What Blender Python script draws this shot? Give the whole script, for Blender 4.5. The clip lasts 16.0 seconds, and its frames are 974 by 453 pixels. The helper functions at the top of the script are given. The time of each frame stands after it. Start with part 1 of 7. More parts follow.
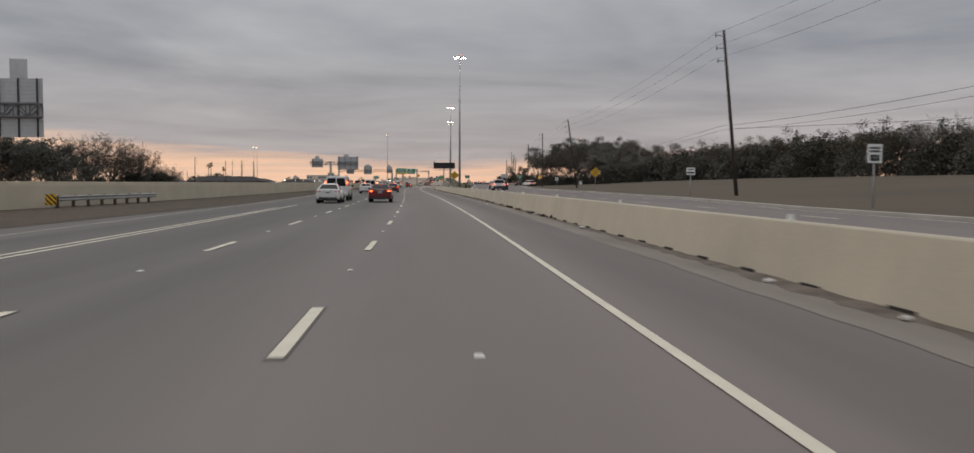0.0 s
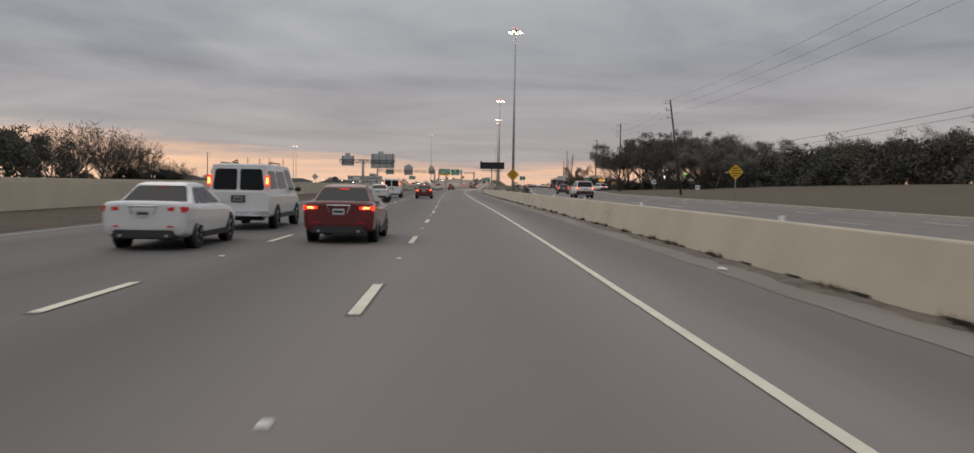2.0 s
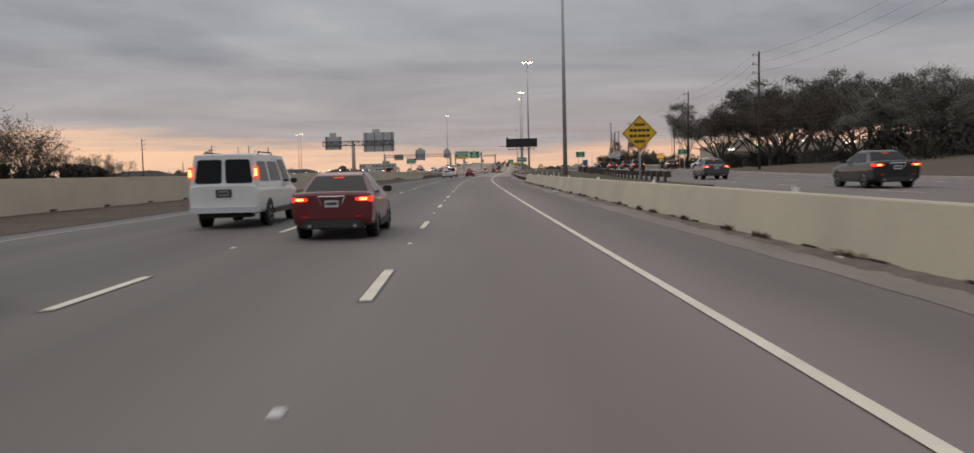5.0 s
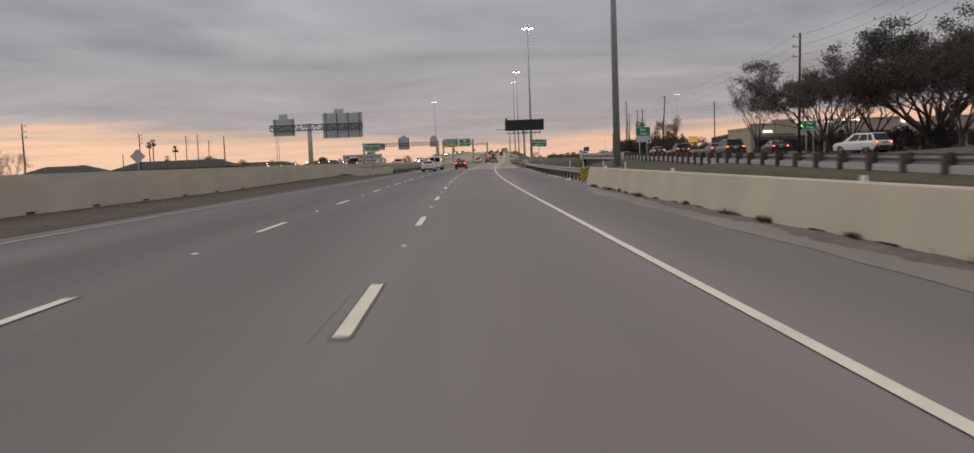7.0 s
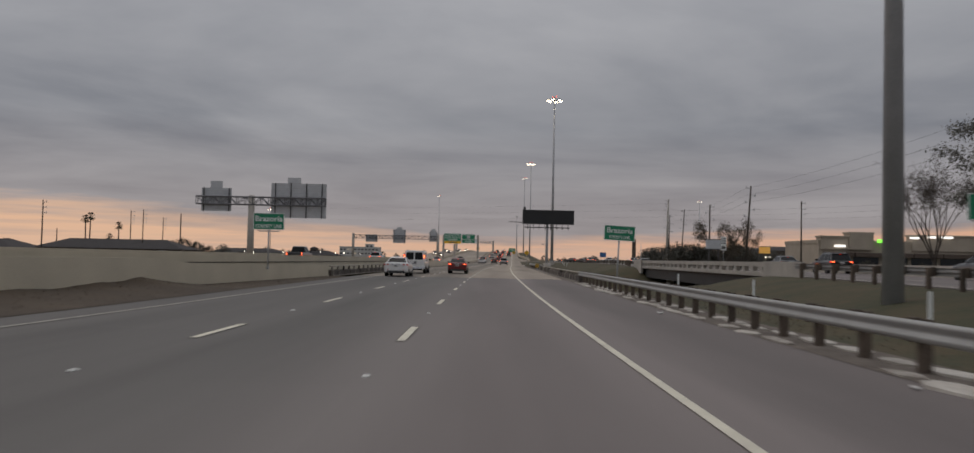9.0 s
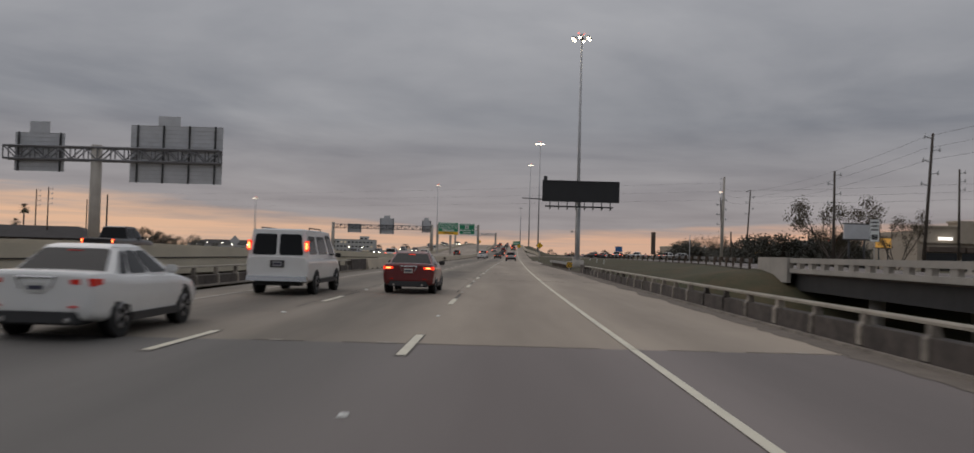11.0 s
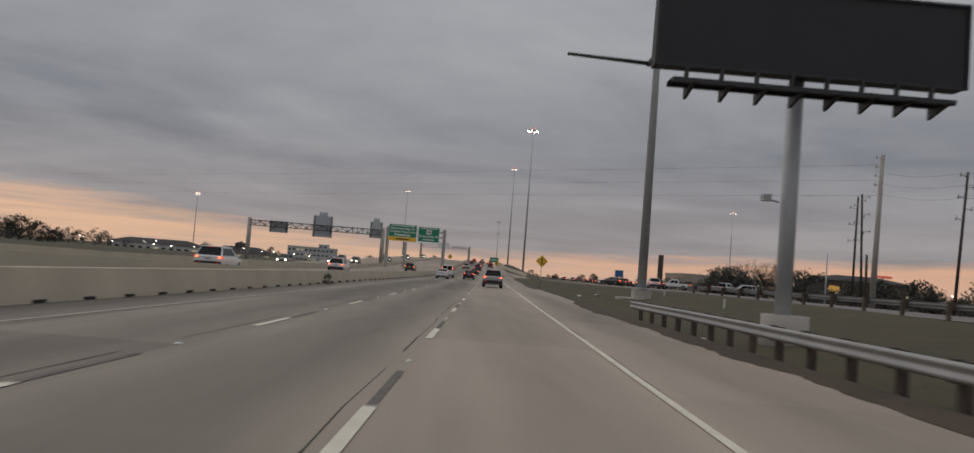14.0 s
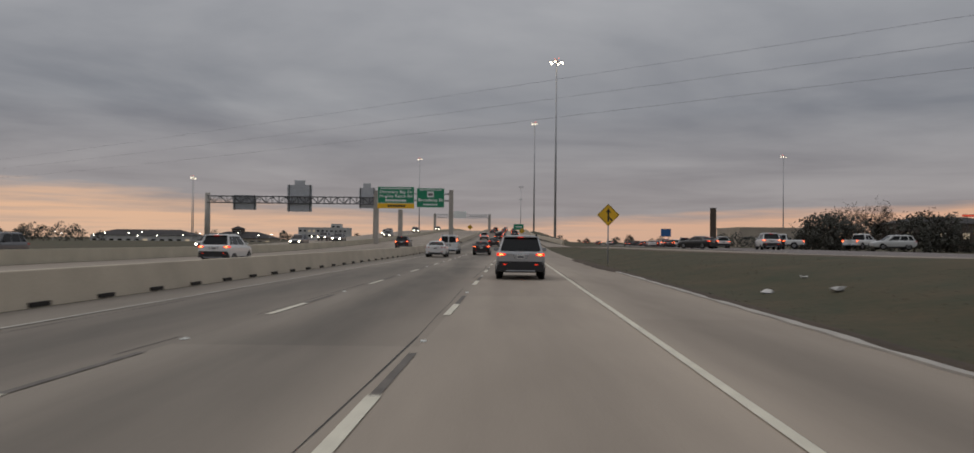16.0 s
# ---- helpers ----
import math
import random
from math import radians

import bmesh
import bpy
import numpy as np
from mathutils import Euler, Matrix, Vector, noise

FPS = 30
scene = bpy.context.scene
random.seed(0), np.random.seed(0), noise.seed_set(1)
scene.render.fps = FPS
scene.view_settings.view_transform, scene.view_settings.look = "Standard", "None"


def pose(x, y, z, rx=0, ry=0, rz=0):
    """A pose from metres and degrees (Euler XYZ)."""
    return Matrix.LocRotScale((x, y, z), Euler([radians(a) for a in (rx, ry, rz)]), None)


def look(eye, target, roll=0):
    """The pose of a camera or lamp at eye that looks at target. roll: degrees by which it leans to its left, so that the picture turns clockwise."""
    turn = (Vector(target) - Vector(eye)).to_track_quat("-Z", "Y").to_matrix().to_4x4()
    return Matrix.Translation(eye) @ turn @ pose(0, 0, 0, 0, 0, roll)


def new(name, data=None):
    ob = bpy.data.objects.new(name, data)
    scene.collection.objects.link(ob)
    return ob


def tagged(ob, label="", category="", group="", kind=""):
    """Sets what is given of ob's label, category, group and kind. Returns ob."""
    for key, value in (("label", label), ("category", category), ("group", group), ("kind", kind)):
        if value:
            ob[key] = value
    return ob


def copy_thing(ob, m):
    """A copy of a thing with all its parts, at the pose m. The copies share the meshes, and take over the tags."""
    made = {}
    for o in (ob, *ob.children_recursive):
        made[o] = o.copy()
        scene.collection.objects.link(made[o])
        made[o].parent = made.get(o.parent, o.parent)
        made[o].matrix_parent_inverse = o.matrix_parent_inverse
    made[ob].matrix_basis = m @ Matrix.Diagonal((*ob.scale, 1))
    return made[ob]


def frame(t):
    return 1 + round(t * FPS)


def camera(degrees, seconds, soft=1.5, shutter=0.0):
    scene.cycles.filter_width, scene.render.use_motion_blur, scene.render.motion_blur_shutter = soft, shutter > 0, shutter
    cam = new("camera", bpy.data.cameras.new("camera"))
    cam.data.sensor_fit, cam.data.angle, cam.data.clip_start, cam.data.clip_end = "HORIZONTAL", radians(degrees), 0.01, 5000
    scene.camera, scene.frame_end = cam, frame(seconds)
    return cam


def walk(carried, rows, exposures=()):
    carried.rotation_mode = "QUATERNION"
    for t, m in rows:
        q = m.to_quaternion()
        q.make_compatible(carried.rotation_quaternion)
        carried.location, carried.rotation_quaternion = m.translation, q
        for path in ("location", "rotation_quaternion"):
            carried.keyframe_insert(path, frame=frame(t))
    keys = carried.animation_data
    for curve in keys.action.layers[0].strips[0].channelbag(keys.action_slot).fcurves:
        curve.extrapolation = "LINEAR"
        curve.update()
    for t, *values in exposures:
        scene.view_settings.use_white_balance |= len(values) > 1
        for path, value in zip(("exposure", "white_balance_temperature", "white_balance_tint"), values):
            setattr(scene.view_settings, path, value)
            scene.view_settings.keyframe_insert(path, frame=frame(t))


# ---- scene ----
cam = camera(59.26, 16.0, soft=1.5, shutter=0.25)
# seconds, place, then pitch, roll and heading of the dashboard camera
PATH = [
    (0.0, pose(-0.492, -7.584, 1.549, 87.107, -0.171, -4.188)),
    (0.5, pose(-0.472, 3.974, 1.533, 86.577, -1.273, -2.837)),
    (1.0, pose(-0.500, 15.532, 1.537, 87.126, -0.813, -2.049)),
    (1.5, pose(-0.603, 27.122, 1.533, 87.186, -0.761, -1.624)),
    (2.0, pose(-0.700, 38.849, 1.529, 87.261, -0.898, -1.220)),
    (2.5, pose(-0.823, 50.650, 1.526, 87.100, -1.137, -0.652)),
    (3.0, pose(-1.016, 62.511, 1.503, 86.850, -1.688, -0.124)),
    (3.5, pose(-1.231, 74.731, 1.496, 86.782, -1.767, 0.110)),
    (4.0, pose(-1.464, 87.017, 1.489, 86.513, -0.667, 0.189)),
    (6.5, pose(-3.019, 150.612, 1.477, 85.877, 2.390, -0.285)),
    (7.0, pose(-3.288, 163.557, 1.459, 85.476, 2.158, -0.616)),
    (7.5, pose(-3.480, 176.968, 1.457, 84.900, 1.399, -0.671)),
    (8.0, pose(-3.637, 190.312, 1.474, 85.303, -0.162, -0.425)),
    (8.5, pose(-3.721, 203.618, 1.482, 91.779, -0.905, -0.324)),
    (9.0, pose(-3.745, 216.438, 1.486, 92.159, -1.208, -0.383)),
    (9.5, pose(-3.671, 229.425, 1.521, 92.341, -1.655, -0.129)),
    (10.0, pose(-3.552, 242.301, 1.527, 91.874, -1.941, 0.139)),
    (12.5, pose(-3.049, 307.601, 1.496, 91.723, -0.888, -1.141)),
    (13.0, pose(-2.704, 321.157, 1.507, 92.330, -1.813, -1.567)),
    (13.5, pose(-2.229, 334.464, 1.494, 92.706, -2.711, -1.926)),
    (14.0, pose(-1.709, 347.592, 1.496, 93.039, -4.498, -2.042)),
    (14.5, pose(-1.159, 360.098, 1.520, 93.185, -3.272, -1.876)),
    (15.0, pose(-0.619, 372.470, 1.536, 93.268, -3.614, -1.195)),
    (15.5, pose(-0.135, 384.483, 1.542, 92.432, -0.782, -0.425)),
    (16.0, pose(0.331, 396.953, 1.536, 90.965, -0.605, -0.368)),
]
# the film camera lightens its picture while the bonnet fills the view
EXPOSURES = [(0.0, 0.30, 6650, 10.5), (7.9, 0.30, 6700, 11), (8.5, 0.14, 6600, 11.5), (9.0, -0.12, 6550, 12), (16.0, -0.12, 6550, 11)]
walk(cam, PATH, EXPOSURES)

# ---------------------------------------------------------------- light
world = bpy.data.worlds.new("dusk_sky")
scene.world = world
world.use_nodes = True
W = world.node_tree
W.nodes.clear()


def wn(kind, **kw):
    n = W.nodes.new(kind)
    for k, v in kw.items():
        n.inputs[k].default_value = v
    return n


def wl(a, b):
    W.links.new(a, b)


def wmath(op, a, b=None, clamp=False):
    n = W.nodes.new("ShaderNodeMath")
    n.operation, n.use_clamp = op, clamp
    for i, v in enumerate((a, b)):
        if v is None:
            continue
        if isinstance(v, (int, float)):
            n.inputs[i].default_value = v
        else:
            wl(v, n.inputs[i])
    return n.outputs[0]


def wmix(fac, a, b):
    n = W.nodes.new("ShaderNodeMix")
    n.data_type = "RGBA"
    for sock, v in ((n.inputs[0], fac), (n.inputs[6], a), (n.inputs[7], b)):
        if isinstance(v, (int, float)):
            sock.default_value = v
        elif isinstance(v, tuple):
            sock.default_value = (*v, 1)
        else:
            wl(v, sock)
    return n.outputs[2]


coord = wn("ShaderNodeTexCoord")
sep = wn("ShaderNodeSeparateXYZ")
wl(coord.outputs["Generated"], sep.inputs[0])
dx, dy, dz = sep.outputs
# overcast dome, three times as bright overhead as at the skyline
up = wmath("POWER", wmath("MAXIMUM", dz, 0.0), 0.8)
dome = wmix(up, (0.196, 0.201, 0.217), (0.66, 0.67, 0.69))
# flat stratus: the cloud sheet is projected on a high plane
safe = wmath("ADD", wmath("MAXIMUM", dz, 0.0), 0.06)
comb = wn("ShaderNodeCombineXYZ")
wl(wmath("DIVIDE", dx, safe), comb.inputs[0])
wl(wmath("DIVIDE", dy, safe), comb.inputs[1])
sheet = wn("ShaderNodeTexNoise", Scale=0.42, Detail=7.0, Roughness=0.52, Distortion=0.6)
wl(comb.outputs[0], sheet.inputs["Vector"])
fine = wn("ShaderNodeTexNoise", Scale=1.9, Detail=5.0, Roughness=0.5)
wl(comb.outputs[0], fine.inputs["Vector"])
cl = wmath("ADD", wmath("MULTIPLY", sheet.outputs[0], 0.84), wmath("MULTIPLY", fine.outputs[0], 0.16))
ramp = wn("ShaderNodeValToRGB")
ramp.color_ramp.elements[0].position, ramp.color_ramp.elements[1].position = 0.37, 0.64
ramp.color_ramp.elements[0].color, ramp.color_ramp.elements[1].color = (0.735, 0.765, 0.812, 1), (1.215, 1.22, 1.22, 1)
wl(cl, ramp.inputs[0])
mul = W.nodes.new("ShaderNodeMix")
mul.data_type, mul.blend_type = "RGBA", "MULTIPLY"
mul.inputs[0].default_value = 1.0
wl(dome, mul.inputs[6])
wl(ramp.outputs[0], mul.inputs[7])
clouds = mul.outputs[2]
# afterglow under the cloud edge, strongest to the south-west
edge = wn("ShaderNodeTexNoise", Scale=6.0, Detail=5.0, Roughness=0.6)
smap = wn("ShaderNodeMapping")
smap.inputs["Scale"].default_value = (1.0, 1.0, 14.0)
wl(coord.outputs["Generated"], smap.inputs[0])
wl(smap.outputs[0], edge.inputs["Vector"])
side = wmath("MULTIPLY", dx, -1.0)
left = wmath("MAXIMUM", wmath("SUBTRACT", side, 0.03), 0.0)
top = wmath("ADD", wmath("ADD", wmath("ADD", 0.026, wmath("MULTIPLY", wmath("MAXIMUM", wmath("SUBTRACT", dx, 0.04), 0.0), 0.05)), wmath("MULTIPLY", left, 0.085)), wmath("MULTIPLY", wmath("SUBTRACT", edge.outputs[0], 0.5), wmath("ADD", 0.026, wmath("MULTIPLY", left, 0.06))))
band = wmath("DIVIDE", wmath("SUBTRACT", top, dz), wmath("ADD", 0.012, wmath("MULTIPLY", left, 0.045)), clamp=True)
west = wmath("MULTIPLY", wmath("ADD", dy, 0.15), 1.6, clamp=True)
streak = wn("ShaderNodeTexNoise", Scale=7.0, Detail=4.0, Roughness=0.55)
tmap = wn("ShaderNodeMapping")
tmap.inputs["Scale"].default_value = (1.0, 1.0, 26.0)
wl(coord.outputs["Generated"], tmap.inputs[0])
wl(tmap.outputs[0], streak.inputs["Vector"])
glow = wmath("MULTIPLY", wmath("MULTIPLY", band, west), wmath("ADD", 0.18, wmath("MULTIPLY", streak.outputs[0], 1.55), clamp=True))
hot = wmix(wmath("MULTIPLY", wmath("ADD", side, 0.25), 1.6, clamp=True), (0.86, 0.44, 0.225), (1.0, 0.565, 0.29))
sky = wmix(wmath("MULTIPLY", glow, 0.88), clouds, hot)
# rose haze above the glow
haze = wmath("MULTIPLY", wmath("SUBTRACT", 1.0, wmath("DIVIDE", dz, 0.15), clamp=True), west)
sky = wmix(wmath("MULTIPLY", haze, 0.75), sky, wmix(0.6, sky, (0.55, 0.46, 0.42)))
bg = wn("ShaderNodeBackground", Strength=1.0)
wl(sky, bg.inputs[0])
wo = wn("ShaderNodeOutputWorld")
wl(bg.outputs[0], wo.inputs[0])

sun = new("sun", bpy.data.lights.new("sun", "SUN"))
sun.data.energy, sun.data.angle, sun.data.color = 0.5, radians(60), (1.0, 0.90, 0.82)
sun.matrix_world = look((-60, 60, 90), (0, 0, 0))

# ---------------------------------------------------------------- materials
def mat(name, col, rough=0.8, metal=0.0, var=0.25, scale=2.0, bump=0.0, fine=18.0, col2=None, spec=0.5, emit=None, power=0.0, coat=0.0, stretch=None, rnd=0.0):
    """Surface with a broad and a fine variation in world metres."""
    m = bpy.data.materials.new(name)
    m.use_nodes = True
    nt = m.node_tree
    b = nt.nodes["Principled BSDF"]
    b.inputs["Roughness"].default_value = rough
    b.inputs["Metallic"].default_value = metal
    b.inputs["Specular IOR Level"].default_value = spec
    b.inputs["Coat Weight"].default_value = coat
    if emit:
        b.inputs["Emission Color"].default_value = (*emit, 1)
        b.inputs["Emission Strength"].default_value = power
    if var <= 0:
        b.inputs["Base Color"].default_value = (*col, 1)
        return m
    geo = nt.nodes.new("ShaderNodeNewGeometry")
    mp = nt.nodes.new("ShaderNodeMapping")
    if stretch:
        mp.inputs["Scale"].default_value = stretch
    nt.links.new(geo.outputs["Position"], mp.inputs[0])
    n1 = nt.nodes.new("ShaderNodeTexNoise")
    n1.inputs["Scale"].default_value, n1.inputs["Detail"].default_value = 1.0 / scale, 5
    n2 = nt.nodes.new("ShaderNodeTexNoise")
    n2.inputs["Scale"].default_value, n2.inputs["Detail"].default_value = fine, 3
    nt.links.new(mp.outputs[0], n1.inputs["Vector"])
    nt.links.new(geo.outputs["Position"], n2.inputs["Vector"])
    add = nt.nodes.new("ShaderNodeMath")
    add.operation = "MULTIPLY_ADD"
    add.inputs[1].default_value = 0.6
    half = nt.nodes.new("ShaderNodeMath")
    half.operation = "MULTIPLY"
    half.inputs[1].default_value = 0.4
    nt.links.new(n2.outputs[0], half.inputs[0])
    nt.links.new(n1.outputs[0], add.inputs[0])
    nt.links.new(half.outputs[0], add.inputs[2])
    last = add.outputs[0]
    if rnd:
        oi = nt.nodes.new("ShaderNodeObjectInfo")
        mr = nt.nodes.new("ShaderNodeMath")
        mr.operation = "MULTIPLY_ADD"
        mr.inputs[1].default_value = rnd
        nt.links.new(oi.outputs["Random"], mr.inputs[0])
        nt.links.new(last, mr.inputs[2])
        sb = nt.nodes.new("ShaderNodeMath")
        sb.operation = "SUBTRACT"
        sb.inputs[1].default_value = rnd / 2
        nt.links.new(mr.outputs[0], sb.inputs[0])
        last = sb.outputs[0]
    r = nt.nodes.new("ShaderNodeValToRGB")
    r.color_ramp.elements[0].position, r.color_ramp.elements[1].position = 0.3, 0.7
    c2 = col2 or tuple(min(1, c * (1 + var)) for c in col)
    c1 = tuple(c * (1 - var) for c in col) if not col2 else col
    r.color_ramp.elements[0].color, r.color_ramp.elements[1].color = (*c1, 1), (*c2, 1)
    nt.links.new(last, r.inputs[0])
    nt.links.new(r.outputs[0], b.inputs["Base Color"])
    if bump:
        bp = nt.nodes.new("ShaderNodeBump")
        bp.inputs["Strength"].default_value, bp.inputs["Distance"].default_value = 0.6, bump
        nt.links.new(last, bp.inputs["Height"])
        nt.links.new(bp.outputs[0], b.inputs["Normal"])
    return m


M = dict(
    asphalt=mat("asphalt", (0.184, 0.163, 0.154), 0.85, var=0.16, scale=3.5, bump=0.004, fine=60, stretch=(1.0, 0.06, 1)),
    lane_concrete=mat("lane_concrete", (0.332, 0.275, 0.223), 0.85, var=0.17, scale=2.5, bump=0.003, fine=40, stretch=(1.0, 0.05, 1)),
    shoulder=mat("shoulder", (0.20, 0.19, 0.18), 0.9, var=0.2, scale=2.0, bump=0.006, fine=45, stretch=(1, 0.15, 1)),
    gutter=mat("gutter", (0.212, 0.187, 0.163), 0.9, var=0.3, scale=1.2, bump=0.006, fine=30, stretch=(1, 0.2, 1)),
    barrier=mat("barrier_concrete", (0.475, 0.425, 0.33), 0.85, var=0.17, scale=2.2, bump=0.006, fine=25),
    barrier_b=mat("barrier_concrete_grey", (0.47, 0.405, 0.315), 0.85, var=0.18, scale=2.2, bump=0.006, fine=25),
    barrier_l=mat("barrier_concrete_tan", (0.52, 0.465, 0.36), 0.85, var=0.15, scale=3.0, bump=0.006, fine=20),
    concrete=mat("concrete", (0.40, 0.37, 0.33), 0.85, var=0.2, scale=1.5, bump=0.006, fine=30),
    dark_gap=mat("dark_gap", (0.022, 0.018, 0.015), 0.95, var=0.3, scale=0.4),
    stain=mat("tar_stain", (0.06, 0.055, 0.05), 0.9, var=0.3, scale=0.8),
    paint_white=mat("road_paint_white", (0.65, 0.61, 0.49), 0.6, var=0.16, scale=0.6, fine=35),
    paint_worn=mat("worn_road_paint", (0.26, 0.24, 0.205), 0.7, scale=0.5, fine=25, col2=(0.47, 0.445, 0.385)),
    joint_seal=mat("joint_seal", (0.12, 0.105, 0.09), 0.9, var=0.35, scale=0.5),
    paint_black=mat("road_paint_black", (0.075, 0.066, 0.058), 0.8, scale=0.4, col2=(0.17, 0.148, 0.125), fine=30),
    marker=mat("lane_marker_white", (0.8, 0.8, 0.75), 0.3, var=0.05),
    dry_grass=mat("dry_grass", (0.062, 0.043, 0.026), 0.95, var=0.4, scale=3.0, bump=0.05, fine=9),
    grass=mat("winter_grass", (0.088, 0.060, 0.028), 0.95, scale=2.6, bump=0.025, fine=3.5, col2=(0.030, 0.039, 0.014)),
    dirt=mat("dirt", (0.066, 0.052, 0.042), 0.95, scale=0.7, col2=(0.20, 0.168, 0.138), bump=0.02, fine=8),
    silt=mat("brown_silt", (0.125, 0.105, 0.088), 0.95, scale=0.6, fine=12, bump=0.01, col2=(0.215, 0.182, 0.15)),
    gravel=mat("broken_concrete", (0.24, 0.21, 0.18), 0.95, scale=0.5, bump=0.012, fine=9, col2=(0.60, 0.56, 0.50), rnd=0.3),
    field=mat("brown_field", (0.066, 0.050, 0.032), 0.95, scale=14.0, bump=0.05, fine=5, col2=(0.100, 0.078, 0.049)),
    galv=mat("galvanised_steel", (0.36, 0.36, 0.35), 0.5, 0.6, var=0.15, scale=1.0, fine=12),
    galv_dull=mat("weathered_galvanised_steel", (0.44, 0.445, 0.455), 0.55, 0.25, var=0.15, scale=1.0, fine=12),
    rail_old=mat("dark_weathered_steel_rail", (0.20, 0.195, 0.19), 0.6, 0.3, var=0.3, scale=0.9, fine=10),
    post_wood=mat("guardrail_post_wood", (0.095, 0.072, 0.055), 0.9, var=0.35, scale=0.3, bump=0.008, fine=22, rnd=0.3),
    pole_wood=mat("utility_pole_wood", (0.065, 0.052, 0.043), 0.9, var=0.35, scale=0.4, bump=0.008, fine=18, stretch=(6, 6, 0.4)),
    truss_steel=mat("dull_truss_steel", (0.17, 0.17, 0.18), 0.6, 0.3, var=0.2, scale=1.0, fine=8),
    steel_dark=mat("dark_steel", (0.05, 0.05, 0.052), 0.55, 0.4, var=0.2, scale=0.8),
    screen=mat("dark_display_panel", (0.018, 0.018, 0.020), 0.55, 0.0, var=0.2, scale=1.5),
    sign_green=mat("sign_green_sheeting", (0.010, 0.23, 0.115), 0.45, var=0.10, scale=0.8, fine=6),
    sign_white=mat("sign_white_sheeting", (0.78, 0.80, 0.78), 0.45, var=0.05, scale=0.8),
    sign_yellow=mat("sign_yellow_sheeting", (0.88, 0.50, 0.02), 0.45, var=0.08, scale=0.8),
    sign_black=mat("sign_black", (0.02, 0.02, 0.02), 0.5, var=0.2, scale=0.5),
    sign_back=mat("bare_aluminium_sign_back", (0.52, 0.53, 0.55), 0.5, 0.2, var=0.12, scale=0.7, fine=8),
    bark=mat("bark", (0.085, 0.070, 0.058), 0.95, var=0.35, scale=0.5, bump=0.02, fine=10),
    bark_pale=mat("pale_bark", (0.082, 0.066, 0.055), 0.95, var=0.3, scale=0.5, bump=0.02, fine=10),
    leaf=mat("evergreen_leaves", (0.046, 0.046, 0.037), 0.8, scale=1.6, fine=2, col2=(0.088, 0.084, 0.066)),
    leaf_oak=mat("dull_oak_leaves", (0.078, 0.074, 0.062), 0.8, scale=1.6, fine=2, col2=(0.142, 0.132, 0.108)),
    leaf_dry=mat("dry_leaves", (0.055, 0.044, 0.03), 0.85, scale=1.2, fine=3, col2=(0.10, 0.08, 0.052)),
    palm_leaf=mat("palm_frond", (0.028, 0.034, 0.016), 0.7, var=0.3, scale=0.8),
    wire=mat("cable", (0.03, 0.03, 0.032), 0.6, var=0),
    roof=mat("dark_shingle", (0.040, 0.036, 0.036), 0.9, var=0.25, scale=2.0, fine=4),
    wall_tan=mat("tan_render", (0.42, 0.36, 0.29), 0.9, var=0.12, scale=3.0, fine=5),
    wall_white=mat("white_render", (0.5, 0.49, 0.47), 0.9, var=0.1, scale=3.0, fine=5),
    wall_dark=mat("dark_brick_wall", (0.10, 0.075, 0.06), 0.9, var=0.2, scale=2.0, fine=6),
    win=mat("window_glass", (0.02, 0.022, 0.026), 0.12, var=0),
    win_lit=mat("lit_window", (0.4, 0.35, 0.25), 0.4, var=0, emit=(1.0, 0.78, 0.52), power=0.35),
    lamp=mat("lamp_face", (0.9, 0.9, 0.85), 0.4, var=0, emit=(1.0, 0.86, 0.62), power=9.0),
    lamp_small=mat("street_lamp_face", (0.9, 0.9, 0.85), 0.4, var=0, emit=(1.0, 0.90, 0.72), power=14.0),
    neon_green=mat("green_shop_sign", (0.1, 0.5, 0.05), 0.4, var=0, emit=(0.25, 1.0, 0.08), power=1.6),
    neon_white=mat("white_shop_sign", (0.7, 0.7, 0.7), 0.4, var=0, emit=(1.0, 0.97, 0.9), power=1.4),
    neon_red=mat("red_shop_sign", (0.5, 0.05, 0.03), 0.4, var=0, emit=(1.0, 0.12, 0.06), power=0.45),
    neon_amber=mat("amber_shop_sign", (0.5, 0.3, 0.03), 0.4, var=0, emit=(1.0, 0.5, 0.14), power=0.30),
    panel_blue=mat("blue_sign_sheeting", (0.03, 0.13, 0.34), 0.5, var=0.08),
    tyre=mat("tyre_rubber", (0.012, 0.012, 0.012), 0.85, var=0.2, scale=0.3),
    rim=mat("alloy_rim", (0.35, 0.35, 0.36), 0.35, 0.8, var=0.1, scale=0.3),
    trim=mat("black_plastic_trim", (0.016, 0.016, 0.017), 0.55, var=0.15, scale=0.4),
    car_glass=mat("tinted_car_glass", (0.008, 0.009, 0.010), 0.08, var=0, spec=0.22),
    chrome=mat("chrome", (0.6, 0.6, 0.6), 0.12, 1.0, var=0),
    plate=mat("number_plate", (0.55, 0.55, 0.52), 0.5, var=0.05),
    plate_bar=mat("number_plate_marks", (0.05, 0.05, 0.08), 0.5, var=0),
    tail=mat("tail_lamp_lit", (0.5, 0.02, 0.01), 0.25, var=0, emit=(1.0, 0.045, 0.014), power=1.1),
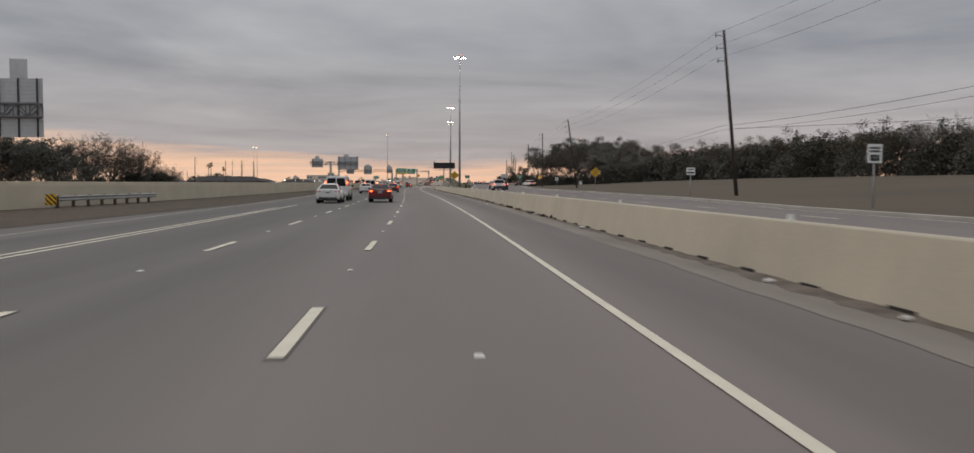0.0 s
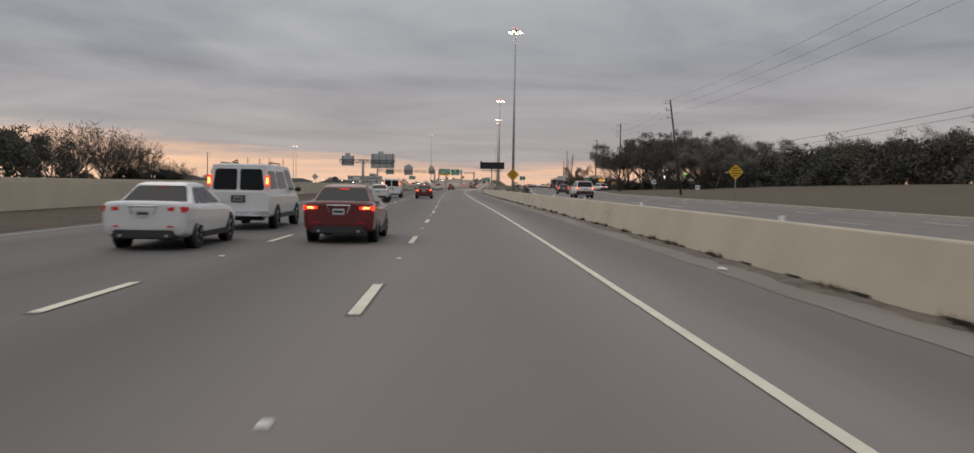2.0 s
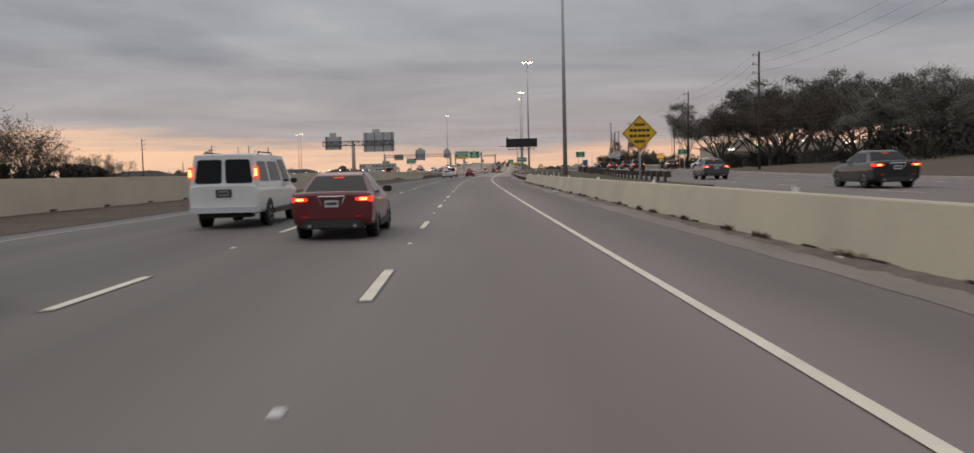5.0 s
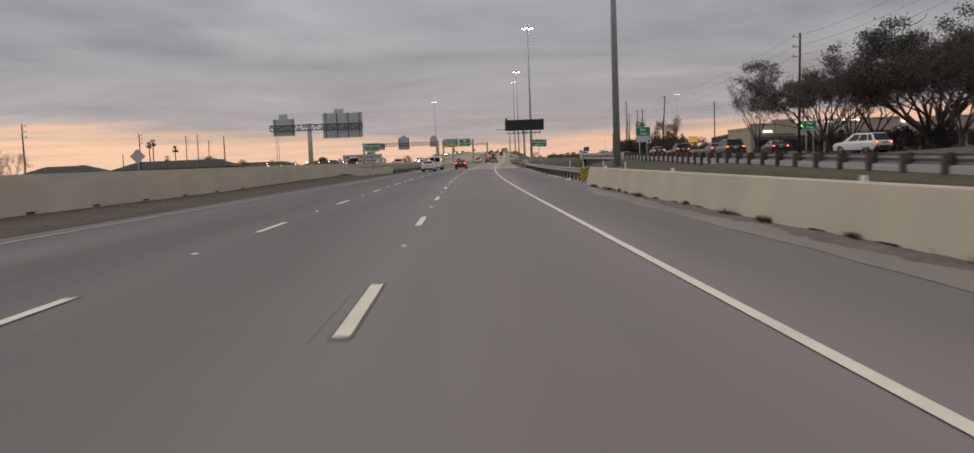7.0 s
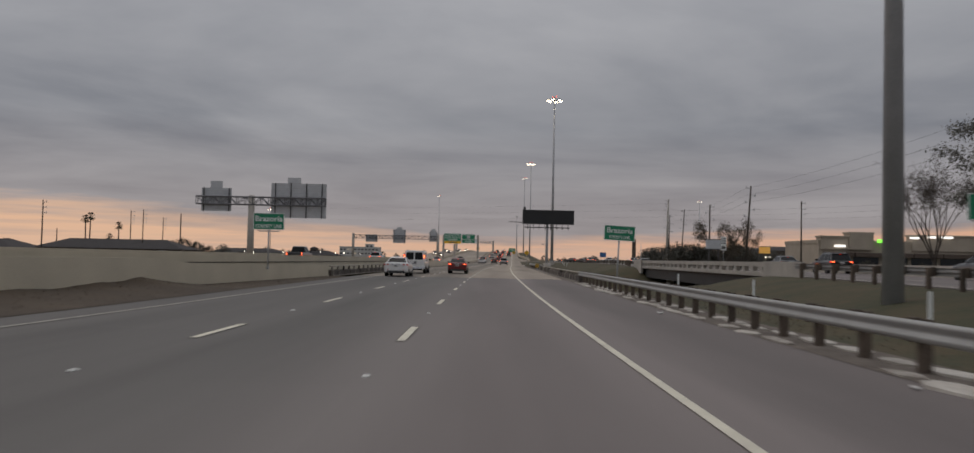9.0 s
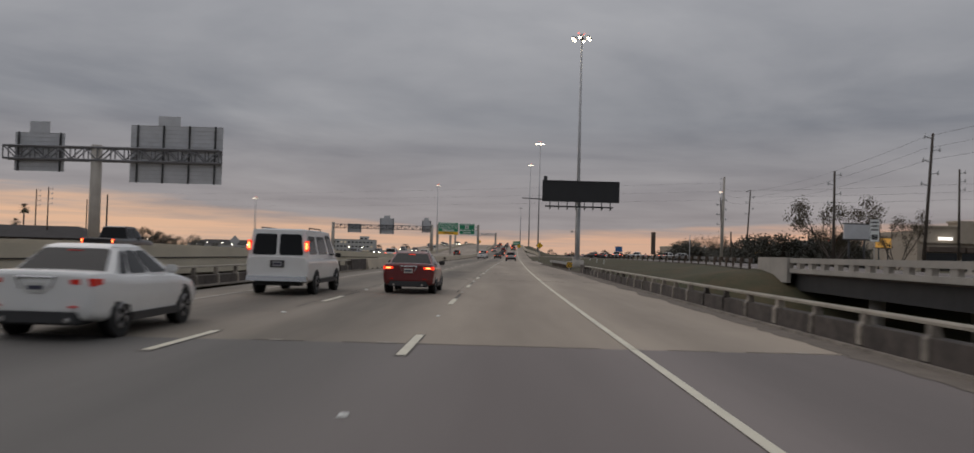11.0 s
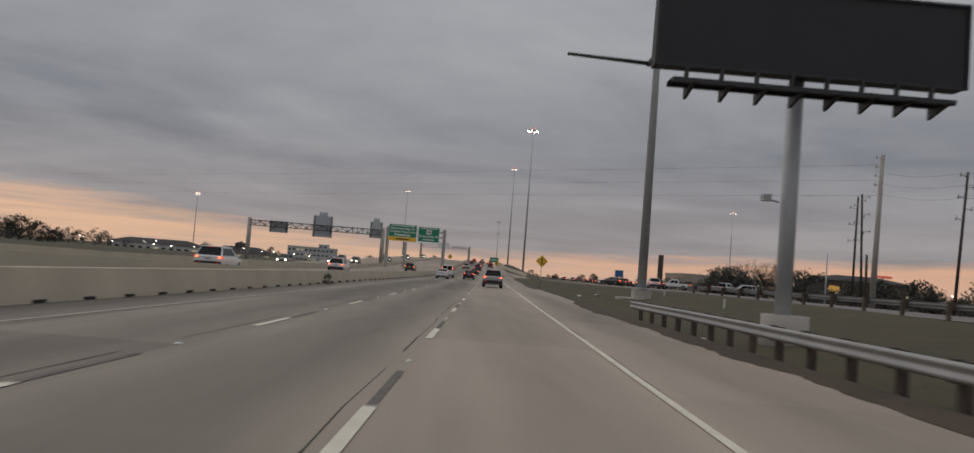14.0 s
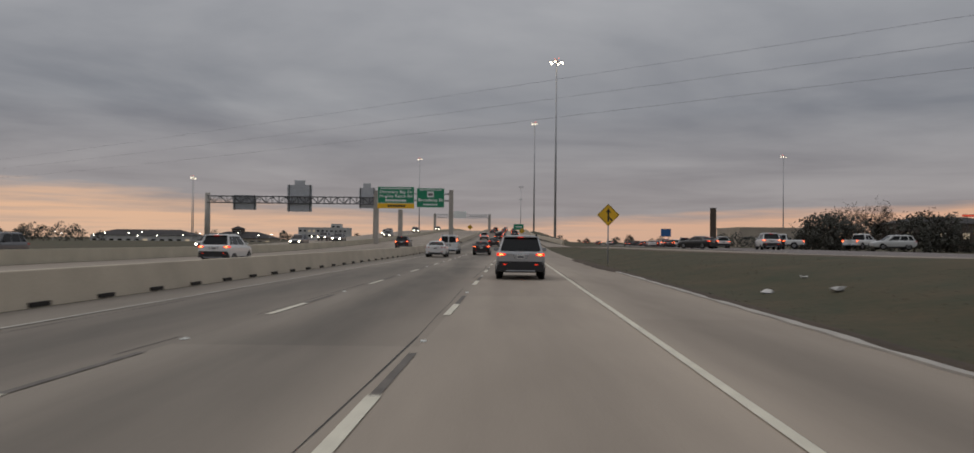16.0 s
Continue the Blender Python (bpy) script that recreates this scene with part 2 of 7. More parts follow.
    tail_core=mat("tail_lamp_bulb", (0.6, 0.1, 0.03), 0.3, var=0, emit=(1.0, 0.14, 0.035), power=9.0),
    tail_dim=mat("tail_lamp", (0.28, 0.012, 0.01), 0.2, var=0, emit=(1.0, 0.05, 0.02), power=0.10),
    headlamp=mat("headlamp_lit", (0.9, 0.9, 0.85), 0.2, var=0, emit=(1.0, 0.88, 0.66), power=16.0),
    scuff=mat("tyre_scuff", (0.39, 0.35, 0.275), 0.9, var=0.3, scale=0.25, fine=12),
    blade_dry=mat("dead_grass_blade", (0.062, 0.044, 0.027), 0.9, scale=1.2, fine=3, col2=(0.085, 0.062, 0.038)),
    blade_mix=mat("winter_grass_blade", (0.064, 0.046, 0.026), 0.9, scale=3.0, fine=3, col2=(0.072, 0.06, 0.031)),
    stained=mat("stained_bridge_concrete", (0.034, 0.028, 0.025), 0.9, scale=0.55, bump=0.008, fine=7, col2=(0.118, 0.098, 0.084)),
    rail_pale=mat("weathered_pale_rail", (0.23, 0.205, 0.17), 0.7, 0.1, scale=0.8, fine=10, col2=(0.42, 0.38, 0.31)),
    ledge=mat("worn_kerb_ledge", (0.10, 0.085, 0.07), 0.9, scale=0.6, fine=12, col2=(0.32, 0.28, 0.235)),
    post_pale=mat("streaked_rail_post", (0.05, 0.042, 0.036), 0.9, scale=0.22, fine=6, col2=(0.36, 0.32, 0.27), rnd=0.5),
    beacon=mat("obstruction_light", (0.5, 0.05, 0.02), 0.4, var=0, emit=(1.0, 0.10, 0.04), power=2.5),
    lens_far=mat("far_lamp_face", (0.9, 0.9, 0.85), 0.4, var=0, emit=(1.0, 0.86, 0.64), power=6.0),
    litter=mat("white_litter", (0.6, 0.58, 0.55), 0.8, var=0.15, scale=0.2),
)


def wheel_tracks(m, period, depth, patches, verge=0.0, slab=0.0, middle=0.0, right_hue=(1.02, 0.99, 0.985, 1), left_hue=(0.955, 1.01, 0.985, 1)):
    """Oil and rubber darken each lane along its length; broad worn patches besides, and slabs cast at different times."""
    nt = m.node_tree
    b = nt.nodes["Principled BSDF"]
    src = b.inputs["Base Color"].links[0].from_socket

    def mth(op, *v):
        n = nt.nodes.new("ShaderNodeMath")
        n.operation = op
        for i, q in enumerate(v):
            if isinstance(q, (int, float)):
                n.inputs[i].default_value = q
            else:
                nt.links.new(q, n.inputs[i])
        return n.outputs[0]

    at = nt.nodes.new("ShaderNodeAttribute")
    at.attribute_name = "lateral"
    geo = nt.nodes.new("ShaderNodeNewGeometry")
    mp = nt.nodes.new("ShaderNodeMapping")
    mp.inputs["Scale"].default_value = (0.55, 0.035, 1)
    nt.links.new(geo.outputs["Position"], mp.inputs[0])
    ns = nt.nodes.new("ShaderNodeTexNoise")
    ns.inputs["Scale"].default_value, ns.inputs["Detail"].default_value = 1.0, 4
    nt.links.new(mp.outputs[0], ns.inputs["Vector"])
    u = mth("ADD", at.outputs["Fac"], mth("MULTIPLY", mth("SUBTRACT", ns.outputs[0], 0.5), 1.1))
    mid = mth("MULTIPLY_ADD", mth("COSINE", mth("MULTIPLY", u, 6.2832 / period)), 0.5, 0.5)
    trk = mth("MULTIPLY_ADD", mth("COSINE", mth("MULTIPLY", u, 12.566 / period)), -0.5, 0.5)
    dark = mth("ADD", mth("MULTIPLY", mth("POWER", mid, 2.0), depth), mth("MULTIPLY", trk, depth * 0.45))
    dark = mth("ADD", dark, mth("MULTIPLY", mth("SUBTRACT", ns.outputs[0], 0.5), patches))
    # the colour darkens over the lanes further left
    left_dark = nt.nodes.new("ShaderNodeMapRange")
    left_dark.inputs["From Min"].default_value, left_dark.inputs["From Max"].default_value = -0.6, -5.6
    left_dark.inputs["To Min"].default_value, left_dark.inputs["To Max"].default_value = -0.07, 0.29
    nt.links.new(at.outputs["Fac"], left_dark.inputs[0])
    dark = mth("ADD", dark, left_dark.outputs[0])
    lane2 = mth("DIVIDE", mth("ADD", u, 3.5), 1.5)
    dark = mth("ADD", dark, mth("MULTIPLY", mth("POWER", 2.718, mth("MULTIPLY", mth("MULTIPLY", lane2, lane2), -1.0)), middle))
    edge = nt.nodes.new("ShaderNodeMapRange")
    edge.inputs["From Min"].default_value, edge.inputs["From Max"].default_value = 2.0, 3.4
    edge.inputs["To Min"].default_value, edge.inputs["To Max"].default_value = 0.0, verge
    nt.links.new(u, edge.inputs[0])
    dark = mth("ADD", dark, edge.outputs[0])
    if slab:
        sp = nt.nodes.new("ShaderNodeSeparateXYZ")
        nt.links.new(geo.outputs["Position"], sp.inputs[0])
        cell = nt.nodes.new("ShaderNodeCombineXYZ")
        lane = mth("FLOOR", mth("DIVIDE", mth("ADD", at.outputs["Fac"], period / 2), period))
        nt.links.new(lane, cell.inputs[0])
        nt.links.new(mth("FLOOR", mth("ADD", mth("DIVIDE", sp.outputs[1], 18.3), mth("MULTIPLY", lane, 0.37))), cell.inputs[1])
        wnz = nt.nodes.new("ShaderNodeTexWhiteNoise")
        nt.links.new(cell.outputs[0], wnz.inputs["Vector"])
        dark = mth("ADD", dark, mth("MULTIPLY", mth("SUBTRACT", wnz.outputs["Value"], 0.5), slab))
        # blotches, scrapes and mottling a hand to a metre across
        bl = nt.nodes.new("ShaderNodeTexNoise")
        bl.inputs["Scale"].default_value, bl.inputs["Detail"].default_value = 1.0, 6
        bmp = nt.nodes.new("ShaderNodeMapping")
        bmp.inputs["Scale"].default_value = (1.5, 0.22, 1)
        nt.links.new(geo.outputs["Position"], bmp.inputs[0])
        nt.links.new(bmp.outputs[0], bl.inputs["Vector"])
        dark = mth("ADD", dark, mth("MULTIPLY", mth("SUBTRACT", bl.outputs[0], 0.5), slab * 1.6))
    k = mth("SUBTRACT", 1.0, dark)
    # tint shifts from the right lane to the lanes further left
    side_mix = nt.nodes.new("ShaderNodeMapRange")
    side_mix.inputs["From Min"].default_value, side_mix.inputs["From Max"].default_value = -0.4, -3.8
    nt.links.new(u, side_mix.inputs[0])
    hue = nt.nodes.new("ShaderNodeMix")
    hue.data_type = "RGBA"
    hue.inputs[6].default_value, hue.inputs[7].default_value = right_hue, left_hue
    nt.links.new(side_mix.outputs[0], hue.inputs[0])
    tinted = nt.nodes.new("ShaderNodeVectorMath")
    tinted.operation = "MULTIPLY"
    nt.links.new(src, tinted.inputs[0])
    nt.links.new(hue.outputs[2], tinted.inputs[1])
    mx = nt.nodes.new("ShaderNodeVectorMath")
    mx.operation = "SCALE"
    nt.links.new(tinted.outputs[0], mx.inputs[0])
    nt.links.new(k, mx.inputs["Scale"])
    nt.links.new(mx.outputs[0], b.inputs["Base Color"])


wheel_tracks(M["asphalt"], 3.6, 0.15, 0.50, 0.14, 0.045)
M["asphalt_plain"] = M["asphalt"]
wheel_tracks(M["lane_concrete"], 3.6, 0.20, 0.55, 0.05, 0.17, 0.16, (0.99, 1.0, 0.985, 1), (0.97, 1.005, 1.0, 1))
PAINT = {}


def paint(key, col, metal=0.0):
    if key not in PAINT:
        PAINT[key] = mat(key + "_car_paint", col, 0.28, metal, var=0.06, scale=1.5, fine=3, coat=0.6)
    return PAINT[key]

# ---------------------------------------------------------------- mesh helpers
def mesh_ob(name, bm, material, parent=None, label="", smooth=False):
    me = bpy.data.meshes.new(name)
    bm.normal_update()
    bm.to_mesh(me)
    bm.free()
    for m in (material if isinstance(material, (list, tuple)) else [material]):
        me.materials.append(m)
    if smooth:
        for p in me.polygons:
            p.use_smooth = True
    ob = new(name, me)
    if parent:
        ob.parent = parent
    if label:
        ob["label"] = label
    return ob


def part(name, bm, material, parent, label="", smooth=False):
    return mesh_ob(name, bm, material, parent, label, smooth)


def shared(name, me, parent, m=None, label=""):
    """Another object on a mesh that is already there."""
    ob = new(name, me)
    ob.parent = parent
    if m is not None:
        ob.matrix_local = m
    if label:
        ob["label"] = label
    return ob


def thing(name, label, category, m=None, group="", kind=""):
    e = new(name)
    e.empty_display_size = 0.3
    if m is not None:
        e.matrix_world = m
    return tagged(e, label, category, group, kind)


def box(bm, x0, x1, y0, y1, z0, z1, m=None, mi=0, taper=0.0):
    c = []
    for z, k in ((z0, 0.0), (z1, taper)):
        for x, y in ((x0 + k, y0 + k), (x1 - k, y0 + k), (x1 - k, y1 - k), (x0 + k, y1 - k)):
            v = Vector((x, y, z))
            c.append(bm.verts.new(m @ v if m is not None else v))
    for f in ((3, 2, 1, 0), (4, 5, 6, 7), (0, 1, 5, 4), (1, 2, 6, 5), (2, 3, 7, 6), (3, 0, 4, 7)):
        face = bm.faces.new([c[i] for i in f])
        face.material_index = mi
    return c


def tube(bm, p, q, r0, r1=None, n=10, caps=True, mi=0):
    """Tapered round bar from p to q."""
    p, q = Vector(p), Vector(q)
    r1 = r0 if r1 is None else r1
    d = (q - p).normalized()
    a = d.orthogonal().normalized()
    b = d.cross(a)
    rings = []
    for c, r in ((p, r0), (q, r1)):
        rings.append([bm.verts.new(c + r * (math.cos(2 * math.pi * i / n) * a + math.sin(2 * math.pi * i / n) * b)) for i in range(n)])
    for i in range(n):
        f = bm.faces.new((rings[0][i], rings[0][(i + 1) % n], rings[1][(i + 1) % n], rings[1][i]))
        f.material_index = mi
        f.smooth = n > 6
    if caps:
        bm.faces.new(rings[0][::-1]).material_index = mi
        bm.faces.new(rings[1]).material_index = mi


def prism(bm, pts, y0, y1, mi=0):
    """Outline in x and z, pushed from y0 to y1."""
    a = [bm.verts.new((x, y0, z)) for x, z in pts]
    b = [bm.verts.new((x, y1, z)) for x, z in pts]
    n = len(pts)
    fs = [bm.faces.new(a), bm.faces.new(b[::-1])]
    for i in range(n):
        fs.append(bm.faces.new((a[i], b[i], b[(i + 1) % n], a[(i + 1) % n])))
    for f in fs:
        f.material_index = mi
    return fs


def solid(bm):
    bmesh.ops.recalc_face_normals(bm, faces=bm.faces[:])
    return bm


def text_mesh(body, size, depth=0.004, align="CENTER"):
    cu = bpy.data.curves.new("lettering", "FONT")
    cu.body, cu.size, cu.align_x, cu.align_y, cu.extrude = body, size, align, "CENTER", depth
    cu.offset = size * 0.022
    ob = bpy.data.objects.new("lettering", cu)
    scene.collection.objects.link(ob)
    bpy.context.view_layer.update()
    me = bpy.data.meshes.new_from_object(ob.evaluated_get(bpy.context.evaluated_depsgraph_get()))
    bpy.data.objects.remove(ob)
    bpy.data.curves.remove(cu)
    return me


def lettering(name, body, size, x, y, z, material, parent, width=None, label="white lettering"):
    me = text_mesh(body, size)
    me.materials.append(material)
    xs = [v.co.x for v in me.vertices]
    k = width / (max(xs) - min(xs)) if width else 1.0
    return shared(name, me, parent, pose(x, y, z, 90) @ Matrix.Diagonal((k, 1, 1, 1)), label)


# ---------------------------------------------------------------- plan of the road
KNOT_Y = [-30 + 30 * i for i in range(18)]
KNOT_X = [0, 0, 0, -0.34, -0.89, -1.67, -2.34, -2.86, -3.30, -3.36, -2.98, -2.41, -1.58, -0.59, 0.51, 1.65, 2.72, 3.80]


def S(y):
    """Middle of the right lane."""
    a = sum(np.interp(y + d, KNOT_Y, KNOT_X) + max(0.0, y + d - 480) * 0.036 for d in (-12, -6, 0, 6, 12)) / 5
    return float(a)


def smooth(a, b, y):
    t = min(1.0, max(0.0, (y - a) / (b - a)))
    return t * t * (3 - 2 * t)


def Z(y):
    """Height of the main carriageway: level, then up to the overpass."""
    return 6.6 * smooth(470, 850, y)


def line(table):
    ys, us = [a for a, _ in table], [b for _, b in table]
    return lambda y: float(np.interp(y, ys, us))


FRONT = line([(-200, 8.5), (130, 9.5), (160, 11), (200, 13.8), (235, 16.6), (266, 17.95), (329, 18.45), (350, 20.6), (372, 20.9), (400, 19.6), (425, 18.2), (450, 17.6), (480, 18.5), (520, 23), (600, 32), (700, 36), (800, 32), (1200, 32)])
FW = line([(-200, 5.0), (30, 7.6), (45, 9.2), (62, 11.0), (80, 11.6), (110, 13.8), (150, 14.2)])
FZ = line([(-200, 0.38), (185, 0.38), (225, 0.60), (262, 0.82), (332, 0.86), (355, 0.98), (470, 0.96), (540, 0.75), (640, 0.40), (1200, 0.38)])
# entrance ramp: inner edge, width and height over the main lanes
ramp_u = line([(434, 18.2), (446, 14.8), (461, 12.5), (482, 10.3), (508, 8.0), (540, 5.2), (600, 5.0)])
ramp_w = line([(434, 3.0), (446, 5.4), (478, 5.0), (508, 4.6), (540, 4.2), (600, 1.0)])
ramp_z = line([(434, 0.99), (446, 0.96), (482, 0.93), (508, 0.74), (538, 0.12), (600, 0.02)])
RIGHT_EDGE = line([(-200, 5.3), (203, 5.3), (208, 6.3), (340, 6.3), (352, 5.9), (390, 5.0), (430, 4.95), (1500, 5.0)])
PAVE_L = line([(-200, -16.5), (20, -14.5), (55, -13.2), (108, -13.6), (150, -13.0), (190, -11.6), (240, -10.6), (262, -10.4), (300, -10.6), (1500, -10.6)])
EDGE_L = line([(-200, -12.6), (110, -12.6), (190, -10.7), (240, -9.2), (270, -8.9), (1500, -8.9)])
INNER = line([(-200, -22.5), (40, -22.3), (75, -20.6), (120, -19.8), (150, -19.2), (195, -16.3), (225, -15.0), (255, -13.2), (278, -11.9)])
OUTER = line([(-200, -26), (150, -24.5), (200, -22.5), (268, -20), (330, -16.5), (400, -12.4), (1500, -12.4)])
OUTER_TOP = line([(-200, 1.5), (150, 1.6), (220, 1.52), (268, 1.44), (340, 1.42), (400, 0.75)])
TOLL_Z = line([(-200, 0.6), (340, 0.6), (410, 0.0), (1500, 0.0)])
FARW = line([(-200, -38), (200, -36), (300, -33), (400, -27), (500, -27), (1500, -27)])
CREEK = (278.0, 336.0)


def ground_z(x, y):
    """Natural ground beside the roads, with the creek."""
    u = x - S(y)
    z = -0.10
    if u > 4:
        z = -0.10 - 0.35 * smooth(5.5, 9, u) * smooth(200, 230, y) * (1 - smooth(336, 348, y))
        z += 0.34 * smooth(6.5, 11, u) * smooth(336, 352, y)
        z += (FZ(y) - 0.03 - z) * smooth(max(6.6, FRONT(y) - 5.0 - 4.0 * smooth(195, 215, y)), max(7.8, FRONT(y) - 0.6), u) * (1 - smooth(FRONT(y) + FW(y), FRONT(y) + FW(y) + 6, u))
    z += 0.14 * smooth(7.5, 10, u) * (1 - smooth(17, 22, u)) * smooth(376, 394, y) * (1 - smooth(430, 446, y))
    c = 0.5 * (CREEK[0] + CREEK[1]) - 8.5 * smooth(9, 16, u)
    d = abs(y - c)
    z -= 4.6 * (1 - smooth(12, 34 - 4 * smooth(9, 16, u), d)) * smooth(-70, -60, u)
    if y > 470:
        z += (Z(y) - 0.1) * (1 - smooth(9, 22, u)) * smooth(-45, -32, u)
    if 426 < y < 600 and u > 4:
        # grass rises from the shoulder to the ramp
        k = min(1.0, max(0.0, (u - 5.2) / max(0.8, ramp_u(y) - 5.0))) ** 0.8
        k *= smooth(426, 440, y) * (1 - smooth(590, 600, y)) * (1 - smooth(ramp_u(y) + ramp_w(y), max(FRONT(y), ramp_u(y) + ramp_w(y) + 1), u))
        z += (ramp_z(y) + Z(y) - 0.07 - z) * k
    return z


def sweep(name, u0, u1, ya, yb, z, material, parent=None, step=5.0, lift=0.0, label="", thick=0.0):
    """Strip of pavement between two side lines."""
    bm = bmesh.new()
    ys = list(np.arange(ya, yb, step)) + [yb]
    f0 = u0 if callable(u0) else (lambda y: u0)
    f1 = u1 if callable(u1) else (lambda y: u1)
    fz = z if callable(z) else (lambda y: z)
    prev = None
    for y in ys:
        y = float(y)
        row = [bm.verts.new((S(y) + f0(y), y, fz(y) + lift)), bm.verts.new((S(y) + f1(y), y, fz(y) + lift))]
        if thick:
            row += [bm.verts.new((S(y) + f1(y), y, fz(y) + lift - thick)), bm.verts.new((S(y) + f0(y), y, fz(y) + lift - thick))]
        if prev:
            n = len(row)
            if n == 2:
                bm.faces.new((prev[0], prev[1], row[1], row[0]))
            else:
                for i in range(4):
                    bm.faces.new((prev[i], prev[(i + 1) % 4], row[(i + 1) % 4], row[i]))
        elif thick:
            bm.faces.new(row[::-1])
        prev = row
    if thick:
        bm.faces.new(prev)
        solid(bm)
    return mesh_ob(name, bm, material, parent, label)


def wall_sweep(name, u, ya, yb, prof, z, material, step=4.0, top=None, parent=None, label=""):
    """A concrete wall with a cross-section given in offsets (toward +u) and heights."""
    bm = bmesh.new()
    ys = list(np.arange(ya, yb, step)) + [yb]
    fz = z if callable(z) else (lambda y: z)
    prev = None
    for y in ys:
        y = float(y)
        h = top(y) if top else 1.0
        row = [bm.verts.new((S(y) + u(y) + a, y, fz(y) + b * h)) for a, b in prof]
        if prev:
            for i in range(len(row)):
                j = (i + 1) % len(row)
                bm.faces.new((prev[i], prev[j], row[j], row[i]))
        else:
            bm.faces.new(row)
        prev = row
    bm.faces.new(prev[::-1])
    solid(bm)
    return mesh_ob(name, bm, material, parent, label)


# ---------------------------------------------------------------- ground and roads
bm = bmesh.new()
xs = sorted(set([-3500, -2000, -1200, -800, -500, -350, -250, -180, -140, -110, -90, -75] + list(range(-66, 4, 4)) + list(range(4, 24, 1)) + list(range(24, 70, 3)) + [75, 90, 110, 140, 180, 250, 350, 500, 800, 1200, 2000, 3500]))
ys = sorted(set([-600, -300, -150, -80] + list(range(-60, 260, 10)) + list(range(260, 360, 3)) + list(range(360, 430, 8)) + list(range(430, 560, 4)) + list(range(560, 700, 8)) + [720, 760, 800, 850, 900, 1000, 1150, 1400, 1800, 2500, 4500]))
grid = [[bm.verts.new((x + S(min(y, 700)), y, ground_z(x + S(min(y, 700)), y))) for x in xs] for y in ys]
for j in range(len(ys) - 1):
    for i in range(len(xs) - 1):
        bm.faces.new((grid[j][i], grid[j][i + 1], grid[j + 1][i + 1], grid[j + 1][i]))
ground = mesh_ob("ground", bm, M["grass"], smooth=True)
tagged(ground, "flat winter-brown grass land with a creek dip", "ground", kind="structure")

DECK = 282.0


def carriageway(ya, yb, zf, material, thick, step=3.0):
    """The main lanes; each point keeps its distance from the lane middle, for the wheel tracks."""
    cols = 26
    verts, faces, lat = [], [], []
    ys = list(np.arange(ya, yb, step)) + [yb]
    for y in ys:
        y = float(y)
        a, b = PAVE_L(y), RIGHT_EDGE(y)
        row = [(a + (b - a) * i / cols, zf(y)) for i in range(cols + 1)] + [(b, zf(y) - thick), (a, zf(y) - thick)]
        for u, z in row:
            verts.append((S(y) + u, y, z))
            lat.append(u)
    n = cols + 3
    for j in range(len(ys) - 1):
        for i in range(n):
            k = (i + 1) % n
            faces.append((j * n + i, j * n + k, (j + 1) * n + k, (j + 1) * n + i))
    faces.append(tuple(range(n - 1, -1, -1)))
    faces.append(tuple((len(ys) - 1) * n + i for i in range(n)))
    me = bpy.data.meshes.new("road")
    me.from_pydata(verts, [], faces)
    me.attributes.new("lateral", "FLOAT", "POINT").data.foreach_set("value", lat)
    me.materials.append(material)
    return new("road", me)


road = carriageway(-150, DECK, lambda y: 0.0, M["asphalt"], 0.25)
tagged(road, "worn grey asphalt motorway lanes", "road", kind="structure")
road2 = carriageway(DECK, 1300, Z, M["lane_concrete"], 0.5, 4.0)
tagged(road2, "pale worn concrete motorway lanes", "road", kind="structure")
toll = sweep("road", lambda y: FARW(y) + 0.3, lambda y: OUTER(y) - 0.3, -150, 1300, lambda y: TOLL_Z(y) + Z(y), M["lane_concrete"], thick=0.7)
tagged(toll, "concrete express lanes behind a low wall", "road", kind="structure")
opp = sweep("road", lambda y: FARW(y) - 16, lambda y: FARW(y) - 0.3, -150, 1300, lambda y: TOLL_Z(y) + Z(y), M["lane_concrete"], thick=0.7)
tagged(opp, "concrete lanes of the opposite carriageway", "road", kind="structure")
frontage = sweep("road", FRONT, lambda y: FRONT(y) + FW(y), -150, 1200, FZ, M["asphalt"], thick=0.2)
tagged(frontage, "grey asphalt service road", "road", kind="structure")
bm = bmesh.new()
prev = None
for yy in [-175] + list(range(-150, 236, 12)) + [252]:
    down = 0.0 if -150 <= yy < 236 else 1.0
    row = [bm.verts.new((S(yy) + FRONT(yy) + a + (FW(yy) - 14.2) * max(0, 1 - (a - 14.5) / 45), yy, z * (1 - down) - 0.35 * down)) for a, z in ((14.5, FZ(yy) + 0.02), (22, FZ(yy) + 0.26), (40, 1.75), (60, 2.75), (80, 3.2), (120, 3.2), (150, -0.4))]
    if prev:
        for i in range(6):
            bm.faces.new((prev[i], prev[i + 1], row[i + 1], row[i]))
    prev = row
field = mesh_ob("field", bm, M["field"], smooth=True)
tagged(field, "dry brown mown field", "field", kind="structure")
curb = sweep("kerb", lambda y: FRONT(y) + FW(y), lambda y: FRONT(y) + FW(y) + 0.4, -150, 264, lambda y: FZ(y) + 0.13, M["concrete"], thick=0.4)
tagged(curb, "pale concrete kerb of the service road", "kerb", kind="structure")
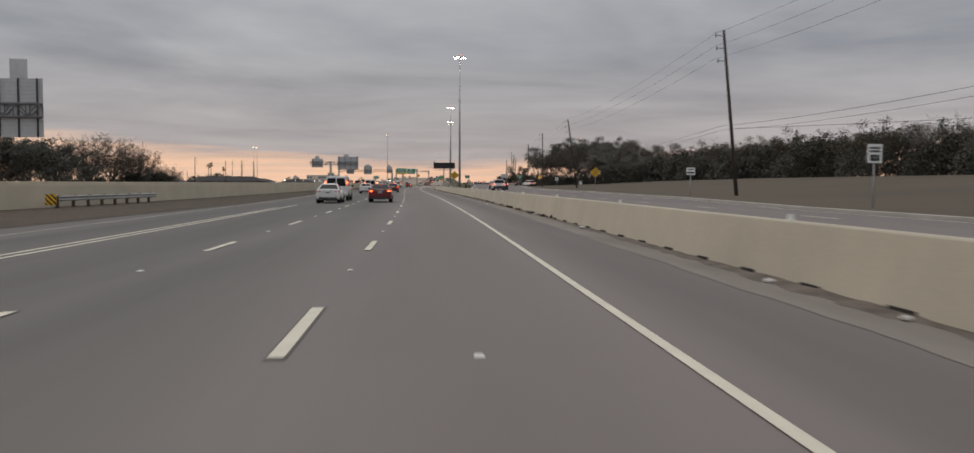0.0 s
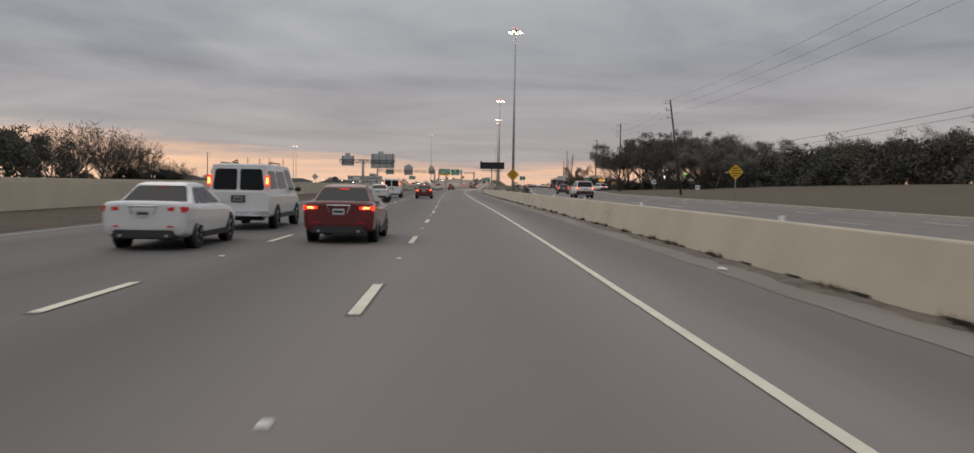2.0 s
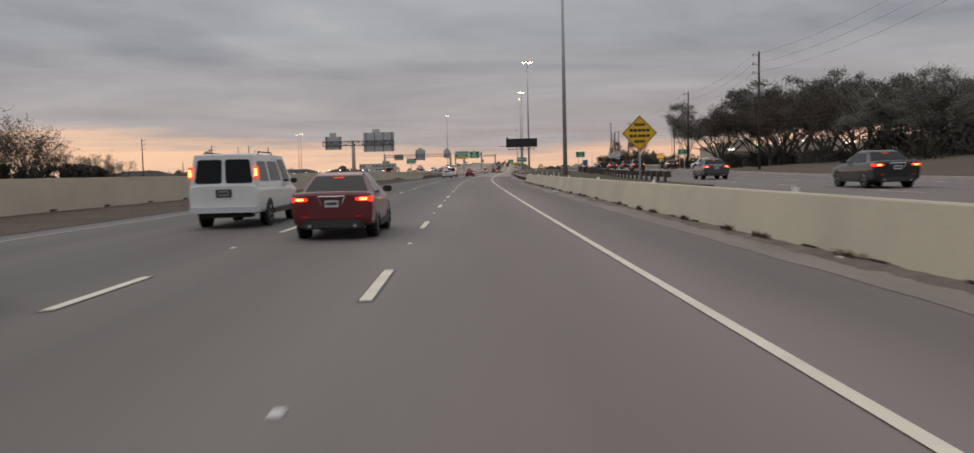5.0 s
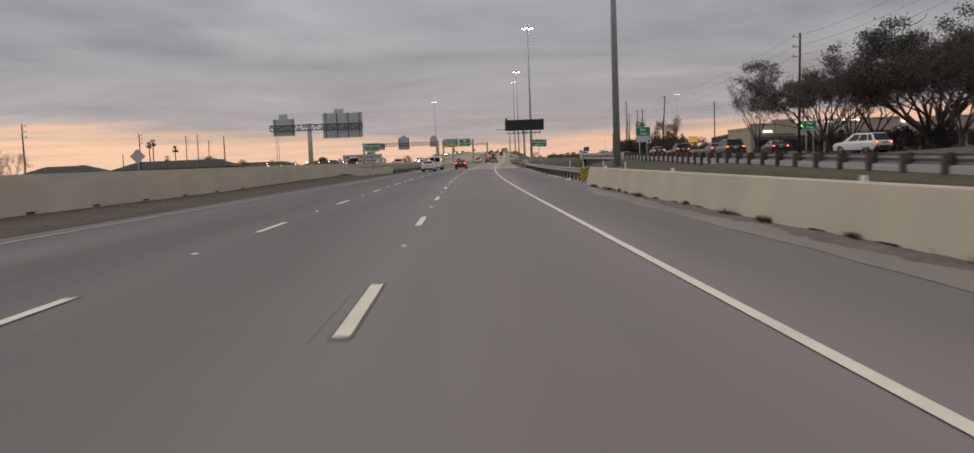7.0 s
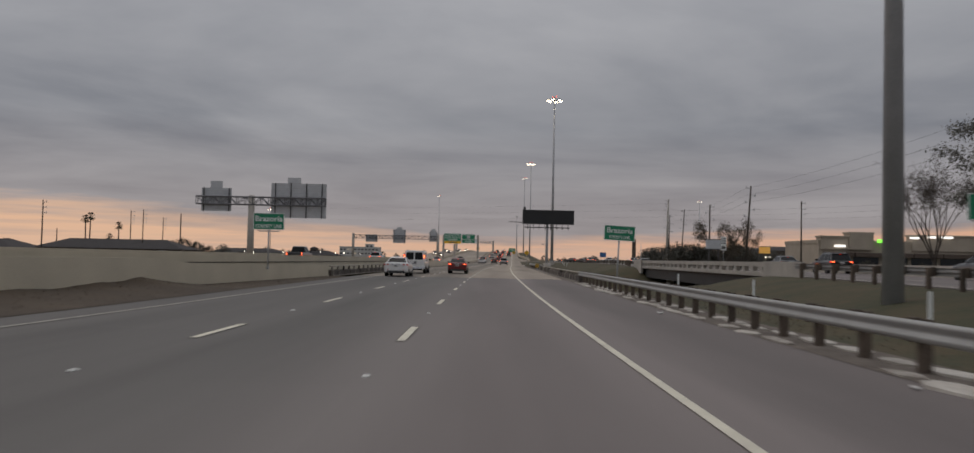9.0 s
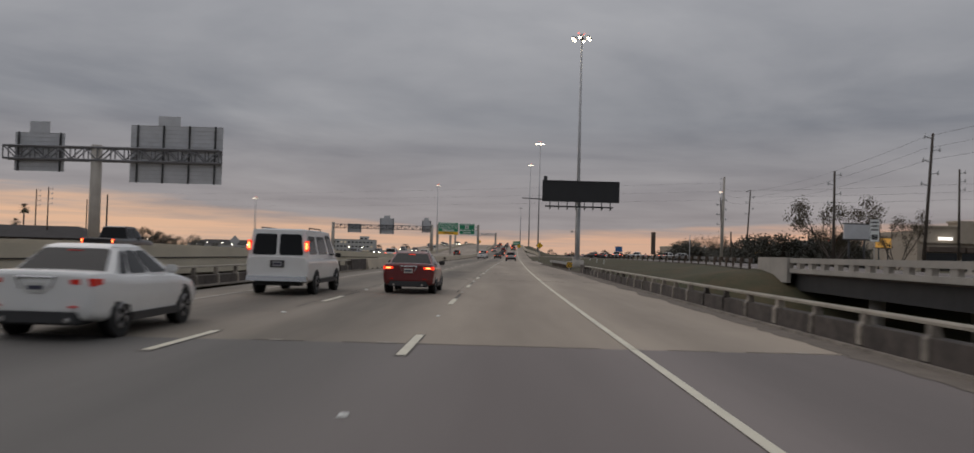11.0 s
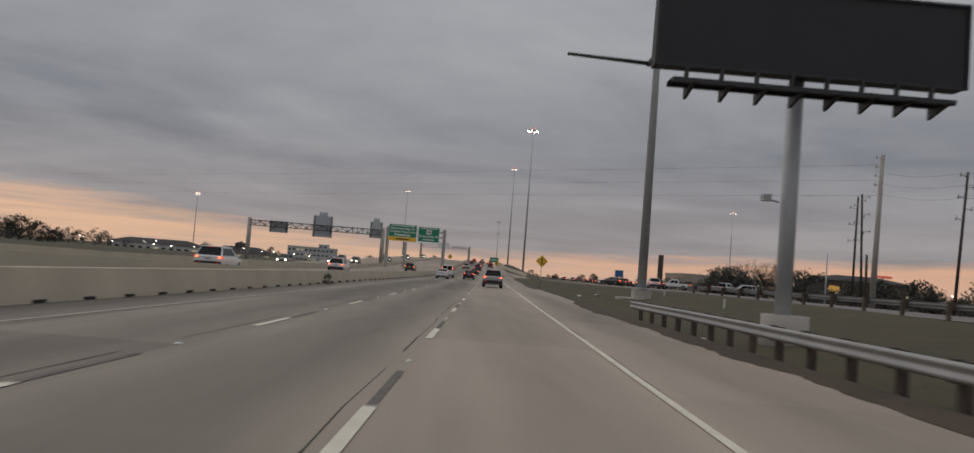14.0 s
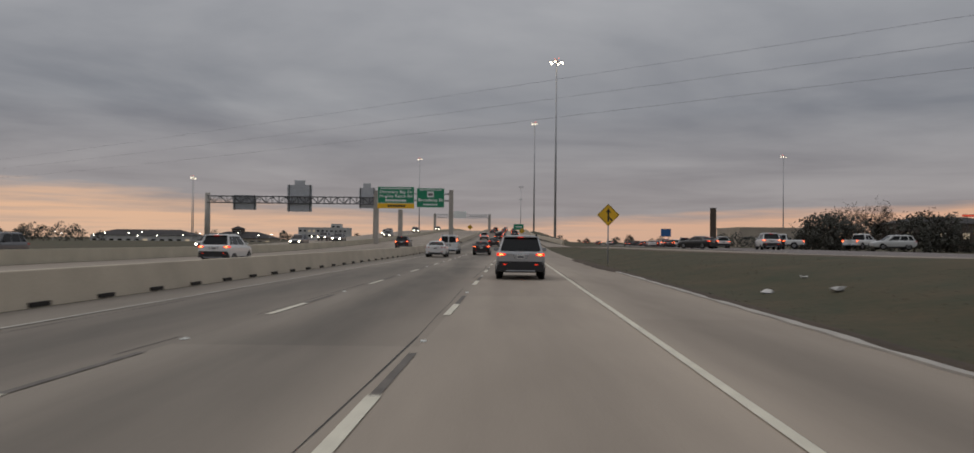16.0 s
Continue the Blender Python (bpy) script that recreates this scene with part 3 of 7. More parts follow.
# ramp that joins from the service road
ramp_road = sweep("road", ramp_u, lambda y: ramp_u(y) + ramp_w(y), 434, 600, lambda y: ramp_z(y) + Z(y), M["lane_concrete"], thick=0.3, step=3.0)
tagged(ramp_road, "pale concrete entrance ramp", "road", kind="structure")

BANK = line([(-150, 0.05), (215, 0.07), (232, 0.24), (244, 0.30), (247, 0.40), (249, 0.50), (250.5, 0.34), (254, 0.06), (278, 0.02)])


def verge_z(k, y):
    """Height of the verge, k from 0 at the wall to 1 at the pavement."""
    n = noise.noise(Vector((k * 2.2, y * 0.45, 3.0))) + 0.6 * noise.noise(Vector((k * 7.0, y * 1.3, 9.0)))
    return 0.018 + BANK(y) * (1 - k) ** 1.25 * (1 + 0.30 * n) + 0.03 * max(0.0, n) * math.sin(math.pi * k)


bm = bmesh.new()
prev = None
for yy in [-150 + 4 * i for i in range(36)] + [-6 + 0.75 * i for i in range(379)]:
    ua, ub = INNER(yy) + 0.1, PAVE_L(yy)
    row = [bm.verts.new((S(yy) + ua + (ub - ua) * k / 9, yy, verge_z(k / 9, yy) if k < 9 else 0.012)) for k in range(10)]
    if prev:
        for i in range(9):
            bm.faces.new((prev[i], prev[i + 1], row[i + 1], row[i]))
    prev = row
strip = mesh_ob("verge", bm, M["dry_grass"], smooth=True)
tagged(strip, "uneven strip of dead grass and dirt along the wall", "verge", kind="structure")
gut = sweep("gutter", lambda y: 4.17 + 0.03 * math.sin(y * 0.83) + 0.025 * math.sin(y * 2.3) + 1.05 * max(0.0, (y - 196) / 8) ** 2, 5.25, -150, 204, 0.0, M["gutter"], lift=0.006, step=0.8)
tagged(gut, "dusty pale gutter below the barrier", "gutter", kind="structure")
# dirt swept against the barrier foot: a low ragged bank, deeper here and there
rd = random.Random(21)
bm = bmesh.new()
prev = None
wave = [rd.uniform(-1, 1) for _ in range(1200)]
for i in range(0, 1012):
    y = -150 + i * 0.35
    k = 0.5 + 0.25 * wave[i] + 0.35 * wave[(i // 7) % 1200] + 0.3 * wave[(i // 23 + 400) % 1200]
    k = min(1.25, max(0.12, k))
    w, h = 0.17 + 0.33 * k, 0.010 + 0.040 * k
    row = [bm.verts.new((S(y) + u, y, z)) for u, z in ((5.215 - w, 0.0065), (5.215 - w * 0.55, h * 0.6 + 0.004), (5.20, h + 0.004), (5.235, h + 0.03))]
    if prev:
        for j in range(3):
            bm.faces.new((prev[j], prev[j + 1], row[j + 1], row[j]))
    prev = row
soil = mesh_ob("dirt_bank", bm, M["dirt"], smooth=True)
tagged(soil, "dark dirt and debris swept against the barrier", "dirt", kind="stuff")
gravel = sweep("gutter", 5.25, 6.6, 210, 275, 0.0, M["dirt"], lift=0.006)
tagged(gravel, "dark dirt strip under the guardrail", "gutter", kind="structure")
rd = random.Random(77)
rubble = thing("rubble_paving", "broken pale concrete paving under the guardrail", "paving", kind="structure")
yy = 211.0
while yy < 274:
    for side in (0, 1):
        if rd.random() < 0.16:
            continue
        cx = (5.50 if side == 0 else 6.12) + rd.uniform(-0.1, 0.1)
        L, w2 = rd.uniform(0.5, 1.0), rd.uniform(0.17, 0.32)
        n = 9
        ring = []
        for i in range(n):
            t = 2 * math.pi * i / n
            q = rd.uniform(0.75, 1.1)
            ring.append((S(yy) + cx + w2 * q * math.cos(t), yy + L * q * math.sin(t)))
        bm = bmesh.new()
        zb = 0.025 + rd.uniform(0, 0.02)
        lo = [bm.verts.new((x, y, 0.0)) for x, y in ring]
        hi = [bm.verts.new((x, y, zb + rd.uniform(-0.006, 0.006))) for x, y in ring]
        bm.faces.new(hi)
        for i in range(n):
            bm.faces.new((lo[i], lo[(i + 1) % n], hi[(i + 1) % n], hi[i]))
        solid(bm)
        part("slab", bm, M["gravel"], rubble)
    yy += rd.uniform(1.2, 1.9)
lip = sweep("kerb", lambda y: RIGHT_EDGE(y) - 0.10 - 0.03 * math.sin(y * 2.3), lambda y: RIGHT_EDGE(y) + 0.12 + 0.07 * math.sin(y * 1.7) + 0.06 * math.sin(y * 0.61), 402, 441, lambda y: 0.035 + Z(y), M["concrete"], thick=0.2, step=0.8)
tagged(lip, "broken pale concrete edge of the road", "kerb", kind="structure")

bm = bmesh.new()
prev = None
rd = random.Random(31)
for i in range(0, 330):
    y = 338 + i * 0.4
    w = 0.28 + 0.22 * noise.noise(Vector((0, y * 0.35, 1))) + rd.uniform(-0.08, 0.08)
    o = 0.25 * noise.noise(Vector((5, y * 0.2, 1)))
    q = 1 - smooth(394, 406, y) * (1 - smooth(438, 446, y))
    x0 = S(y) + RIGHT_EDGE(y)
    row = [bm.verts.new((x0 + a, y, Z(y) + z)) for a, z in (((o - 0.25 - max(0.05, w)) * q + (0.3 * o - 0.02) * (1 - q), 0.007), (o * 0.5 - 0.05 + 0.2 * (1 - q), 0.045), (0.36, 0.05), (0.8, -0.16))]
    if prev:
        for j in range(3):
            bm.faces.new((prev[j], prev[j + 1], row[j + 1], row[j]))
    prev = row
edge_soil = mesh_ob("dirt_bank", bm, M["dry_grass"], smooth=True)
tagged(edge_soil, "ragged dead turf along the edge of the shoulder", "dirt", kind="stuff")
# silt washed against the bridge kerb
bm = bmesh.new()
prev = None
for i in range(0, 180):
    y = 276 + i * 0.4
    w = 0.42 + 0.30 * noise.noise(Vector((2, y * 0.30, 4))) + 0.12 * noise.noise(Vector((2, y * 1.6, 8)))
    row = [bm.verts.new((S(y) + u, y, z)) for u, z in ((5.70 - max(0.12, w), 0.0065), (5.72 - max(0.12, w) * 0.5, 0.014), (5.76, 0.022))]
    if prev:
        for j in range(2):
            bm.faces.new((prev[j], prev[j + 1], row[j + 1], row[j]))
    prev = row
silt = mesh_ob("dirt_bank", bm, M["silt"], smooth=True)
tagged(silt, "brown silt washed against the bridge kerb", "dirt", kind="stuff")

# ---------------------------------------------------------------- lane lines
LW = 3.6


def stripe(y0, length, u, w, material, parent, name, lift=0.012, zf=Z):
    bm = bmesh.new()
    n = max(1, int(length / 6))
    fu = u if callable(u) else (lambda y: u)
    prev = None
    for i in range(n + 1):
        y = y0 + length * i / n
        row = [bm.verts.new((S(y) + fu(y) - w / 2, y, zf(y) + lift)), bm.verts.new((S(y) + fu(y) + w / 2, y, zf(y) + lift))]
        if prev:
            bm.faces.new((prev[0], prev[1], row[1], row[0]))
        prev = row
    return mesh_ob(name, bm, material, parent)


marks = thing("lane_markings", "white painted lane lines, worn at the edges", "road marking", kind="structure")
stripe(-150, 1100, LW / 2, 0.13, M["paint_white"], marks, "edge_line")
stripe(-150, 1100, EDGE_L, 0.12, M["paint_worn"], marks, "edge_line")
stripe(-40, 92, -9.0, 0.13, M["paint_white"], marks, "edge_line")
stripe(-40, 86, lambda y: -9.35, 0.13, M["paint_white"], marks, "edge_line")
for k in range(-3, 60):
    y = 12.192 * k
    for u in (-LW / 2, -1.5 * LW):
        yo = y if u > -3 else y - 0.15
        if yo < DECK:
            stripe(yo - 0.08, 3.21, u, 0.20, M["paint_black"], marks, "dash_border", 0.009)
        else:
            stripe(yo + 3.05, 3.2, u, 0.11, M["paint_black"], marks, "dash_border", 0.009)
        stripe(yo, 3.05, u, 0.15, M["paint_white"], marks, "lane_dash")
bm = bmesh.new()
box(bm, -0.05, 0.05, -0.05, 0.05, 0.0, 0.02, taper=0.015)
bump_me = mesh_ob("lane_stud", bm, M["marker"], marks).data
for k in range(-2, 40, 1):
    y = 12.192 * k + 7.6
    for u in (-LW / 2, -1.5 * LW):
        shared("lane_stud", bump_me, marks, pose(S(y) + u, y, Z(y) + 0.008))
for yb in range(-40, 520, 12):
    for u in (FRONT(yb) + 4.2, FRONT(yb) + 7.8, FRONT(yb) + 11.2):
        if u > FRONT(yb) + FW(yb) - 2:
            continue
        stripe(yb, 3.05, u, 0.13, M["paint_white"], marks, "lane_dash", 0.012, FZ)
stripe(-100, 620, lambda y: FRONT(y) + 0.5, 0.12, M["paint_white"], marks, "edge_line", 0.012, FZ)
stripe(-100, 620, lambda y: FRONT(y) + FW(y) - 0.6, 0.12, M["paint_white"], marks, "edge_line", 0.012, FZ)

# ---------------------------------------------------------------- barriers
JERSEY = [(-0.29, 0.0), (-0.105, 0.975), (-0.085, 1.0), (0.085, 1.0), (0.105, 0.975), (0.29, 0.0)]
SLAB = [(-0.19, 0.0), (-0.12, 1.0), (0.12, 1.0), (0.19, 0.0)]
H_R = line([(-200, 0.98), (60, 0.95), (120, 0.93), (206, 0.86)])
right_wall = wall_sweep("barrier_wall", lambda y: 5.48, -150, 205.5, JERSEY, 0.0, M["barrier"], top=H_R)
tagged(right_wall, "cream concrete traffic barrier beside the shoulder", "barrier", kind="structure")
inner_wall = wall_sweep("barrier_wall", INNER, -150, 277.5, SLAB, 0.0, M["barrier_l"], top=line([(-200, 1.40), (75, 1.38), (150, 1.36), (200, 1.27), (250, 1.25), (254, 1.02), (277, 0.82)]), step=2.0)
tagged(inner_wall, "long cream concrete barrier wall behind dead grass", "barrier", kind="structure")
outer_wall = wall_sweep("barrier_wall", OUTER, 140, 402, SLAB, 0.0, M["barrier_l"], top=OUTER_TOP)
tagged(outer_wall, "tall cream concrete wall of the express lanes", "barrier", kind="structure")
# strip in the kerbs' dark concrete, set proud along the wall's mid-height line
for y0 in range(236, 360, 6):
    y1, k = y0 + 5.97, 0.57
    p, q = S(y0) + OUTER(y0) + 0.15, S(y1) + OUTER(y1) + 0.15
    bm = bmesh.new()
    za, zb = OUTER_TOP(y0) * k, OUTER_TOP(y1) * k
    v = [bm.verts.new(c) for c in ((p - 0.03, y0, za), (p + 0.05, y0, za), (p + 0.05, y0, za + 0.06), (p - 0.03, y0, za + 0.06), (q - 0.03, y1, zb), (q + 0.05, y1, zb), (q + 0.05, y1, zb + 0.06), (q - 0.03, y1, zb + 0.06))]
    for f in ((0, 1, 2, 3), (7, 6, 5, 4), (0, 4, 5, 1), (1, 5, 6, 2), (2, 6, 7, 3), (3, 7, 4, 0)):
        bm.faces.new([v[i] for i in f])
    solid(bm)
    part("ledge", bm, M["stained"], outer_wall, "dark ledge strip along the wall")
left_wall = wall_sweep("barrier_wall", lambda y: -11.0, 334, 1300, JERSEY, Z, M["barrier_b"], top=line([(330, 0.82), (400, 0.80), (500, 0.82)]), step=6)
tagged(left_wall, "tan concrete traffic barrier with drain slots", "barrier", kind="structure")
far_wall = wall_sweep("barrier_wall", FARW, -150, 1300, SLAB, lambda y: TOLL_Z(y) + Z(y), M["barrier"], top=line([(-200, 1.0), (330, 1.0), (420, 0.82)]), step=6)
tagged(far_wall, "pale concrete barrier between the carriageways", "barrier", kind="structure")
over_wall = wall_sweep("barrier_wall", lambda y: 5.3 + 3.9 * (1 - smooth(560, 660, y)), 560, 1300, JERSEY, Z, M["barrier_b"], top=lambda y: 0.85, step=6)
tagged(over_wall, "concrete barrier along the rising ramp", "barrier", kind="structure")

# drain slots at the barrier foot: blocks coloured near-black for the openings' shade
bm = bmesh.new()
box(bm, -0.030, 0.06, -0.29, 0.29, 0.0, 0.07, taper=0.006)
slot_me = mesh_ob("drain_slot", bm, M["dark_gap"], right_wall).data
slot_me_first = [o for o in right_wall.children][0]
slot_me_first.matrix_local = pose(S(-2.7) + 5.18, -2.7, 0.002)
for i in range(1, 86):
    y = -2.7 + i * 2.44
    if y < 204:
        shared("drain_slot", slot_me, right_wall, pose(S(y) + 5.18, y, 0.002))
for i in range(0, 70):
    y = 335.6 + i * 2.44 if i < 28 else 403.4 + (i - 28) * 3.05
    shared("drain_slot", slot_me, left_wall, pose(S(y) - 10.70, y, Z(y) + 0.015, 0, 0, 180) @ Matrix.Diagonal((1, 1.5 if y > 400 else 1.0, 1.5 if y > 400 else 1.0, 1)))
for i in range(0, 18):
    y = 150 + i * 4.9
    shared("drain_slot", slot_me, inner_wall, pose(S(y) + INNER(y) + 0.19, y, 0.12, 0, 0, 180))
# reflector tabs along the crown of the right barrier
bm = bmesh.new()
box(bm, -0.05, 0.05, -0.01, 0.01, 0.0, 0.10, taper=0.004)
box(bm, -0.06, 0.06, -0.03, 0.03, -0.01, 0.012)
tab_me = mesh_ob("reflector_tab", bm, M["marker"], right_wall).data
[o for o in right_wall.children if o.name.startswith("reflector")][0].matrix_local = pose(S(6) + 5.48, 6, H_R(6) + 0.005)
for i in range(1, 17):
    y = 6 + i * 12.2
    shared("reflector_tab", tab_me, right_wall, pose(S(y) + 5.48, y, H_R(y) + 0.005))


# ---------------------------------------------------------------- guardrails
def rail_profile():
    return [(0.0, 0.30), (0.045, 0.27), (0.045, 0.22), (0.0, 0.18), (0.0, 0.13), (0.045, 0.09), (0.045, 0.04), (0.0, 0.0)]


def guardrail(label, us, ya, yb, side=-1, zf=Z, base=0.46, spacing=1.905, post="wood", step=1.905, gz=0.0, category="guardrail", beam="galv"):
    """W-beam on blocks and posts; side -1 when the traffic is on its -u side."""
    g = thing("guardrail", label, category, kind="structure")
    bm = bmesh.new()
    prof = rail_profile()
    ys = list(np.arange(ya, yb, step)) + [yb]
    prev = None
    for y in ys:
        y = float(y)
        x = S(y) + us(y)
        row = [bm.verts.new((x + side * a, y, zf(y) + base + b)) for a, b in prof] + [bm.verts.new((x + side * (a - 0.006), y, zf(y) + base + b)) for a, b in prof[::-1]]
        if prev:
            n = len(row)
            for i in range(n):
                j = (i + 1) % n
                bm.faces.new((prev[i], prev[j], row[j], row[i]))
        prev = row
    solid(bm)
    part("beam", bm, M[beam], g, "ribbed steel beam", True)
    bm = bmesh.new()
    box(bm, -0.075, 0.075, -0.09, 0.09, -0.55 + gz, 0.76, taper=0.004)
    post_me = bpy.data.meshes.new("post")
    bm.to_mesh(post_me)
    bm.free()
    post_me.materials.append(M["post_wood"] if post == "wood" else M[post])
    bm = bmesh.new()
    box(bm, -0.08, 0.08, -0.07, 0.07, base - 0.02, base + 0.33, taper=0.003)
    block_me = bpy.data.meshes.new("block")
    bm.to_mesh(block_me)
    bm.free()
    block_me.materials.append(M["post_wood"] if post == "wood" else M[post])
    y = ya + 0.4
    while y < yb:
        x = S(y) + us(y)
        shared("post", post_me, g, pose(x - side * 0.24, y, zf(y), 0, 0, random.uniform(-3, 3)))
        shared("block", block_me, g, pose(x - side * 0.085, y, zf(y)))
        y += spacing
    return g


def end_marker(parent_name, x, y, z, w, h, flip=1, label="yellow and black striped end marker"):
    """Striped object marker on the nose of a rail."""
    t = thing("object_marker", label, "road sign", pose(x, y, z))
    bm = bmesh.new()
    box(bm, -w / 2, w / 2, -0.01, 0.01, 0, h)
    part("plate", bm, M["sign_yellow"], t)
    step = w * 0.47
    lo, hi = -w / 2 + 0.008, w / 2 - 0.008
    k = -flip
    i = -6
    while i * step < h + w:
        # band between two slanting lines, clipped to the plate
        pts = [(lo, i * step + k * lo), (hi, i * step + k * hi), (hi, (i + 0.5) * step + k * hi), (lo, (i + 0.5) * step + k * lo)]
        for bound, keep in ((0.008, 1), (h - 0.008, -1)):
            out = []
            for q in range(len(pts)):
                p0, p1 = pts[q - 1], pts[q]
                in0, in1 = (p0[1] - bound) * keep >= 0, (p1[1] - bound) * keep >= 0
                if in0 != in1:
                    f = (bound - p0[1]) / (p1[1] - p0[1])
                    out.append((p0[0] + f * (p1[0] - p0[0]), bound))
                if in1:
                    out.append(p1)
            pts = out
            if not pts:
                break
        if len(pts) > 2:
            bm = bmesh.new()
            prism(bm, pts, -0.016, -0.011)
            solid(bm)
            part("stripe", bm, M["sign_black"], t, "black stripe")
        i += 1
    bm = bmesh.new()
    box(bm, -0.03, 0.03, 0.012, 0.05, -z + 0.0, h * 0.8)
    part("post", bm, M["galv_dull"], t)
    return t


guardrail("galvanised guardrail on wooden posts beside the grass", lambda y: 5.75 + 0.12 * math.sin(y * 0.05), 211, 275.5, spacing=1.905)


def bridge_parapet(label, us, ya, yb, side, spacing=2.3, kerb=0.44, top=0.70):
    """Stained kerb wall with bracket posts that carry a slim steel rail; side -1 when the traffic is on its -u side."""
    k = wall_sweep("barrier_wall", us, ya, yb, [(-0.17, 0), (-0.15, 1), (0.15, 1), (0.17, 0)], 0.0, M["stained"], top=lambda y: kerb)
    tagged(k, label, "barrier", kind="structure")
    wall_sweep("top_rail", lambda y: us(y) + side * 0.06, ya, yb, [(-0.075, 0.0), (-0.075, 0.6), (-0.05, 1.0), (0.05, 1.0), (0.075, 0.6), (0.075, 0.0)], top - 0.075, M["rail_pale"], top=lambda y: 0.075, parent=k, label="weathered pale steel top rail")
    wall_sweep("foot_ledge", lambda y: us(y) + side * 0.24, ya, yb, [(-0.075, 0), (-0.06, 1), (0.06, 1), (0.075, 0)], 0.0, M["ledge"], top=lambda y: 0.07, parent=k, label="worn pale ledge at the kerb foot")
    bm = bmesh.new()
    # curved bracket: broad foot on the kerb, slim neck under the rail
    prof = [(-0.13, kerb - 0.34), (-0.13, kerb - 0.02), (-0.06, kerb + 0.06), (-0.05, top - 0.075), (0.06, top - 0.075), (0.09, kerb + 0.05), (0.10, kerb - 0.02), (0.10, kerb - 0.34)]
    lo = [bm.verts.new((side * -a, -0.09, b)) for a, b in prof]
    hi = [bm.verts.new((side * -a, 0.09, b)) for a, b in prof]
    bm.faces.new(lo)
    bm.faces.new(hi[::-1])
    for i in range(len(prof)):
        j = (i + 1) % len(prof)
        bm.faces.new((lo[i], hi[i], hi[j], lo[j]))
    solid(bm)
    first = part("rail_post", bm, M["post_pale"], k, "streaked pale rail bracket")
    y = ya + 0.8
    first.matrix_local = pose(S(y) + us(y) + side * 0.07, y, 0.0)
    y += spacing
    while y < yb:
        shared("rail_post", first.data, k, pose(S(y) + us(y) + side * 0.07, y, 0.0, 0, 0, random.uniform(-4, 4)))
        y += spacing
    return k


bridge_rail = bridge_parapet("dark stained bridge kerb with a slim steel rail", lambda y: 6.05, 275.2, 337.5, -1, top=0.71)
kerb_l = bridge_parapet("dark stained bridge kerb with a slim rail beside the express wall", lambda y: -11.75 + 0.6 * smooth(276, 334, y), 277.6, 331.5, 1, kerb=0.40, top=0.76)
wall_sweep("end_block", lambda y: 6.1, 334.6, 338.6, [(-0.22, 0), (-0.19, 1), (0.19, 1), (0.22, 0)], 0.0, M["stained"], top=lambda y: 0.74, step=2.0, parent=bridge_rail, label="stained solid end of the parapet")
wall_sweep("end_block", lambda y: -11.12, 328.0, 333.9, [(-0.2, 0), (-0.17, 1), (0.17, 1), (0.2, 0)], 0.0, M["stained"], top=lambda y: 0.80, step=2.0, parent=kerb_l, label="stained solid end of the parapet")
guardrail("galvanised guardrail on wooden posts round the billboard", line([(350, 5.88), (362, 6.02), (374, 5.85), (385, 5.35)]), 353.5, 383.4, spacing=1.905, gz=-0.2)
guardrail("short galvanised guardrail in front of the wall", line([(40, -21.2), (60, -19.6)]), 42.5, 57, side=1)
for ya, yb in ((150, 212.0),):
    bank = wall_sweep("grass_bank", FRONT, ya, yb, [(-4.6, -1.0), (-2.2, 0.10), (-1.2, 0.20), (-0.3, 0.18), (-0.04, -0.3)], FZ, M["grass"], step=6)
    tagged(bank, "low grass bank along the service road", "verge", kind="structure")
guardrail("grey guardrail along the service road", lambda y: FRONT(y) - 0.7, 158, 265.4, side=1, zf=FZ, spacing=2.5, beam="rail_old")
guardrail("grey guardrail along the service road", lambda y: FRONT(y) - 0.7, 330.5, 425, side=1, zf=FZ, spacing=3.8, beam="rail_old", post="wood")
mow = sweep("gutter", lambda y: FRONT(y) - 1.25, lambda y: FRONT(y) - 0.02, 331, 432, FZ, M["gutter"], lift=0.012)
tagged(mow, "pale paved strip under the service road guardrail", "gutter", kind="structure")
end_marker("rail", S(210.6) + 5.75, 210.4, 0.12, 0.42, 0.66, -1, "yellow and black striped marker on the guardrail nose")
end_marker("rail", S(352.6) + 5.97, 352.6, 0.27, 0.54, 0.54, -1, "yellow and black striped marker on the guardrail nose")
end_marker("rail", S(42) - 21.2, 42.0, 0.25, 0.6, 0.62, 1, "yellow and black striped marker on the guardrail nose")


def rail_head(x, y, z, turn=0.0):
    t = thing("guardrail_terminal", "grey steel end terminal of the guardrail", "guardrail", pose(x, y, z, 0, 0, turn))
    bm = bmesh.new()
    box(bm, -0.16, 0.16, 0.02, 0.62, 0.34, 0.82, taper=0.02)
    part("head", bm, M["galv"], t)
    bm = bmesh.new()
    box(bm, -0.07, 0.11, 0.6, 1.5, 0.44, 0.78, taper=0.01)
    part("chute", bm, M["galv"], t)
    bm = bmesh.new()
    tube(bm, (0.1, 0.3, -0.3), (0.1, 0.3, 0.36), 0.06, n=8)
    part("strut", bm, M["galv_dull"], t)


rail_head(S(352.7) + 5.90, 352.75, 0)
rail_head(S(210.5) + 5.78, 210.45, -0.02)

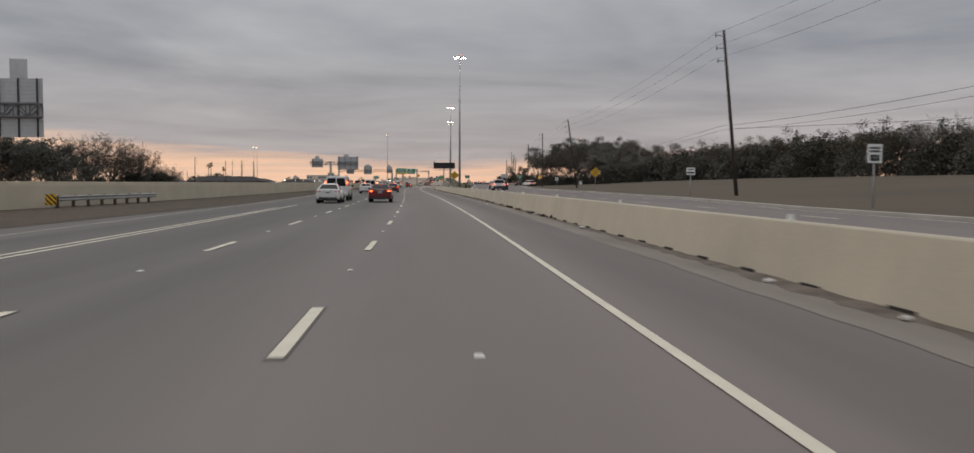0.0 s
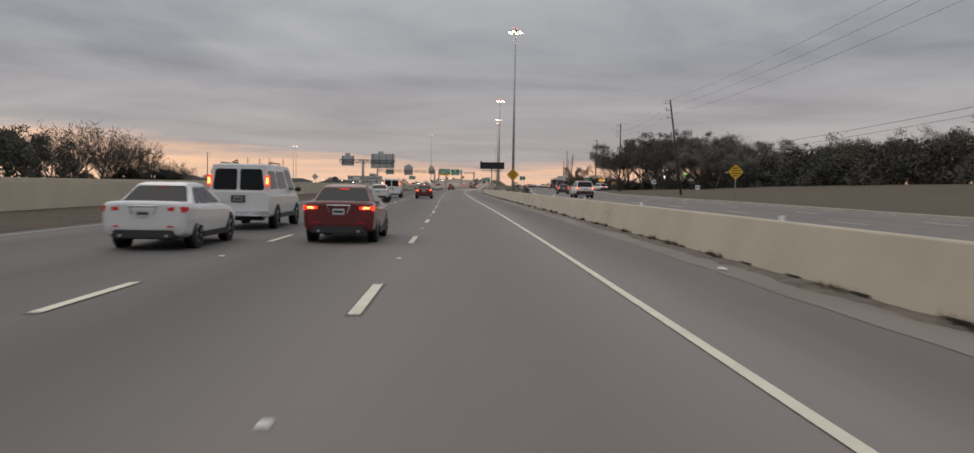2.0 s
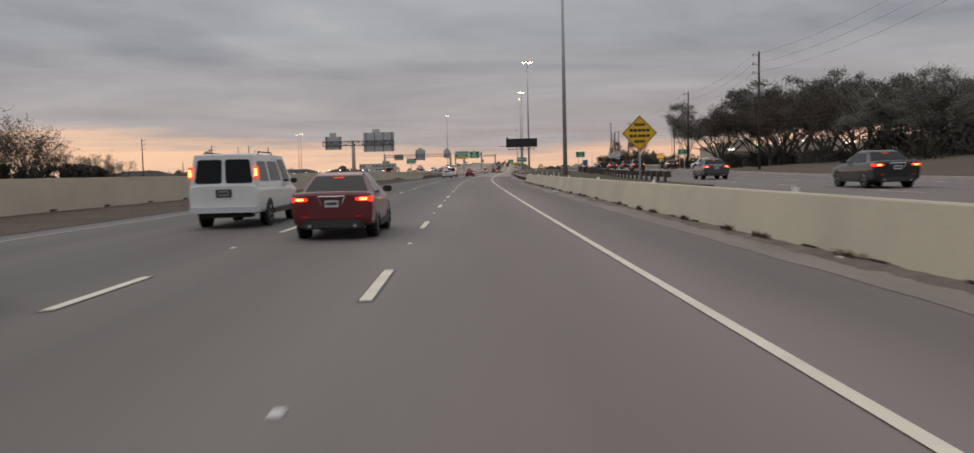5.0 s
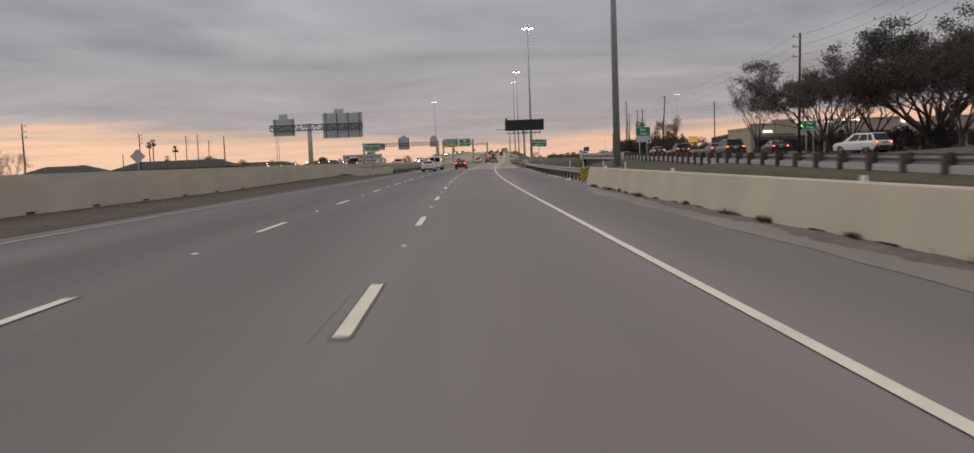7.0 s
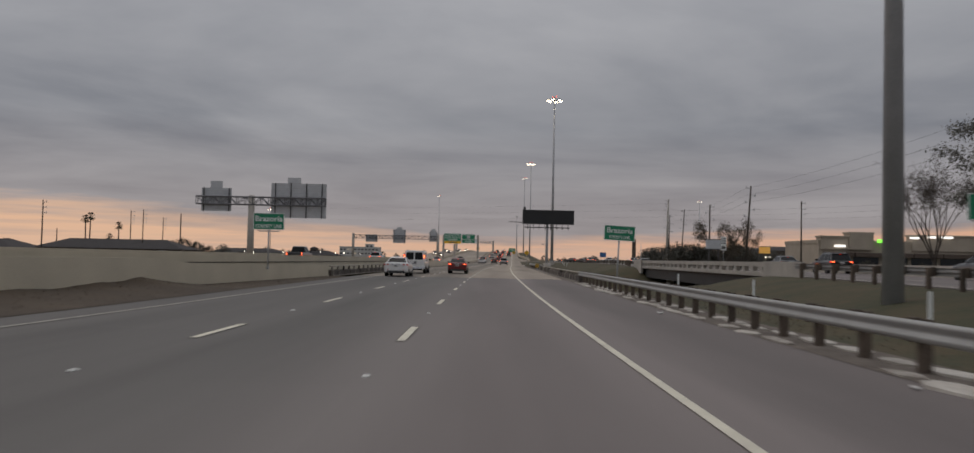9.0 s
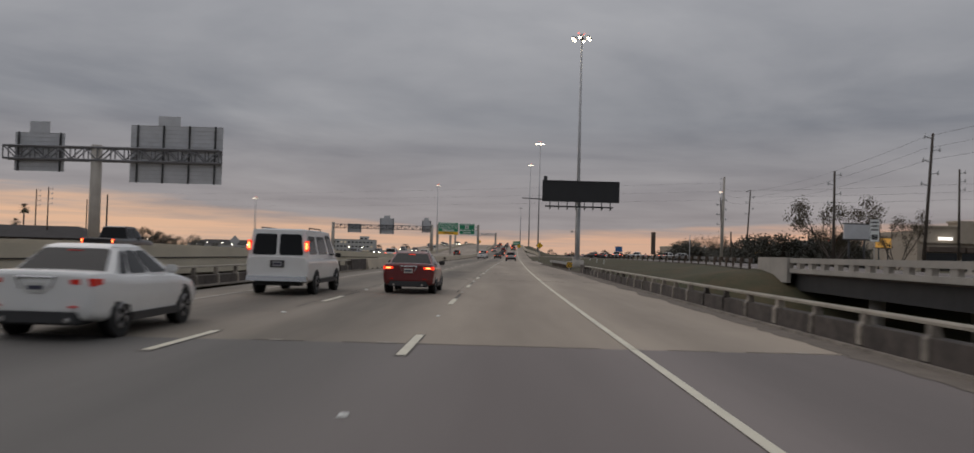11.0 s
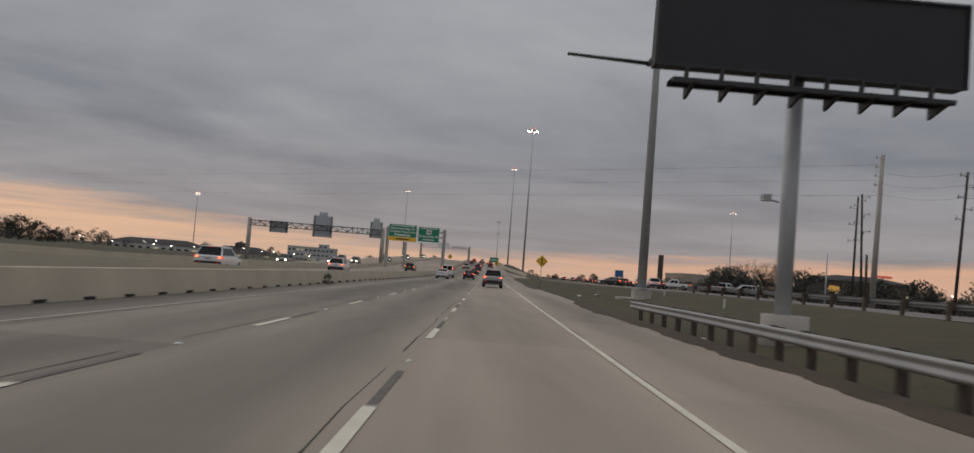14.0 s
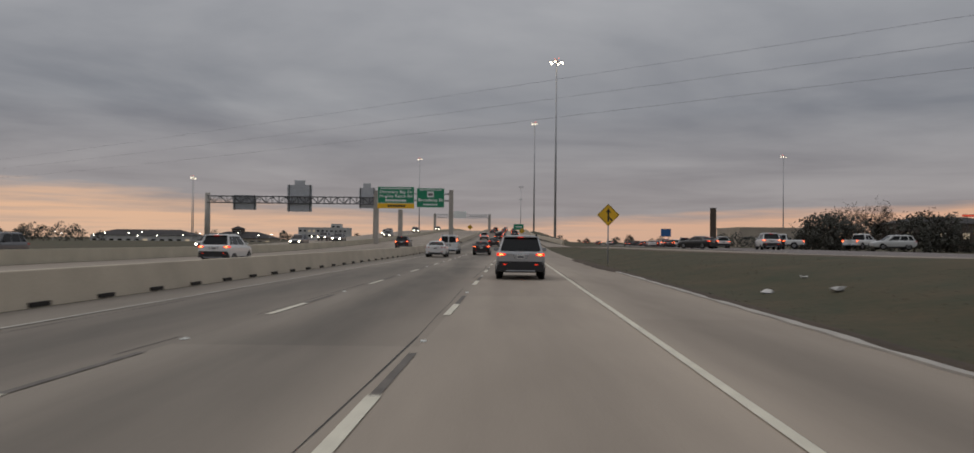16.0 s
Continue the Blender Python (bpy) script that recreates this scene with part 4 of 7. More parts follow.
# expansion joints of the creek bridge: a thin broken seal and chipped pale edges
rj = random.Random(63)
for y in (282.0, 315.6, 332.4):
    bm = bmesh.new()
    u = -10.4
    while u < 6.1:
        step = rj.uniform(0.25, 1.1)
        if rj.random() < 0.62:
            w = rj.uniform(0.003, 0.006)
            box(bm, S(y) + u, S(y) + min(6.2, u + step), y - w, y + w, 0.004, 0.010)
        u += step
    tagged(mesh_ob("expansion_joint", bm, M["joint_seal"]), "dark expansion joint across the bridge deck", "joint", kind="structure")
    bm = bmesh.new()
    for cx in (-3.95, -2.35, -1.72, -7.4, 1.9, 4.6):
        cx += rj.uniform(-0.15, 0.15)
        rx, ry = rj.uniform(0.12, 0.24), rj.uniform(0.05, 0.09)
        bm.faces.new([bm.verts.new((S(y) + cx + rx * rj.uniform(0.7, 1.1) * math.cos(a), y + 0.05 + ry * rj.uniform(0.7, 1.1) * math.sin(a), 0.012)) for a in (2 * math.pi * i / 11 for i in range(11))])
    tagged(mesh_ob("joint_patch", bm, M["gravel"]), "chipped pale mortar patches along the bridge joint", "joint", kind="stuff")

# tar-sealed cracks that follow the lane lines
rc = random.Random(9)
bm = bmesh.new()
for u, ya, yb in ((-1.98, 300, 470), (-5.58, 290, 470), (1.98, 340, 450), (-8.6, 336, 460)):
    y = ya
    off = 0.0
    while y < yb:
        L = rc.uniform(1.5, 4.5)
        if rc.random() < 0.75:
            o2 = off + rc.uniform(-0.05, 0.05)
            w = rc.uniform(0.005, 0.018)
            a, b = S(y) + u + off, S(y + L) + u + o2
            f = [bm.verts.new(q) for q in ((a - w, y, 0.0045), (a + w, y, 0.0045), (b + w, y + L, 0.0045), (b - w, y + L, 0.0045))]
            bm.faces.new(f)
            off = max(-0.12, min(0.12, o2))
        y += L
tagged(mesh_ob("crack_seal", bm, M["stain"]), "thin dark sealed cracks along the lane joints", "road crack", kind="stuff")
# fine paving seam of the asphalt, left of the lane dashes
bm = bmesh.new()
for u, ya, yb in ((-2.02, -20, 280), (-5.66, -20, 280)):
    y, off = ya, 0.0
    while y < yb:
        L = rc.uniform(1.0, 3.0)
        o2 = max(-0.09, min(0.09, off + rc.uniform(-0.05, 0.05)))
        if rc.random() < 0.22:
            w = rc.uniform(0.0015, 0.0035)
            a, b = S(y) + u + off, S(y + L) + u + o2
            bm.faces.new([bm.verts.new(q) for q in ((a - w, y, 0.0045), (a + w, y, 0.0045), (b + w, y + L, 0.0045), (b - w, y + L, 0.0045))])
        off = o2
        y += L
tagged(mesh_ob("paving_seam", bm, M["joint_seal"]), "fine dark paving seam in the asphalt", "road crack", kind="stuff")


def scuff(parent, y, z, ly, lz, seed, u=5.48):
    """Ragged tyre mark on the inner face of the barrier."""
    r2 = random.Random(seed)
    bm = bmesh.new()
    for k in range(11):
        yy, zz = y + r2.uniform(-ly, ly), z + r2.uniform(-lz, lz)
        a, b = r2.uniform(0.12, 0.45) * ly, r2.uniform(0.12, 0.45) * lz
        n = 7
        pts = []
        for i in range(n):
            t = 2 * math.pi * i / n
            q = r2.uniform(0.6, 1.2)
            y2, z2 = yy + a * q * math.cos(t), max(0.12, min(0.86, zz + b * q * math.sin(t)))
            h = H_R(y2)
            zn = z2 / h
            off = -0.29 + zn * 0.19
            pts.append(bm.verts.new((S(y2) + u + off - 0.006, y2, z2)))
        try:
            bm.faces.new(pts)
        except ValueError:
            pass
    return mesh_ob("scuff_mark", bm, M["scuff"], parent, "grey tyre scuff")


for i, (y, z, ly, lz) in enumerate(((102.6, 0.5, 1.7, 0.14), (105.3, 0.5, 0.9, 0.14), (72.2, 0.52, 0.9, 0.16))):
    scuff(right_wall, y, z, ly, lz, 200 + i)


def litter(x, y, z, s, seed, long=1.0, material="litter", label="crumpled white litter on the shoulder"):
    r2 = random.Random(seed)
    bm = bmesh.new()
    bmesh.ops.create_icosphere(bm, subdivisions=1, radius=s)
    for v in bm.verts:
        v.co = Vector((v.co.x * r2.uniform(0.5, 1.2), v.co.y * long * r2.uniform(0.6, 1.2), (v.co.z + s) * r2.uniform(0.2, 0.5)))
    ob = mesh_ob("litter", bm, M[material])
    ob.matrix_world = pose(x, y, z, 0, 0, r2.uniform(0, 180) if long < 2 else r2.uniform(-12, 12))
    return tagged(ob, label, "litter", "roadside litter")


for i, (y, u, s, lg) in enumerate(((5.4, 4.9, 0.09, 1.2), (1.7, 4.95, 0.08, 1.5), (34.4, 5.0, 0.07, 1.5), (21.3, 4.9, 0.12, 1.8), (54.9, 4.4, 0.08, 3.0), (98.7, 4.9, 0.10, 2.5), (171.9, 5.0, 0.12, 1.5), (203.1, 3.1, 0.09, 1.0), (226.9, 4.9, 0.07, 1.0), (241.2, 4.75, 0.10, 1.4), (373.4, 5.95, 0.16, 1.0), (421.6, 8.9, 0.24, 1.2), (424, 7.6, 0.2, 1.4), (427, 9.8, 0.15, 1.0), (366, 6.0, 0.12, 1.2), (150, 4.95, 0.07, 1.3), (125, 5.0, 0.06, 1.2), (112, 4.85, 0.07, 2.0))):
    litter(S(y) + u, y, 0.004 if u < 5.2 else ground_z(S(y) + u, y) + 0.005, s, 300 + i, lg)
bm = bmesh.new()
tube(bm, (S(164.9) + 4.55, 164.9, 0.07), (S(162.2) + 4.6, 162.2, 0.06), 0.042, 0.04, 8)
tagged(mesh_ob("pipe_piece", bm, M["litter"]), "long white plastic pipe lying in the gutter", "litter", "roadside litter")


# dead grass: blades along the wall and on the verge beside the billboard
def blades(name, label, count, area, height, seed, material):
    r2 = np.random.RandomState(seed)
    verts, faces = [], []
    for i in range(count):
        x, y, z = area(r2)
        h = height * (0.5 + r2.rand())
        a = r2.rand() * 6.283
        w = 0.012 + 0.012 * r2.rand()
        lx, ly = (r2.rand() - 0.5) * h, (r2.rand() - 0.5) * h
        k = len(verts)
        verts += [(x - w * math.cos(a), y - w * math.sin(a), z), (x + w * math.cos(a), y + w * math.sin(a), z), (x + lx, y + ly, z + h)]
        faces.append((k, k + 1, k + 2))
    me = bpy.data.meshes.new(name)
    me.from_pydata(verts, [], faces)
    me.materials.append(material)
    return tagged(new(name, me), label, "grass", kind="stuff")


def verge_area(r2):
    y = -20 + 296 * r2.rand()
    a, b = INNER(y) + 0.25, PAVE_L(y) - 0.1
    k = r2.rand() ** 1.3
    return S(y) + a + (b - a) * k, y, verge_z(k, y) - 0.01


def right_area(r2):
    y = 338 + 130 * r2.rand() ** 1.2
    u = RIGHT_EDGE(y) + 0.25 + 9 * r2.rand() ** 1.7
    x = S(y) + u
    return x, y, ground_z(x, y) - 0.01


def rail_area(r2):
    y = 208 + 70 * r2.rand()
    x = S(y) + 6.2 + 5 * r2.rand() ** 1.5
    return x, y, ground_z(x, y) - 0.01


TUFTS = [(30 + 176 * (i * 0.618 % 1.0), 0.3 + 0.7 * (i * 0.377 % 1.0)) for i in range(46)]


def foot_area(r2):
    y0, k = TUFTS[r2.randint(len(TUFTS))]
    y = y0 + 0.45 * k * r2.randn()
    return S(y) + 5.17 - abs(0.10 * k * r2.randn()), y, 0.01


def edge_area(r2):
    y = 338 + 130 * r2.rand() ** 1.3
    x = S(y) + RIGHT_EDGE(y) + 0.10 + 0.26 * r2.randn()
    return x, y, ground_z(x, y) + 0.012


blades("dead_grass", "dry weeds rooted along the barrier foot", 3600, foot_area, 0.11, 14, M["blade_dry"])
blades("dead_grass", "dry grass creeping over the shoulder edge", 9000, edge_area, 0.035, 15, M["blade_dry"])
blades("dead_grass", "dead brown grass along the barrier wall", 5000, verge_area, 0.05, 4, M["blade_dry"])
blades("verge_grass", "short winter grass beside the road", 9000, right_area, 0.03, 6, M["blade_mix"])
blades("verge_grass", "short winter grass behind the guardrail", 9000, rail_area, 0.05, 7, M["blade_mix"])


# ---------------------------------------------------------------- high-mast lamps
def high_mast(label, x, y, z0, top, group="high mast lamps", lit=True, plinth=False, r=0.33):
    t = thing("high_mast_lamp", label, "street lamp", pose(x, y, z0), group)
    h = top - z0
    bm = bmesh.new()
    tube(bm, (0, 0, 0.0), (0, 0, h), r, r * 0.40, 16)
    part("mast", bm, M["galv_dull"], t, "tapered grey steel mast", True)
    bm = bmesh.new()
    tube(bm, (0, 0, 0.0), (0, 0, 0.07), r * 1.9, r * 1.9, 12)
    part("base_plate", bm, M["galv_dull"], t)
    bm = bmesh.new()
    rr = 1.25
    rings = [[bm.verts.new(((rr + 0.05 * math.cos(b)) * math.cos(a), (rr + 0.05 * math.cos(b)) * math.sin(a), h - 0.35 + 0.05 * math.sin(b))) for b in (0.0, 1.26, 2.51, 3.77, 5.03)] for a in (2 * math.pi * i / 16 for i in range(16))]
    for i in range(16):
        p, q = rings[i], rings[(i + 1) % 16]
        for j in range(5):
            bm.faces.new((p[j], q[j], q[(j + 1) % 5], p[(j + 1) % 5]))
    part("lamp_ring", bm, M["galv_dull"], t, "steel lamp carrier ring")
    for i in range(4):
        a = math.pi * i / 2
        bm = bmesh.new()
        tube(bm, (0.2 * math.cos(a), 0.2 * math.sin(a), h - 0.35), (rr * math.cos(a), rr * math.sin(a), h - 0.35), 0.05, n=5)
        part("arm", bm, M["galv_dull"], t)
    bm = bmesh.new()
    tube(bm, (0, 0, h - 0.6), (0, 0, h + 0.35), 0.32, 0.22, 10)
    part("mast_head", bm, M["galv_dull"], t)
    for i in range(6):
        a = math.pi * i / 3 + 0.2
        bm = bmesh.new()
        cx, cy = 1.5 * math.cos(a), 1.5 * math.sin(a)
        tube(bm, (cx, cy, h - 0.15), (cx, cy, h - 0.55), 0.16, 0.36, 10)
        lum = part("luminaire", bm, M["galv_dull"], t)
        bm = bmesh.new()
        bmesh.ops.create_uvsphere(bm, u_segments=10, v_segments=6, radius=0.28 if y < 700 else 0.2)
        bmesh.ops.scale(bm, vec=(1, 1, 0.62), verts=bm.verts[:])
        bmesh.ops.translate(bm, vec=(cx, cy, h - 0.62), verts=bm.verts[:])
        part("lens", bm, (M["lamp"] if y < 700 else M["lens_far"]) if lit else M["galv_dull"], lum, "glowing warm white lens", True)
    if lit:
        for sx in (-0.55, 0.55):
            bm = bmesh.new()
            bmesh.ops.create_uvsphere(bm, u_segments=8, v_segments=6, radius=0.055)
            bmesh.ops.translate(bm, vec=(sx, 0, h + 0.55), verts=bm.verts[:])
            tube(bm, (sx * 0.35, 0, h + 0.1), (sx, 0, h + 0.45), 0.04, n=5)
            part("beacon", bm, M["beacon"], t, "small red obstruction light", True)
    if plinth:
        bm = bmesh.new()
        box(bm, -0.64, 0.64, -0.64, 0.64, -0.75, -0.0, taper=0.03)
        part("footing", bm, M["concrete"], t, "square concrete footing")
        bm = bmesh.new()
        n = 8
        v = [bm.verts.new((0.35 + 2.3 * math.cos(math.pi * (2 * i + 1) / n), 2.3 * math.sin(math.pi * (2 * i + 1) / n), -1.05)) for i in range(n)]
        f = bm.faces.new(v)
        g = bmesh.ops.extrude_face_region(bm, geom=[f])
        bmesh.ops.translate(bm, vec=(0, 0, 0.34), verts=[q for q in g["geom"] if isinstance(q, bmesh.types.BMVert)])
        solid(bm)
        part("apron", bm, M["concrete"], t, "octagonal pale concrete apron")
    return t


high_mast("tall grey steel lamp mast, lit, on the grass", 9.9, 244.75, -0.1, 38.7, r=0.35)
high_mast("tall grey steel lamp mast, lit, on a concrete footing", 12.35, 412.1, 1.12, 38.7, plinth=True, r=0.36)
high_mast("tall grey steel lamp mast, lit, beside the ramp", 17.9, 601.8, 0.6, 45.1)
high_mast("tall grey steel lamp mast, lit, far along the road", 24.4, 792, 4.0, 56.4, r=0.42)
high_mast("distant lit mast beside the express lanes", -42.4, 982, -0.2, 57.1, r=0.42)
high_mast("distant lit mast behind the roofs", -179.1, 928, -0.2, 39.5)
high_mast("distant lit mast behind the buildings", -187.3, 955, -0.2, 40.6)
high_mast("distant lit mast across the service road", 150, 821, -0.2, 45.4)
high_mast("distant unlit mast on the overpass", 30.5, 1060, 6.0, 44.0, lit=False)
high_mast("distant unlit mast on the overpass", 36.0, 1180, 6.0, 40.0, lit=False)
bm = bmesh.new()
tube(bm, (0, 0, -0.6), (0, 0, 0.0), 1.0, 1.0, 16)
ft = tagged(mesh_ob("mast_footing", bm, M["concrete"]), "round concrete footing under the lamp mast", "footing", kind="structure")
ft.location = (9.9, 244.75, 0.0)


# ---------------------------------------------------------------- signs
def panel(t, x0, x1, z0, z1, y, front, back_view=False, name="panel"):
    bm = bmesh.new()
    box(bm, x0, x1, y - 0.02, y + 0.02, z0, z1)
    return part(name, bm, front, t)


def border(t, x0, x1, z0, z1, y, w, material):
    for a, b, c, d in ((x0, x1, z0, z0 + w), (x0, x1, z1 - w, z1), (x0, x0 + w, z0 + w, z1 - w), (x1 - w, x1, z0 + w, z1 - w)):
        bm = bmesh.new()
        box(bm, a, b, y - 0.004, y, c, d)
        part("border", bm, material, t)


def bars(t, x0, x1, z, h, y, n, material, name="mark"):
    """Unreadable writing as plain bars."""
    w = (x1 - x0) / n
    for i in range(n):
        bm = bmesh.new()
        box(bm, x0 + i * w + w * 0.06, x0 + (i + 1) * w - w * 0.10, y - 0.004, y, z - h / 2, z + h / 2)
        part(name, bm, material, t)


def truss(t, x0, x1, y, z0, z1, d, n, material, name="truss"):
    bm = bmesh.new()
    r = 0.10
    for zz in (z0, z1):
        for yy in (y - d / 2, y + d / 2):
            tube(bm, (x0, yy, zz), (x1, yy, zz), r, n=6)
    step = (x1 - x0) / n
    for i in range(n + 1):
        x = x0 + i * step
        for yy in (y - d / 2, y + d / 2):
            tube(bm, (x, yy, z0), (x, yy, z1), 0.06, n=5)
            if i < n:
                a, b = (z0, z1) if i % 2 else (z1, z0)
                tube(bm, (x, yy, a), (x + step, yy, b), 0.06, n=5)
        tube(bm, (x, y - d / 2, z1), (x, y + d / 2, z1), 0.04, n=5)
    return part(name, bm, material, t, "lattice steel truss")


def sign_back(t, x0, x1, z0, z1, y, tab=None):
    """Back of a guide sign: ribbed sheet with upright stiffeners."""
    p = panel(t, x0, x1, z0, z1, y, M["sign_back"], name="sign_panel")
    bm = bmesh.new()
    n = max(3, int((z1 - z0) / 0.36))
    for i in range(n + 1):
        z = z0 + (z1 - z0) * i / n
        box(bm, x0, x1, y - 0.055, y - 0.022, z - 0.02, z + 0.02)
    part("rib", bm, M["galv_dull"], p)
    k = 4 if x1 - x0 > 6 else 2
    for i in range(k):
        x = x0 + (x1 - x0) * (0.08 + 0.84 * i / (k - 1))
        bm = bmesh.new()
        box(bm, x - 0.07, x + 0.07, y - 0.17, y - 0.057, z0 - 0.05, z1 + 0.05)
        part("stiffener", bm, M["steel_dark"], p)
    if tab:
        a, b, c = tab
        panel(p, a, b, z1 + 0.01, c, y, M["sign_back"], name="exit_tab")


def cantilever(label, x, y, group="", near=False):
    t = thing("cantilever_sign", label, "road sign", pose(x, y, 0), group)
    bm = bmesh.new()
    tube(bm, (0, 0, -0.3), (0, 0, 10.25), 0.52, 0.46, 16)
    part("post", bm, M["concrete"], t, "pale round steel post")
    truss(t, -8.2 if not near else -1.0, 11.1, 0, 8.85 if not near else 7.95, 10.0 if not near else 9.25, 0.9, 16 if not near else 10, M["truss_steel"])
    if near:
        sign_back(t, 4.6, 11.1, 6.0, 11.75, 0.62, (7.95, 9.65, 13.7))
        return t
    sign_back(t, -7.7, -3.2, 7.85, 11.3, 0.62, (-6.4, -4.6, 12.35))
    sign_back(t, 2.75, 11.1, 7.05, 12.2, 0.62, (5.2, 7.2, 13.1))
    return t


c1 = cantilever("back of a two-armed guide sign on a round post", -38.4, 345, "cantilever signs")
cantilever("grey back of a tall guide sign with an exit tab", -49.35, 80.4, "cantilever signs", True)

# sign bridge over the express lanes, seen from behind, and the two guide signs beside it
gan = thing("sign_gantry", "lattice sign bridge with the backs of three signs", "sign gantry", pose(0, 580, 0))
for x, zb in ((-58.2, -1.0), (-22.3, 1.5)):
    bm = bmesh.new()
    tube(bm, (x, 0, zb), (x, 0, 11.2), 0.62, 0.55, 14)
    part("post", bm, M["concrete"], gan, "pale round post")
truss(gan, -58.2, -22.3, 0, 9.15, 10.55, 1.0, 26, M["truss_steel"])
sign_back(gan, -53.0, -48.0, 7.7, 10.8, 0.72)
sign_back(gan, -41.4, -36.1, 7.4, 13.1, 0.72, (-39.9, -37.6, 14.1))
sign_back(gan, -26.0, -22.6, 8.3, 12.6, 0.72, (-25.2, -23.5, 13.6))

gan2 = thing("sign_gantry", "steel frame with two green guide signs", "sign gantry", pose(0, 551, 0))
for x, zt in ((-18.6, 10.4), (-5.2, 10.6), (-14.3, 7.0)):
    bm = bmesh.new()
    box(bm, x - 0.4, x + 0.4, -0.3, 0.3, 0.8, zt, taper=0.02)
    part("post", bm, M["concrete"], gan2, "square pale post")
bm = bmesh.new()
tube(bm, (-18.6, 0, 9.9), (-5.2, 0, 9.9), 0.16, n=8)
tube(bm, (-18.6, 0, 8.7), (-5.2, 0, 8.7), 0.16, n=8)
part("beam", bm, M["galv_dull"], gan2)
g1 = panel(gan2, -18.4, -11.8, 7.2, 11.1, -0.45, M["sign_green"], name="guide_sign")
border(g1, -18.4, -11.8, 8.12, 11.1, -0.472, 0.07, M["sign_white"])
bm = bmesh.new()
box(bm, -18.4, -11.8, -0.478, -0.471, 7.2, 8.1)
part("exit_strip", bm, M["sign_yellow"], g1, "yellow exit strip")
bars(g1, -16.6, -13.4, 7.65, 0.34, -0.480, 7, M["sign_black"])
bars(g1, -17.9, -12.3, 10.78, 0.20, -0.476, 16, M["sign_white"])
lettering("lettering", "Discovery Bay Dr", 0.72, -15.1, -0.474, 10.15, M["sign_white"], g1, 5.9)
lettering("lettering", "Hughes Ranch Rd", 0.72, -15.1, -0.474, 9.40, M["sign_white"], g1, 5.9)
bars(g1, -17.0, -13.2, 8.62, 0.36, -0.474, 9, M["sign_white"])
g2 = panel(gan2, -11.4, -6.4, 7.4, 10.9, -0.45, M["sign_green"], name="guide_sign")
border(g2, -11.4, -6.4, 7.4, 10.9, -0.472, 0.07, M["sign_white"])
bars(g2, -10.9, -6.9, 10.58, 0.18, -0.474, 12, M["sign_white"])
bm = bmesh.new()
box(bm, -9.5, -8.3, -0.478, -0.471, 9.25, 10.3)
sh = part("route_shield", bm, M["sign_white"], g2, "white route square")
bars(sh, -9.3, -8.5, 9.75, 0.45, -0.482, 3, M["sign_black"])
lettering("lettering", "Broadway St", 0.78, -8.9, -0.474, 8.75, M["sign_white"], g2, 4.4)
bars(g2, -10.2, -7.6, 7.95, 0.30, -0.474, 7, M["sign_white"])

gan3 = thing("sign_gantry", "far lattice sign bridge before the overpass", "sign gantry", pose(0, 760, 0))
for x in (-19.5, 3.6):
    bm = bmesh.new()
    box(bm, x - 0.55, x + 0.55, -0.4, 0.4, 4.0, 12.9, taper=0.03)
    part("post", bm, M["concrete"], gan3, "square pale post")
truss(gan3, -19.5, 3.6, 0, 11.2, 12.6, 1.0, 18, M["galv_dull"])
panel(gan3, -11.5, -6.2, 11.0, 13.9, -0.7, M["sign_white"], name="sign_panel")
bars(gan3, 4.3 - 9, 2.4, 11.9, 0.5, -0.6, 12, M["galv_dull"], "bracket")


def ground_sign(label, x0, x1, z0, z1, y, lines, posts=2, material="sign_green", zg=0.0, lat=0.0, group=""):
    t = thing("road_sign", label, "road sign", pose((x0 + x1) / 2, y, 0, 0, lat, 0), group)
    w = x1 - x0
    p = panel(t, -w / 2, w / 2, z0, z1, 0, M[material], name="sign_panel")
    ink = M["sign_white"] if material in ("sign_green", "panel_blue") else M["sign_black"]
    border(p, -w / 2, w / 2, z0, z1, -0.022, 0.035, ink)
    for body, size, z, wid in lines:
        if body:
            lettering("lettering", body, size, 0, -0.026, z, ink, p, wid)
        else:
            bars(p, -wid / 2, wid / 2, z, size, -0.024, max(3, int(wid / size)), ink)
    for i in range(posts):
        x = 0 if posts == 1 else (-w * 0.25 if i == 0 else w * 0.25)
        bm = bmesh.new()
        tube(bm, (x, 0.06, zg), (x, 0.06, z1 - 0.1), 0.045, n=8)
        part("post", bm, M["galv_dull"], t, "grey steel post")
    return t


cs = ground_sign("green county line sign behind the barrier", -16.6 + 0.2, -14.75 + 0.05, 2.84, 3.76, 263.9, [("Brazoria", 0.42, 3.44, 1.5), ("COUNTY LINE", 0.26, 3.03, 1.45)], 1, zg=0.72, group="county line signs")
bm = bmesh.new()
tube(bm, (-0.55, 0.03, 2.76), (0.55, 0.03, 2.76), 0.03, n=6)
tube(bm, (-0.55, 0.03, 2.76), (-0.6, 0.03, 2.86), 0.03, n=6)
tube(bm, (0.55, 0.03, 2.76), (0.6, 0.03, 2.86), 0.03, n=6)
box(bm, -0.62, 0.06, 0.02, 0.10, 0.66, 0.80)
part("bracket", bm, M["galv_dull"], cs)
